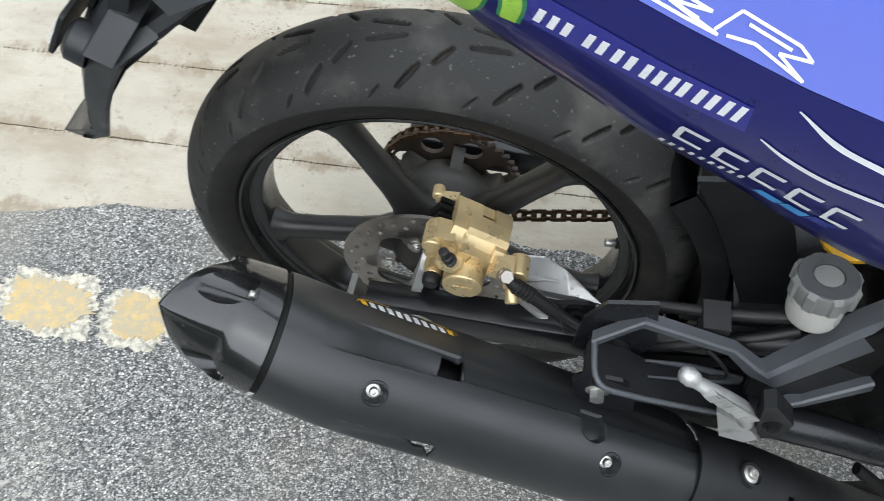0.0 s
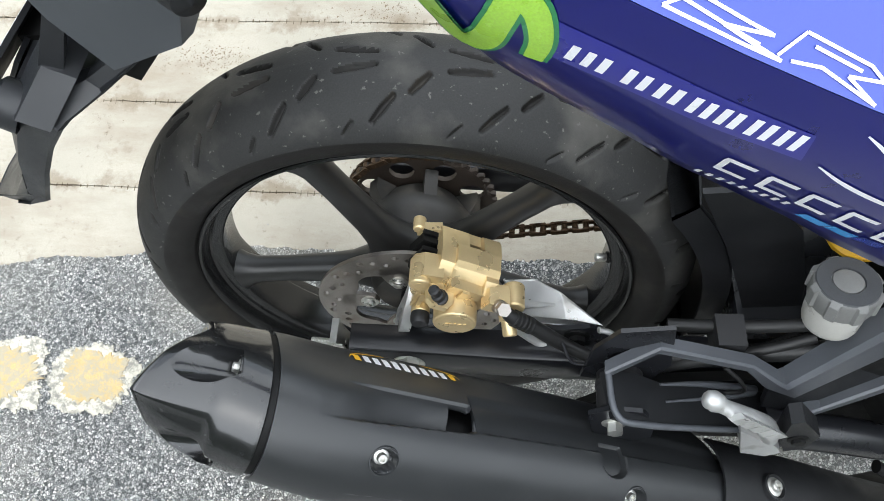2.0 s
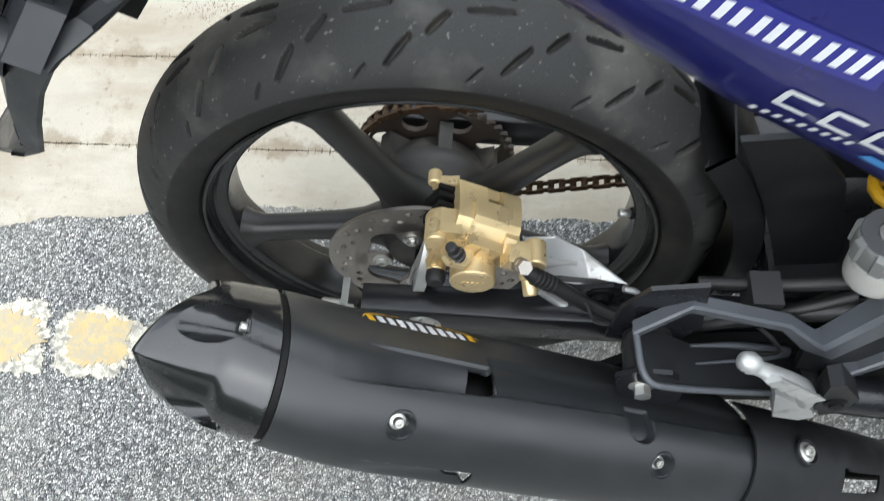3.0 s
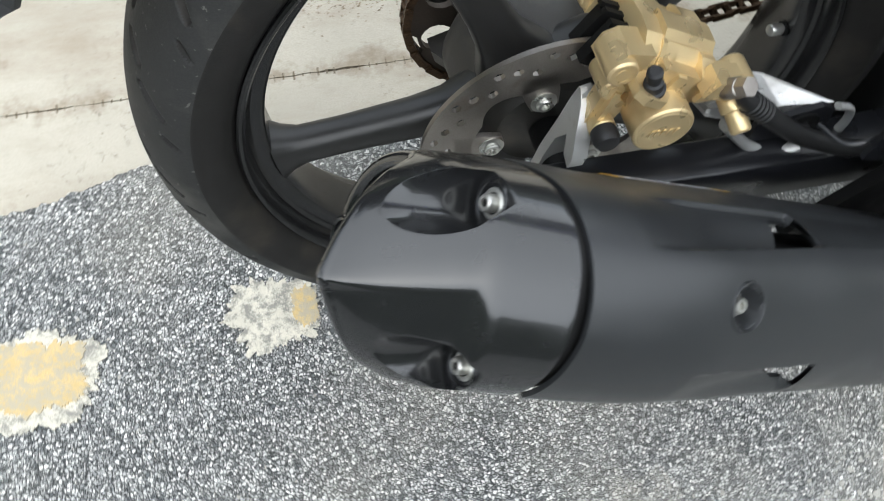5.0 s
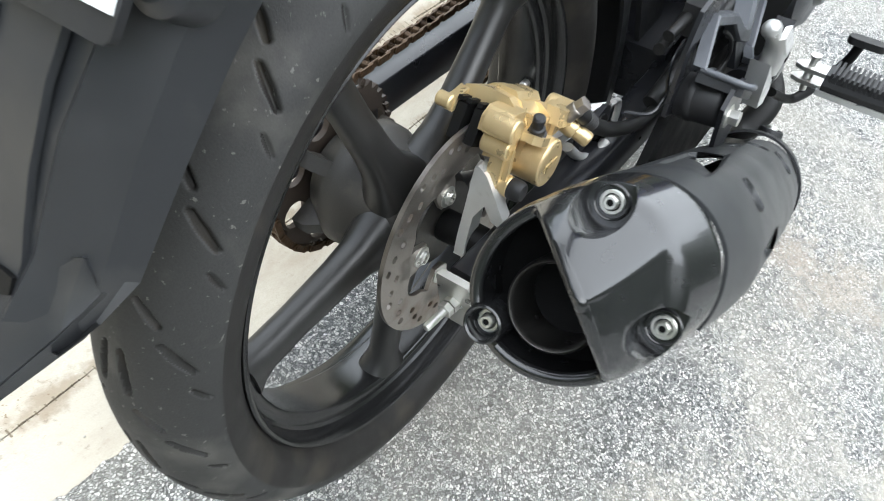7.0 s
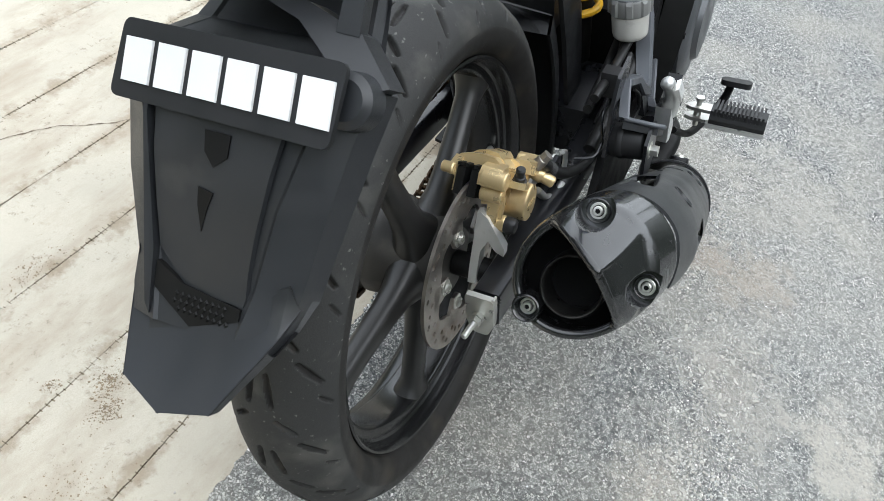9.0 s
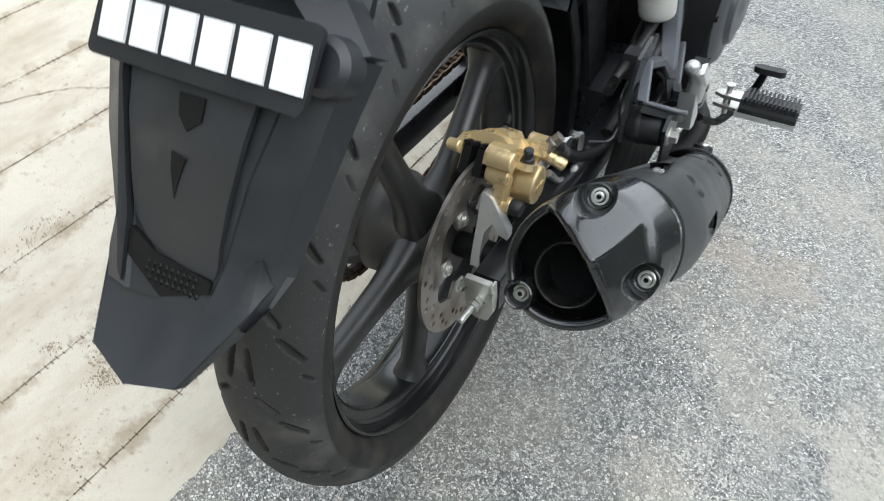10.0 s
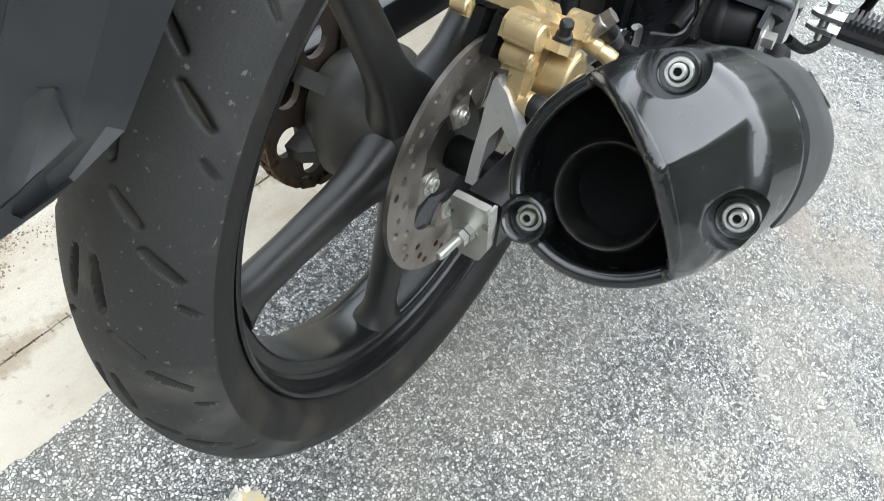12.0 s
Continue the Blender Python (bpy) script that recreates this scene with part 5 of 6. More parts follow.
tube(bm, [(0.264, -0.172, 0.427), (0.278, -0.173, 0.416), (0.304, -0.174, 0.395), (0.322, -0.173, 0.372), (0.328, -0.171, 0.352)], 0.011, n=14, radii=[0.0070, 0.0075, 0.0095, 0.0115, 0.011], flat=0.75)
peg = part("passenger_peg", bm, CAST, bike, "folded cast aluminium passenger footpeg")
bm = bmesh.new()
lathe(bm, [(0, 0.0001), (0.0008, 0.0046), (0.004, 0.0076), (0.010, 0.0090), (0.017, 0.0076), (0.022, 0.0001)], (0.257, -0.172, 0.434), (0.75, 0, -0.6), 20)
part("peg_knob", bm, CAST, peg)
for k in range(5):
    bm = bmesh.new()
    c = Vector((0.282, -0.179, 0.412)).lerp(Vector((0.318, -0.180, 0.380)), k / 4)
    extrude(bm, [c + Vector((0.004, 0, 0.011)), c + Vector((0.012, 0, 0.003)), c + Vector((0.002, 0, -0.008)), c + Vector((-0.005, 0, 0.001))], (0.003, -0.005, 0.002))
    edged(bm, 0.0008, 1)
    part("peg_ridge", bm, CAST, peg)
bm = bmesh.new()
extrude(bm, [(x, -0.178, z) for x, z in ((0.298, 0.376), (0.318, 0.356), (0.338, 0.338), (0.346, 0.322), (0.336, 0.310), (0.312, 0.318))], (0, 0.020, 0))
edged(bm, 0.003, 2)
part("peg_mount", bm, CAST, peg)
bm = bmesh.new()
extrude(bm, [(x, -0.178, z) for x, z in ((0.334, 0.396), (0.343, 0.402), (0.366, 0.368), (0.362, 0.334), (0.348, 0.326), (0.338, 0.350))], (0, 0.018, 0))
edged(bm, 0.003, 2)
ear = part("peg_ear", bm, PLASTIC, peg)
bolt(ear, (0.350, -0.178, 0.360), (0, -1, 0), 0.0060, 0.003, DARK)
# rider peg and brake pedal
bm = bmesh.new()
extrude(bm, [(x, -0.210, z) for x, z in ((0.510, 0.266), (0.538, 0.266), (0.543, 0.254), (0.538, 0.244), (0.510, 0.244), (0.505, 0.254))], (0, -0.082, 0))
edged(bm, 0.004, 3)
rider = part("rider_peg", bm, BOOT, bike, "black ribbed rubber rider footpeg")
for k in range(13):
    bm = bmesh.new()
    block(bm, (0.507, -0.288 + 0.0058 * k, 0.260), (0.541, -0.2848 + 0.0058 * k, 0.272))
    edged(bm, 0.0014, 2)
    part("peg_rib", bm, BOOT, rider)
bm = bmesh.new()
block(bm, (0.508, -0.292, 0.237), (0.540, -0.206, 0.2445))
edged(bm, 0.002, 2)
part("peg_plate", bm, CAST, rider)
bm = bmesh.new()
for low in (0.2575, 0.2405):
    extrude(bm, [(x, y, low) for x, y in ((0.515, -0.212), (0.537, -0.212), (0.535, -0.182), (0.529, -0.172), (0.521, -0.172), (0.516, -0.182))], (0, 0, 0.0055))
rod(bm, (0.526, -0.190, 0.276), (0.526, -0.190, 0.228), 0.0042, soft=0.0008)
lathe(bm, [(0, 0.0001), (0, 0.0066), (0.003, 0.0066), (0.004, 0.0050)], (0.526, -0.190, 0.277), (0, 0, -1), 16)
for m in range(5):
    lathe(bm, [(0, 0.0048), (0.0011, 0.0060), (0.0022, 0.0048)], (0.526, -0.190, 0.2465 + 0.0022 * m), (0, 0, 1), 14)
edged(bm, 0.0008, 1, 45)
part("peg_clevis", bm, STEEL, rider)
bm = bmesh.new()
tube(bm, [(0.46, -0.165, 0.250), (0.52, -0.185, 0.215), (0.570, -0.205, 0.225), (0.585, -0.220, 0.250), (0.585, -0.226, 0.276)], 0.0075, n=12, flat=0.75)
pedal = part("brake_pedal", bm, DARK, bike, "black steel rear brake pedal")
bm = bmesh.new()
pad = [(0.572 + 0.011 + 0.0125 * math.cos(a) * (1.0 if abs(math.cos(a)) < 0.8 else 0.95), -0.233 + (0.012 if math.sin(a) > 0 else -0.012) + 0.0115 * math.sin(a)) for a in [2 * math.pi * (k + 0.5) / 20 for k in range(20)]]
loft(bm, [[(x, y, z + 0.2 * (0.583 - x)) for x, y in pad] for z in (0.277, 0.286)])
edged(bm, 0.0022, 2)
part("pedal_pad", bm, BOOT, pedal)

# ---- brake fluid cup ----
CUP_C, CUP_A = Vector((0.366, -0.099, 0.430)), Vector((-0.02, 0.13, 1.0)).normalized()
bm = bmesh.new()
lathe(bm, [(0.0, 0.0001), (0.0, 0.0190), (0.003, 0.0218), (0.008, 0.0230), (0.036, 0.0242), (0.040, 0.0232), (0.042, 0.0001)], CUP_C, CUP_A, 40)
cup = part("brake_fluid_cup", bm, CUP, bike, "cloudy white brake fluid reservoir with a grey cap")
bm = bmesh.new()
a, u, v = frame_of(CUP_A)
rings = []
for s, r, wob in ((0.033, 0.0252, 0.0), (0.035, 0.0272, 0.0012), (0.051, 0.0272, 0.0012), (0.054, 0.0258, 0.0006), (0.0555, 0.0240, 0.0), (0.0555, 0.0165, 0.0), (0.0540, 0.0155, 0.0), (0.0540, 0.0001, 0.0)):
    rings.append([CUP_C + a * s + (u * math.cos(t) + v * math.sin(t)) * (r + wob * (1 if (math.sin(8 * t) > 0.15) else -1)) for t in [2 * math.pi * k / 96 for k in range(96)]])
loft(bm, rings)
cap = part("cup_cap", bm, CUP_CAP, cup, "grey ribbed screw cap", 28)
bm = bmesh.new()
lathe(bm, [(0.0545, 0.0248), (0.0562, 0.0240), (0.0562, 0.0130), (0.0545, 0.0125)], CUP_C, CUP_A, 48)
part("cap_ring", bm, ENGINE, cap)
bm = bmesh.new()
lathe(bm, [(0.0540, 0.0120), (0.0556, 0.0115), (0.0562, 0.0080), (0.0562, 0.0001)], CUP_C, CUP_A, 32)
part("cap_button", bm, CUP_CAP, cap)
bm = bmesh.new()
tube(bm, [CUP_C + Vector((0.02, 0.01, 0.004)), CUP_C + Vector((0.035, 0.02, -0.02)), CUP_C + Vector((0.03, 0.03, -0.06)), CUP_C + Vector((-0.03, 0.03, -0.075)), CUP_C + Vector((-0.10, 0.02, -0.06))], 0.006, n=12)
part("cup_hose", bm, HOSE, bike, "black rubber fluid hose")

# ---- blue tail cowl ----
LOW = [(-0.06, -0.118, 0.935), (-0.02, -0.126, 0.900), (0.02, -0.134, 0.860), (0.058, -0.139, 0.811), (0.074, -0.138, 0.788), (0.095, -0.138, 0.766), (0.123, -0.139, 0.745), (0.154, -0.141, 0.724), (0.187, -0.143, 0.699), (0.221, -0.146, 0.679),
       (0.259, -0.148, 0.655), (0.288, -0.150, 0.634), (0.328, -0.154, 0.611), (0.354, -0.159, 0.603), (0.42, -0.165, 0.598), (0.50, -0.170, 0.600)]
HINGE = [(-0.06, -0.128, 0.945), (0.02, -0.150, 0.890), (0.06, -0.153, 0.868), (0.136, -0.160, 0.830), (0.194, -0.167, 0.802), (0.257, -0.174, 0.774), (0.33, -0.184, 0.750), (0.42, -0.194, 0.725), (0.50, -0.200, 0.705)]


def along(table, x):
    t = np.array(table)
    return Vector((x, float(np.interp(x, t[:, 0], t[:, 1])), float(np.interp(x, t[:, 0], t[:, 2]))))


def cowl_point(x, f):
    """The cowl's skin: f 0 at its lower edge, 1 at the crease, 2 at the top."""
    lo, hi = along(LOW, x), along(HINGE, x)
    if f <= 0:
        return lo + Vector((0, 0.045 * -f, -0.012 * -f + 0.008 * f * f))
    if f <= 1:
        p = lo.lerp(hi, f)
        return p + Vector((0, -0.007 * math.sin(math.pi * f) - 0.004 * f * (1 - f), 0))
    g = f - 1
    return hi + Vector((0, 0.070 * g, 0.052 * g + 0.010 * math.sin(math.pi * g)))


def cowl_normal(x, f):
    dx = cowl_point(x + 0.002, f) - cowl_point(x - 0.002, f)
    df = cowl_point(x, f + 0.01) - cowl_point(x, f - 0.01)
    n = df.cross(dx).normalized()
    return n if n.y < 0 else -n


def cowl_sheet(f0, f1, steps, thick=0.003):
    xs = [-0.06 + 0.008 * i for i in range(71)]
    fs = [f0 + (f1 - f0) * j / steps for j in range(steps + 1)]
    bm = bmesh.new()
    outer = [[cowl_point(x, f) for f in fs] for x in xs]
    inner = [[cowl_point(x, f) - cowl_normal(x, f) * thick for f in fs[::-1]] for x in xs]
    return loft(bm, [a + b for a, b in zip(outer, inner)])


cowl = part("tail_cowl", cowl_sheet(-1, 1.0, 24), BLUE, bike, "glossy deep blue tail cowl with sponsor stickers", 60)
part("cowl_top", cowl_sheet(1.004, 2.0, 12), SKYBLUE, cowl, "lighter blue upper cowl panel", 60)


def stroke(name, pts, width, mat, label="", lift=0.0007, steps=5, parent=None):
    """A sticker band along a line of (x, f) on the cowl; width: one number, or one for each point."""
    line = curve_points([(x, f, 0) for x, f in pts], steps) if len(pts) > 2 else [Vector((*pts[0], 0)).lerp(Vector((*pts[1], 0)), k / 6) for k in range(7)]
    wide = [width] * len(pts) if isinstance(width, float) else width
    bm = bmesh.new()
    rows = []
    for k, q in enumerate(line):
        p, nrm = cowl_point(q.x, q.y), cowl_normal(q.x, q.y)
        a, b = line[max(k - 1, 0)], line[min(k + 1, len(line) - 1)]
        t = (cowl_point(b.x, b.y) - cowl_point(a.x, a.y)).normalized()
        s = nrm.cross(t).normalized()
        w = float(np.interp(k / (len(line) - 1), np.linspace(0, 1, len(wide)), wide)) / 2
        rows.append([p + nrm * lift + s * w * e for e in (-1, -0.5, 0, 0.5, 1)])
    loft(bm, rows, closed=False)
    return part(name, bm, mat, parent or cowl, label)


def film(name, x0, x1, lo0, hi0, lo1, hi1, mat, lift, label="", slant=0.0):
    """A four-cornered sticker on the cowl."""
    bm = bmesh.new()
    rows = []
    for i in range(25):
        t = i / 24
        row = []
        for j in range(9):
            s = j / 8
            f = (lo0 + (lo1 - lo0) * t) * (1 - s) + (hi0 + (hi1 - hi0) * t) * s
            x = x0 + (x1 - x0) * t + slant * (s - 0.5)
            row.append(cowl_point(x, f) + cowl_normal(x, f) * lift)
        rows.append(row)
    loft(bm, rows, closed=False)
    return part(name, bm, mat, cowl, label)


film("sponsor_film", 0.112, 0.237, 0.45, 0.72, 0.585, 0.765, MIDBLUE, 0.0004, "mid blue sticker strip")
# sponsor lettering stands as plain slanted white bars: place along the strip and number of bars
for x, count in ((0.1240, 3), (0.1495, 2), (0.1645, 2), (0.1800, 1), (0.1868, 2), (0.2000, 1), (0.2085, 2), (0.2230, 2)):
    for k in range(count):
        q = x + 0.0070 * k
        lo = 0.505 + 0.115 * (q - 0.124) / 0.105
        stroke("white_bar", [(q - 0.0008, lo), (q + 0.0030, lo + 0.125)], 0.0040, WHITE)
for k in range(5):
    t = k / 4
    x, lo = 0.2060 + 0.0945 * t, 0.215 + 0.045 * t
    stroke("white_bar", [(x, lo + 0.135), (x + 0.0165, lo + 0.145)], 0.0036, WHITE)
    stroke("white_bar", [(x - 0.002, lo), (x + 0.0145, lo + 0.010)], 0.0036, WHITE)
    stroke("white_bar", [(x - 0.001, lo), (x + 0.001, lo + 0.135)], 0.0036, WHITE, lift=0.0009)
for k in range(9):
    t = k / 8
    x = 0.198 + 0.0061 * k
    stroke("slogan_bar", [(x, 0.050 + 0.105 * t), (x + 0.0018, 0.100 + 0.105 * t)], 0.0030, WHITE)
for k, mat in enumerate((PALEBLUE, PALEBLUE, SKYBLUE)):
    x = 0.2600 + 0.0170 * k
    film("blue_block", x, x + 0.0150, 0.100 + 0.030 * k, 0.165 + 0.030 * k, 0.115 + 0.030 * k, 0.180 + 0.030 * k, mat, 0.0007, slant=0.004)
WAVE = [(0.055, 0.36), (0.066, 0.14), (0.078, 0.07), (0.087, 0.27), (0.093, 0.52), (0.100, 0.74), (0.1085, 0.72), (0.1115, 0.55), (0.1085, 0.36)]
stroke("green_edge", WAVE, [0.016, 0.0195, 0.0195, 0.0185, 0.0175, 0.0170, 0.0160, 0.0150, 0.0135], GREEN_EDGE, lift=0.0008)
stroke("green_wave", WAVE, [0.012, 0.0150, 0.0150, 0.0140, 0.0130, 0.0125, 0.0115, 0.0105, 0.0090], GREEN, "lime green wave-shaped sticker", lift=0.0012)
stroke("white_flash", [(0.246, 0.60), (0.264, 0.555), (0.290, 0.55), (0.335, 0.60)], [0.001, 0.003, 0.0034, 0.0034], WHITE)
stroke("white_flash", [(0.258, 0.88), (0.282, 0.79), (0.312, 0.77)], [0.001, 0.004, 0.0045], WHITE)
# model mark on the upper panel: plain zigzag of white outlines
for pts in ([(0.158, 1.04), (0.210, 1.035)], [(0.158, 1.04), (0.172, 1.14)], [(0.172, 1.14), (0.206, 1.115)], [(0.206, 1.115), (0.184, 1.075)], [(0.184, 1.075), (0.210, 1.035)], [(0.163, 1.10), (0.200, 1.06)],
            [(0.208, 1.05), (0.220, 1.18)], [(0.220, 1.18), (0.250, 1.16)], [(0.250, 1.16), (0.257, 1.12)], [(0.257, 1.12), (0.240, 1.085)], [(0.240, 1.085), (0.254, 1.02)], [(0.254, 1.02), (0.228, 1.075)], [(0.228, 1.075), (0.214, 1.05)], [(0.224, 1.14), (0.246, 1.125)]):
    stroke("model_mark", pts, 0.0016, WHITE)

# ---- rear mudguard with the number plate ----
FB = Vector((-0.316, 0.034, 0.528))
FE, FN = Vector((-0.537, 0, -0.844)).normalized(), Vector((-0.844, 0, 0.537)).normalized()


def fen(l, w, d=0.0):
    """A point of the mudguard: l down along it, w to the left of its middle, d out to the rear; it bulges a little half way."""
    swell = 0.014 * math.sin(math.pi * min(max(-l / 0.20, 0.0), 1.0))
    return FB + FE * l + FN * (d + swell) + Vector((0, w - 0.0025, 0))


def fender_ring(l, inner, outer, d_in, d_out, side, thick=0.003):
    """One section: flat middle, sloped flanks, side walls turned ahead."""
    pts = [(outer + 0.006, d_out - side), (outer + 0.003, d_out - 0.010), (outer, d_out), (inner, d_in), (inner - 0.003, d_in - 0.0015)]
    sec = pts + [(-w, d) for w, d in pts[::-1]]
    hollow = [(w - math.copysign(thick, w), d - thick) for w, d in sec]
    return [fen(l, w, d) for w, d in sec] + [fen(l, w, d) for w, d in hollow[::-1]]


bm = bmesh.new()
loft(bm, [fender_ring(*row) for row in ((-0.212, 0.048, 0.058, -0.052, -0.056, 0.008), (-0.172, 0.058, 0.070, -0.040, -0.040, 0.012), (-0.152, 0.073, 0.0890, -0.012, -0.020, 0.020), (-0.146, 0.076, 0.0945, 0.000, -0.014, 0.024), (-0.110, 0.066, 0.089, 0.000, -0.014, 0.023), (-0.060, 0.053, 0.0805, 0.001, -0.013, 0.021), (0.000, 0.041, 0.0690, 0.003, -0.010, 0.016), (0.022, 0.037, 0.0640, 0.006, -0.004, 0.010), (0.040, 0.033, 0.056, 0.008, 0.001, 0.004))])
edged(bm, 0.0016, 2, 20)
fender = part("rear_mudguard", bm, FENDER, bike, "angular matt black plastic rear mudguard", 25)
# lower flap, kicked out to the rear, with a blunt point
bm = bmesh.new()
flap = [(-0.010, 0.066, -0.010), (0.017, 0.0685, -0.011), (0.083, 0.0445, 0.015), (0.097, 0.0060, 0.022), (0.085, -0.0345, 0.021), (0.029, -0.0620, 0.000), (0.006, -0.0690, -0.010), (-0.010, -0.063, -0.006), (0.004, -0.030, 0.000), (0.004, 0.030, 0.000)]
loft(bm, [[fen(l, w, d - t) for l, w, d in flap] for t in (0.0, 0.0040)])
bmesh.ops.triangulate(bm, faces=[f for f in bm.faces if len(f.verts) > 4])
edged(bm, 0.0010, 2, 32)
part("mudguard_flap", bm, FENDER, fender)
for pts in ([(0.006, -0.0695, -0.010), (0.029, -0.0625, 0.000), (0.085, -0.0350, 0.0205), (0.086, -0.0345, 0.010), (0.033, -0.0630, -0.014), (0.006, -0.0700, -0.026)], [(0.017, 0.0690, -0.011), (0.083, 0.0450, 0.0145), (0.083, 0.0445, 0.004), (0.017, 0.0695, -0.027)]):
    bm = bmesh.new()
    extrude(bm, [fen(*p) for p in pts], (0, 0.003 if pts[0][1] < 0 else -0.003, 0))
    edged(bm, 0.0008, 1)
    part("flap_skirt", bm, FENDER, fender)
# raised middle panel with its step, vent and dents
bm = bmesh.new()
rings = []
for l, w0, w1 in ((-0.146, -0.056, 0.055), (-0.12, -0.052, 0.052), (-0.08, -0.046, 0.048), (-0.04, -0.040, 0.042), (-0.012, -0.0365, 0.038), (0.006, -0.0365, 0.020), (0.012, -0.0355, 0.011)):
    rings.append([fen(l, w, d) for w, d in ((w0, 0.0005), (w0 + 0.001, 0.0040), ((w0 + w1) / 2, 0.0050), (w1 - 0.001, 0.0040), (w1, 0.0005))])
loft(bm, rings)
edged(bm, 0.0008, 1, 40)
part("middle_panel", bm, FENDER, fender)
bm = bmesh.new()
loft(bm, [[fen(l, w, d) for l, w in ((-0.146, 0.062), (-0.10, 0.056), (0.030, 0.043), (0.037, 0.038), (-0.010, 0.0405), (-0.10, 0.0530), (-0.146, 0.0590))] for d in (0.000, 0.0075)])
edged(bm, 0.001, 1, 20)
part("edge_rib", bm, FENDER, fender)
# vent and its studs coloured near-black in place of the recess's shade
bm = bmesh.new()
loft(bm, [[fen(l, w, d) for l, w in ((-0.002, 0.0385), (0.009, 0.014), (0.0135, -0.034), (0.022, -0.034), (0.037, 0.004), (0.017, 0.038))] for d in (0.001, 0.0062)])
part("vent_shade_plate", bm, DARK, fender)
for i in range(9):
    for j in range(3):
        l, w = 0.0165 + 0.0052 * j, 0.018 - 0.0050 * i + 0.0025 * (j % 2) - 0.0015 * j
        bm = bmesh.new()
        loft(bm, [[fen(l + 0.0028 * math.cos(a) * f, w + 0.0022 * math.sin(a) * f, d) for a in (0, math.pi / 2, math.pi, 3 * math.pi / 2)] for d, f in ((0.0058, 1.0), (0.0074, 0.45))])
        part("vent_stud", bm, DARK, fender)
# dents stand as thin dark plates, their shade given by colour
for base, shape in (((-0.100, -0.004), ((0.0, 0.011), (0.014, 0.009), (0.023, 0.001), (0.015, -0.009), (0.0, -0.009))), ((-0.062, 0.002), ((0.0, 0.005), (0.012, 0.0045), (0.030, 0.0005), (0.013, -0.0035), (0.002, -0.007)))):
    bm = bmesh.new()
    loft(bm, [[fen(base[0] + l, base[1] + w, d) for l, w in shape] for d in (0.002, 0.0056)])
    part("dent_shade_plate", bm, DARK, fender)
# chamfered yoke beside the plate
bm = bmesh.new()
near = [(-0.189, -0.006), (-0.180, -0.035), (-0.160, -0.061), (-0.143, -0.086)]
far = [(-0.198, 0.000), (-0.193, -0.034), (-0.179, -0.077), (-0.150, -0.106)]
loft(bm, [[fen(*p, -0.004), fen(*q, -0.011), fen(*q, -0.034), fen(*p, -0.030)] for p, q in zip(near, far)])
edged(bm, 0.002, 2, 30)
part("yoke", bm, FENDER, fender, smooth=25)
# upper struts and reflector pod
for sgn in (-1, 1):
    bm = bmesh.new()
    c = 0.034
    tube(bm, [(-0.211, c + sgn * 0.070, 0.672), (-0.185, c + sgn * 0.072, 0.720), (-0.155, c + sgn * 0.074, 0.775)], 0.013, n=4, steps=3, radii=[0.011, 0.009, 0.009])
    edged(bm, 0.002, 2)
    part("strut", bm, FENDER, fender)
    if sgn > 0:
        continue
    bm = bmesh.new()
    lathe(bm, [(0, 0.0001), (0.0, 0.013), (0.004, 0.018), (0.02, 0.019)], fen(-0.138, sgn * 0.086, 0.006), -FN, 30)
    part("side_pod", bm, FENDER, fender)
bm = bmesh.new()
extrude(bm, [fen(l, w, -0.06) for l, w in ((-0.214, 0.046), (-0.160, 0.050), (-0.160, -0.044), (-0.214, -0.044))], FN * -0.016)
part("plate_backing", bm, DARK, fender)
# plate
PC, PH = Vector((-0.2605, 0.0305, 0.650)), Vector((0.046, 1.0, -0.034)).normalized()
PN = Vector((-0.7895, 0.057, 0.6111)).normalized()
PV = PN.cross(PH).normalized()
if PV.z < 0:
    PV = -PV


def plate_point(h, v, d=0.0):
    return PC + PH * h + PV * v + PN * d


bm = bmesh.new()
corner = []
for sx, sy in ((1, 1), (-1, 1), (-1, -1), (1, -1)):
    for a in (0, 30, 60, 90):
        a = radians(a if sx * sy > 0 else 90 - a)
        corner.append((sx * (0.0885 - 0.006 + 0.006 * math.cos(a)), sy * (0.0265 - 0.006 + 0.006 * math.sin(a))))
loft(bm, [[plate_point(h, v, d) for h, v in corner] for d in (0.0, 0.004)])
edged(bm, 0.0008, 2, 40)
plate = part("number_plate", bm, PLASTIC, bike, "black number plate with raised white bars")
for k in range(6):
    h = 0.0692 - 0.0285 * k
    bm = bmesh.new()
    loft(bm, [[plate_point(h + x, v, d) for x, v in ((0.0125, 0.0140), (-0.0105, 0.0140), (-0.0130, -0.0150), (0.0100, -0.0150))] for d in (0.0038, 0.0062)])
    edged(bm, 0.0008, 2, 40)
    part("plate_bar", bm, PLATE_WHITE, plate)
bm = bmesh.new()
block(bm, (-0.255, 0.0, 0.635), (-0.235, 0.070, 0.660))
part("plate_bracket", bm, DARK, plate)

# ---- tail tray and rear lamp underside ----
bm = bmesh.new()
tray = [(-0.222, -0.030, 0.770), (-0.185, -0.052, 0.722), (-0.149, -0.068, 0.694), (-0.090, -0.082, 0.728), (-0.086, -0.078, 0.745), (-0.080, -0.060, 0.775), (-0.12, -0.050, 0.80), (-0.19, -0.035, 0.80)]
a = [Vector(p) for p in tray]
b = [Vector((p.x, 0.068 - p.y + 0.004, p.z)) for p in a]
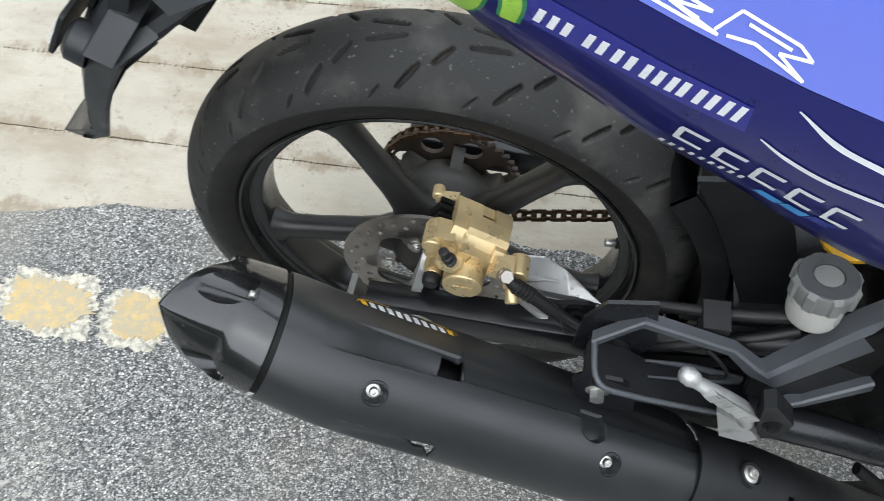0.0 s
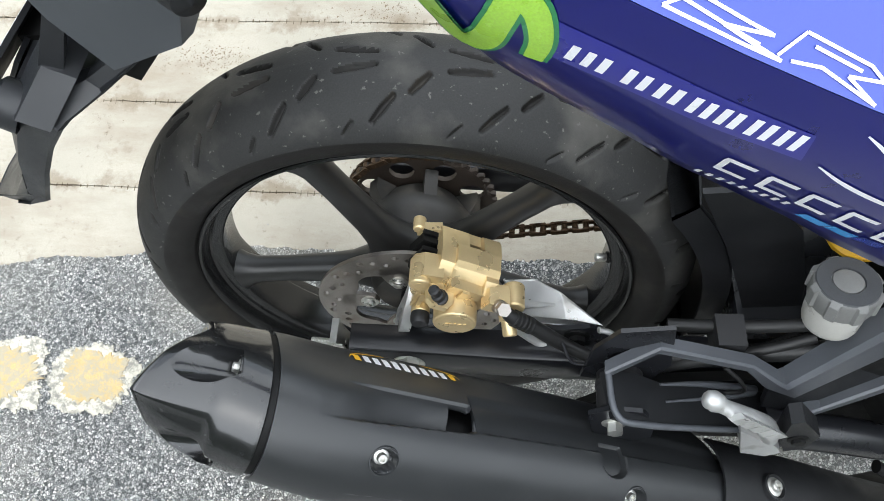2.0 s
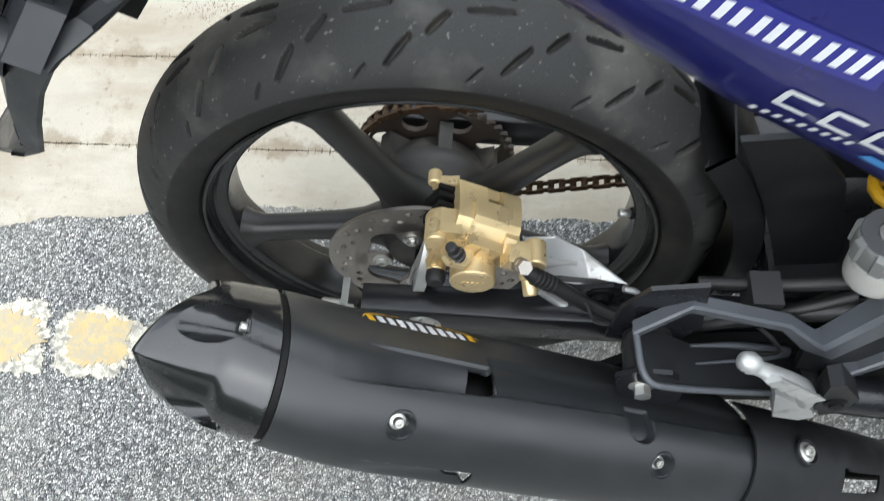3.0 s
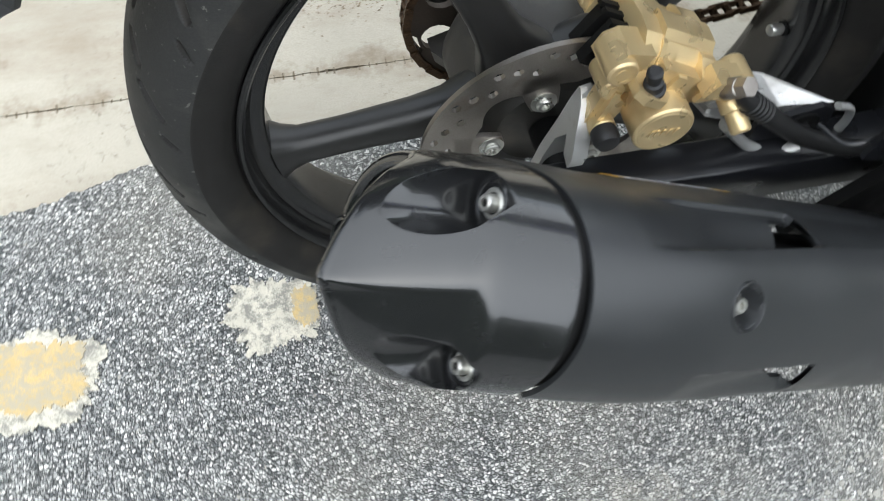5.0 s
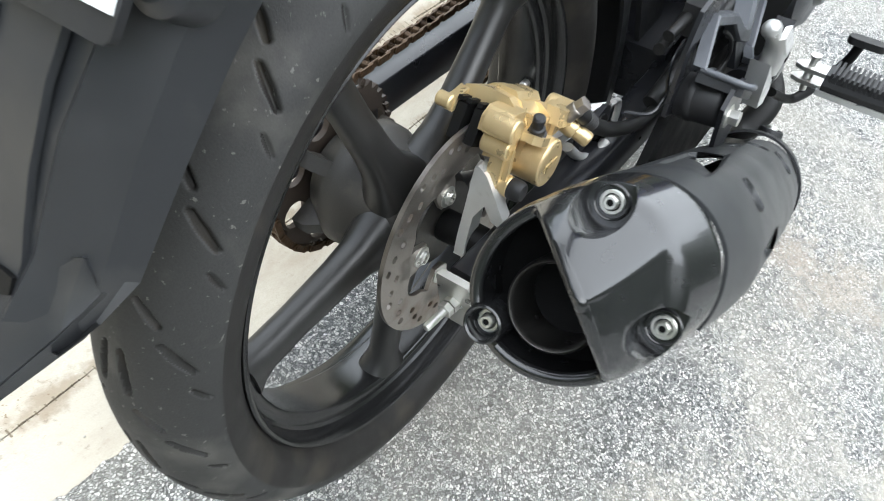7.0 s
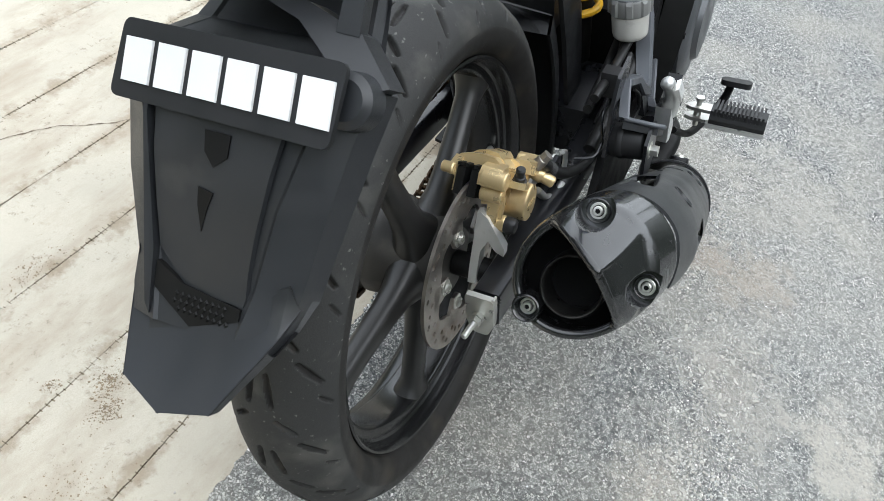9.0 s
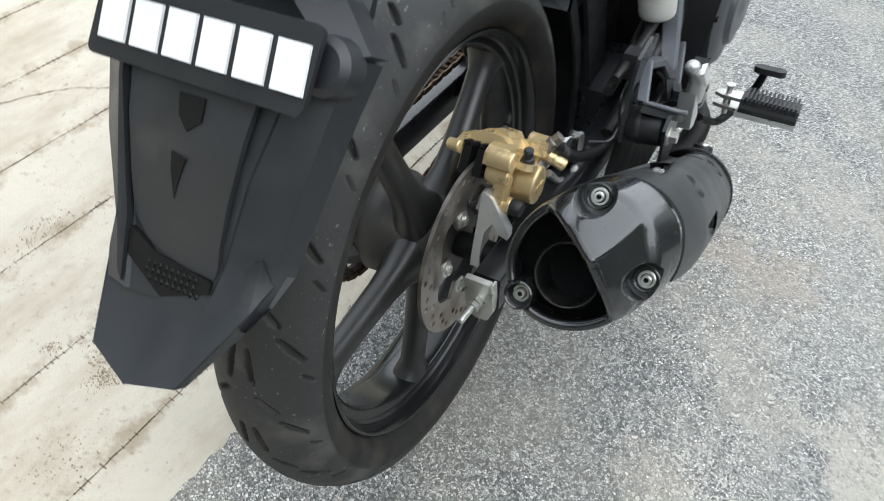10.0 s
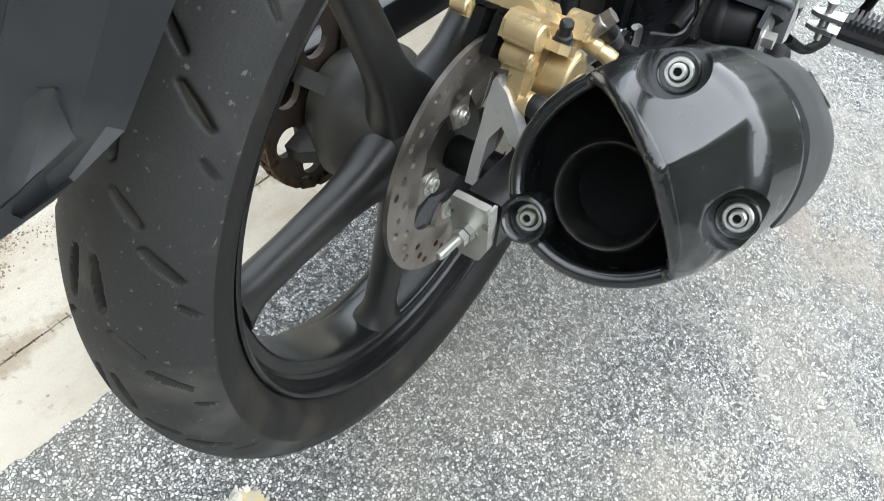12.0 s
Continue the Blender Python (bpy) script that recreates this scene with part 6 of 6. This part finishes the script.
loft(bm, [a, [p.lerp(q, 0.08) + Vector((0, 0, -0.008)) for p, q in zip(a, b)], [p.lerp(q, 0.92) + Vector((0, 0, -0.008)) for p, q in zip(a, b)], b])
edged(bm, 0.003, 2, 20)
tray_ob = part("tail_tray", bm, TRAY, bike, "matt dark grey plastic tail tray", 25)
bm = bmesh.new()
lathe(bm, [(0.0, 0.0001), (0.0, 0.008), (0.008, 0.013), (0.030, 0.014), (0.042, 0.010), (0.046, 0.0001)], (-0.092, -0.060, 0.775), (0.55, -0.8, -0.1), 24)
part("indicator_pod", bm, PLASTIC, tray_ob)
bm = bmesh.new()
tube(bm, [(-0.205, 0.118, 0.705), (-0.222, 0.095, 0.715), (-0.228, 0.050, 0.720), (-0.222, 0.022, 0.722)], 0.022, n=18)
part("plate_lamp", bm, PLASTIC, tray_ob)

# ---- inner mudguard, shock, engine and other dark machinery ahead of the wheel ----
bm = bmesh.new()
rings = []
for k in range(14):
    a = radians(-20 + 4.3 * k)
    r = 0.318
    rings.append([(r * math.cos(a) * (1 + 0.02 * f), y, AXLE + r * math.sin(a) * (1 + 0.02 * f)) for y, f in ((-0.030, -4.0), (-0.026, 0), (0.04, 1), (0.106, 0), (0.110, -4.0), (0.106, -4.0), (0.103, 0.3), (0.04, 1.4), (-0.023, 0.3), (-0.026, -4.0))])
loft(bm, rings)
edged(bm, 0.002, 1, 40)
part("inner_mudguard", bm, PLASTIC, bike, "black plastic inner mudguard ahead of the tyre", 30)
bm = bmesh.new()
extrude(bm, [(x, -0.036, z) for x, z in ((0.252, 0.522), (0.300, 0.528), (0.345, 0.470), (0.372, 0.390), (0.398, 0.285), (0.342, 0.298), (0.320, 0.360), (0.290, 0.440))], (0, 0.006, 0))
edged(bm, 0.002, 1)
part("mudguard_stay", bm, PLASTIC, bike, "black plastic mudguard stay")
bm = bmesh.new()
turns, coil = 4, []
for k in range(turns * 14 + 1):
    t = k / 14
    a = 2 * math.pi * t
    c = Vector((0.408, -0.020, 0.425)).lerp(Vector((0.388, -0.020, 0.530)), t / turns)
    coil.append(c + Vector((0.024 * math.cos(a), 0.024 * math.sin(a), 0)))
tube(bm, coil, 0.0055, n=8, steps=1)
shock = part("shock_spring", bm, YELLOW, bike, "yellow rear shock spring")
bm = bmesh.new()
rod(bm, (0.418, -0.020, 0.36), (0.380, -0.020, 0.57), 0.016, n=20)
part("shock_body", bm, DARK, shock)
# battery box under the seat and the swingarm's cross brace
bm = bmesh.new()
extrude(bm, [(x, -0.004, z) for x, z in ((0.335, 0.430), (0.325, 0.540), (0.300, 0.620), (0.300, 0.720), (0.620, 0.720), (0.620, 0.430))], (0, 0.115, 0))
edged(bm, 0.008, 2)
part("under_seat_box", bm, PLASTIC, bike, "matt black box under the seat")
bm = bmesh.new()
extrude(bm, [(0.325, -0.070, z + y) for z, y in ((0.262, 0), (0.330, 0))] + [(0.44, -0.070, 0.345), (0.44, -0.070, 0.255)], (0, 0.225, 0))
edged(bm, 0.006, 2)
part("swingarm_brace", bm, ARM, bike, "black swingarm cross brace")
bm = bmesh.new()
extrude(bm, [(x, -0.120, z) for x, z in ((0.470, 0.180), (0.700, 0.160), (0.860, 0.230), (0.880, 0.400), (0.760, 0.520), (0.560, 0.500), (0.455, 0.420))], (0, 0.26, 0))
edged(bm, 0.012, 2)
engine = part("engine", bm, DARK, bike, "dark grey engine crankcase")
bm = bmesh.new()
lathe(bm, [(0, 0.092), (0.022, 0.092), (0.030, 0.084), (0.034, 0.060), (0.042, 0.054), (0.046, 0.020), (0.046, 0.0001)], (0.635, -0.120, 0.345), (0, -1, 0), 48)
part("clutch_cover", bm, ENGINE, engine, "grey clutch cover")
bm = bmesh.new()
lathe(bm, [(0, 0.064), (0.026, 0.062), (0.034, 0.052), (0.034, 0.0001)], (0.775, -0.118, 0.300), (0, -1, 0), 40)
part("alternator_cover", bm, ENGINE, engine)
for k in range(7):
    a = 2 * math.pi * k / 7 + 0.3
    bolt(engine, (0.635 + 0.088 * math.cos(a), -0.140, 0.345 + 0.088 * math.sin(a)), (0, -1, 0), 0.005, 0.005, DARK)
bm = bmesh.new()
tube(bm, [(0.455, -0.11, 0.30), (0.46, -0.125, 0.40), (0.50, -0.13, 0.52), (0.60, -0.12, 0.66), (0.72, -0.10, 0.76)], 0.024, n=4, steps=5, flat=1.3)
edged(bm, 0.004, 2)
part("frame_spar", bm, DARK, bike, "black steel frame spar")
bm = bmesh.new()
extrude(bm, [(x, -0.120, z) for x, z in ((0.395, 0.335), (0.470, 0.290), (0.560, 0.300), (0.520, 0.430), (0.440, 0.480), (0.400, 0.430))], (0, 0.012, 0))
edged(bm, 0.003, 2)
part("pivot_plate", bm, DARK, bike, "black swingarm pivot plate")
for pts, r, nm in (([(0.215, -0.100, 0.345), (0.30, -0.105, 0.372), (0.38, -0.11, 0.40), (0.45, -0.11, 0.44)], 0.0085, "wiring_sleeve"), ([(0.24, -0.092, 0.402), (0.31, -0.095, 0.408), (0.39, -0.10, 0.43)], 0.006, "cable"), ([(0.30, -0.085, 0.33), (0.34, -0.09, 0.36), (0.37, -0.09, 0.42), (0.36, -0.08, 0.47)], 0.0045, "cable"), ([(0.29, -0.13, 0.34), (0.31, -0.135, 0.36), (0.30, -0.135, 0.385), (0.285, -0.13, 0.40)], 0.002, "cable")):
    bm = bmesh.new()
    tube(bm, pts, r, n=10)
    part(nm, bm, HOSE, bike, "black rubber cable")
bm = bmesh.new()
block(bm, (0.278, -0.118, 0.385), (0.302, -0.088, 0.418))
edged(bm, 0.003, 2)
part("cable_clip", bm, BOOT, bike)
bm = bmesh.new()
extrude(bm, [(x, -0.118, z) for x, z in ((0.165, 0.250), (0.230, 0.330), (0.330, 0.345), (0.460, 0.330), (0.480, 0.190), (0.300, 0.185))], (0, 0.010, 0))
edged(bm, 0.003, 2)
part("silencer_stay", bm, DARK, bike, "black steel plate behind the silencer")
# side stand and centre parts on the far side carry the lean
bm = bmesh.new()
tube(bm, [(0.47, 0.115, 0.20), (0.50, 0.165, 0.135), (0.55, 0.235, 0.070)], 0.011, n=12)
stand = part("side_stand", bm, DARK, bike, "black steel side stand")
bm = bmesh.new()
extrude(bm, [(0.53, 0.225, 0.066), (0.575, 0.225, 0.066), (0.575, 0.265, 0.0755), (0.53, 0.265, 0.0755)], (0, 0, 0.006))
part("stand_foot", bm, DARK, stand)
# oval sticker on the guard's inner flank: plain gold and pale bars with a gold line over them
def guard_patch(name, k0, k1, a0, a1, mat, slant=0.0, lift=0.0008):
    """A thin film on the guard between two places along it and two angles round it."""
    bm = bmesh.new()
    ends = [[(k0 + (k1 - k0) * i / 2, a0 + (a1 - a0) * j / 2, slant * (j - 1)) for i in range(3)] for j in range(3)]
    tops = [[bm.verts.new(guard_point(k + d, a, lift)) for k, a, d in row] for row in ends]
    for i in range(2):
        for j in range(2):
            bm.faces.new((tops[i][j], tops[i][j + 1], tops[i + 1][j + 1], tops[i + 1][j]))
    bmesh.ops.solidify(bm, geom=bm.faces[:], thickness=0.0005)
    return part(name, bm, mat, guard)


for k in range(11):
    t = (k - 5) / 5
    c, h = 0.005 + 0.044 * t, 5.0 * (1 - 0.35 * abs(t))
    guard_patch("sticker_bar", c - 0.0030, c + 0.0024, -104.5 - h, -104.5 + h, YELLOW if k in (0, 10) else WHITE, 0.0006)
for sign in (-1, 1):
    bm = bmesh.new()
    loft(bm, [[guard_point(0.005 + 0.051 * t, -104 - 10 * math.sqrt(max(0.0, 1 - t * t)) + d, 0.0008) for d in (-0.7, 0.7)] for t in [sign * (1 - 0.045 * k) for k in range(16)]], closed=False)
    part("sticker_line", bm, YELLOW, guard)

# concrete apron cast in long strips with rough open joints, set into the ground beside the road
pavement = tagged(new("pavement"), "cream concrete apron cast in long strips with dirty joints", "pavement", kind="structure")
JOINTS = [0.04, 0.209, 0.358, 0.510, 0.655, 0.80, 0.94, 1.09, 1.24, 1.39, 1.54, 1.69, 1.84, 1.99, 2.14]
for k, (lo, hi) in enumerate(zip(JOINTS, JOINTS[1:])):
    gap = 0.0008
    low = ragged((-4, lo + gap), (4, lo + gap), 0.006, 0.0016, k)
    high = ragged((4, hi - gap), (-4, hi - gap), 0.006, 0.0016, k + 50)
    bm = bmesh.new()
    a = [bm.verts.new((x, y, -0.0025)) for x, y in low]
    b = [bm.verts.new((x, y, -0.0025)) for x, y in reversed(high)]
    a0 = [bm.verts.new((x, y, -0.02)) for x, y in low]
    b0 = [bm.verts.new((x, y, -0.02)) for x, y in reversed(high)]
    for r, s in ((a0, a), (a, b), (b, b0)):
        for i in range(min(len(r), len(s)) - 1):
            bm.faces.new((r[i], r[i + 1], s[i + 1], s[i]))
    part("strip", bm, CONCRETE, pavement)
for box in (((-60, 2.142), (60, 60)), ((-60, 0.04), (-4.01, 2.138)), ((4.01, 0.04), (60, 2.138))):
    bm = bmesh.new()
    block(bm, (*box[0], -0.02), (*box[1], -0.0025))
    part("slab", bm, CONCRETE, pavement)
# short cross marks pressed into the concrete along each joint
bm = bmesh.new()
for k, y in enumerate(JOINTS[1:9]):
    x = -2.2
    while x < 2.2:
        x += 0.0085 + 0.004 * random.random()
        if noise.noise(Vector((x * 2.3, y * 7, 0.4))) > -0.38:
            w, h = 0.0005 + 0.0007 * random.random(), 0.0012 + 0.0045 * random.random()
            block(bm, (x - w, y - h, -0.0035), (x + w, y + h * (0.4 + random.random()), -0.0022))
TICK = material("dirty_tool_mark", (0.15, 0.12, 0.08), 0.9, vary=0.3, scale=60, fine=500, bump=0.3, dirt=(0.38, 0.34, 0.26), dirt_amount=0.5, dirt_scale=45)
marks = part("tool_mark", bm, TICK, pavement)
marks["kind"] = "stuff"


def blotch(name, mat, cx, cy, rx, ry, seed, label, category, top=0.0022, rough=0.35, square=3.0):
    """A thin flat patch on the ground with a broken outline."""
    bm = bmesh.new()
    n = 220
    pts = []
    for i in range(n):
        a = 2 * math.pi * i / n
        c, s = math.cos(a), math.sin(a)
        r = (abs(c) ** square + abs(s) ** square) ** (-1 / square)
        v = Vector((c * 1.7, s * 1.7, seed))
        r *= 1 + rough * (0.5 * noise.noise(v) + 0.32 * noise.noise(v * 4) + 0.22 * noise.noise(v * 13))
        pts.append((cx + rx * r * c, cy + ry * r * s, 0.0004))
    extrude(bm, pts, (0, 0, top - 0.0004))
    return tagged(new(name, finish(bm, mat, name)), label, category, kind="structure")


blotch("road_marking", PAINT_WHITE, -0.660, -0.090, 0.092, 0.052, 1.3, "worn cracked white edge of an old road marking", "road marking", rough=0.5)
blotch("road_marking", PAINT_WHITE, -0.500, -0.088, 0.060, 0.046, 2.6, "worn cracked white edge of an old road marking", "road marking", rough=0.5)
blotch("road_marking", PAINT_YELLOW, -0.662, -0.092, 0.072, 0.040, 5.2, "flaking yellow road marking paint on asphalt", "road marking", top=0.0034, rough=0.6)
blotch("road_marking", PAINT_YELLOW, -0.496, -0.088, 0.048, 0.036, 7.7, "flaking yellow road marking paint on asphalt", "road marking", top=0.0034, rough=0.6)
blotch("road_marking", PAINT_WHITE, -0.252, -0.066, 0.044, 0.038, 9.4, "small flaking white scrap of old road marking", "road marking", rough=0.7)
blotch("road_marking", PAINT_YELLOW, -0.218, -0.062, 0.013, 0.020, 12.0, "small flaking yellow scrap of old road marking", "road marking", top=0.0034, rough=0.6)


def flecks(name, mat, cx, cy, sx, sy, count, big, seed, label, category, base=0.0):
    """A scatter of small flat crumbs and smears pressed into the ground, thickest in the middle."""
    rnd = random.Random(seed)
    bm = bmesh.new()
    for _ in range(count):
        x, y = rnd.gauss(cx, sx), rnd.gauss(cy, sy)
        r = big * (0.25 + rnd.random() ** 3)
        n = 7
        ph, st = rnd.random() * 6.28, 0.6 + 0.8 * rnd.random()
        top = base + 0.0003 + 0.0007 * rnd.random()
        pts = []
        for i in range(n):
            a = 2 * math.pi * i / n
            q = r * (0.6 + 0.7 * rnd.random())
            px_, py_ = q * math.cos(a) * st, q * math.sin(a)
            pts.append((x + px_ * math.cos(ph) - py_ * math.sin(ph), y + px_ * math.sin(ph) + py_ * math.cos(ph)))
        low = [bm.verts.new((a, b, base - 0.001)) for a, b in pts]
        hi = [bm.verts.new((x + (a - x) * 0.8, y + (b - y) * 0.8, top)) for a, b in pts]
        bm.faces.new(hi)
        for i in range(n):
            j = (i + 1) % n
            bm.faces.new((low[i], low[j], hi[j], hi[i]))
    return tagged(new(name, finish(bm, mat, name)), label, category, kind="stuff")


flecks("cement_spill", SPILL, 0.33, -0.43, 0.09, 0.045, 900, 0.0034, 3, "pale crumbs of spilt cement on asphalt", "cement spill")
flecks("cement_spill", SPILL, 0.12, -0.40, 0.05, 0.03, 420, 0.0032, 4, "pale crumbs of spilt cement on asphalt", "cement spill")
flecks("cement_spill", SPILL, 0.62, -0.33, 0.14, 0.04, 700, 0.0036, 5, "pale crumbs of spilt cement on asphalt", "cement spill")
flecks("cement_spill", SPILL, -0.62, -0.36, 0.07, 0.06, 800, 0.0034, 6, "pale crumbs of spilt cement on asphalt", "cement spill")
flecks("cement_spill", SPILL, -0.36, -0.10, 0.16, 0.10, 240, 0.0022, 7, "fine pale grit lying on the road", "grit")
flecks("dirt", DIRT, -0.10, 0.30, 0.06, 0.014, 520, 0.0012, 8, "dark dirt crumbs by a concrete joint", "dirt", base=-0.0023)
flecks("dirt", DIRT, -0.40, 0.44, 0.035, 0.014, 400, 0.0012, 9, "dark dirt crumbs on the concrete", "dirt", base=-0.0023)
flecks("dirt", DIRT, 0.10, 0.55, 0.35, 0.20, 320, 0.0010, 10, "dark dirt crumbs on the concrete", "dirt", base=-0.0023)
flecks("dirt", DIRT, -0.33, 0.25, 0.03, 0.02, 240, 0.0012, 11, "dark dirt crumbs on the concrete", "dirt", base=-0.0023)
flecks("dirt", DIRT, -0.197, 0.322, 0.014, 0.009, 260, 0.0014, 30, "dark dirt crumbs on the concrete", "dirt", base=-0.0023)
flecks("dirt", DIRT, -0.230, 0.296, 0.014, 0.009, 260, 0.0014, 31, "dark dirt crumbs on the concrete", "dirt", base=-0.0023)
flecks("dirt", DIRT, -0.240, 0.375, 0.006, 0.005, 80, 0.0014, 32, "dark dirt crumbs on the concrete", "dirt", base=-0.0023)
flecks("dirt", DIRT, -0.122, 0.529, 0.03, 0.01, 180, 0.0014, 33, "dark dirt crumbs on the concrete", "dirt", base=-0.0023)

# an old curved crack in the concrete, filled with dirt
bm = bmesh.new()
line = curve_points([(x, y, 0) for x, y in [(0.254, 0.64), (0.197, 0.666), (0.156, 0.7), (0.115, 0.732), (0.051, 0.761), (-0.001, 0.776)]], 24)
rows = []
for k, p in enumerate(line):
    q = line[min(k + 1, len(line) - 1)] - line[max(k - 1, 0)]
    side = Vector((-q.y, q.x, 0)).normalized()
    w = 0.0012 * (1 + 1.4 * noise.noise(p * 90))
    c = p + side * 0.004 * noise.noise(p * 35)
    rows.append([(c + side * s * max(w, 0.0004)).to_tuple()[:2] + (-0.0020,) for s in (-1, 1)])
loft(bm, rows, closed=False)
tagged(new("crack", finish(bm, JOINT, "crack")), "thin dirty crack in the concrete", "crack", kind="structure")

# unseen far ring of trees, its uneven height set to block low sky light
bm = bmesh.new()
rows = [[], [], [], []]
for i in range(240):
    a = 2 * math.pi * i / 240
    c, s = math.cos(a), math.sin(a)
    h = 8.6 - 3.0 * c - 3.4 * s + 2.2 * noise.noise(Vector((c * 3, s * 3, 0.3))) + 1.3 * noise.noise(Vector((c * 11, s * 11, 1.7))) + 0.7 * noise.noise(Vector((c * 40, s * 40, 2.9)))
    for row, (f, r) in zip(rows, ((0.0, 17.0), (0.35, 16.4), (0.75, 16.8), (1.0, 17.6))):
        row.append((c * (r + 0.6 * noise.noise(Vector((c * 14, s * 14, f * 4)))), s * (r + 0.6 * noise.noise(Vector((c * 14, s * 14, f * 4)))), -0.05 + f * h))
loft(bm, rows, True, False)
LEAVES = material("far_foliage", (0.045, 0.065, 0.03), 0.9, vary=0.6, scale=0.8, fine=5.0, bump=0.0, dirt=(0.02, 0.026, 0.014), dirt_amount=0.6, dirt_scale=1.6)
tagged(new("backdrop", finish(bm, LEAVES, "backdrop")), "unseen far ring of dark green trees that blocks low sky light", "trees", kind="structure")
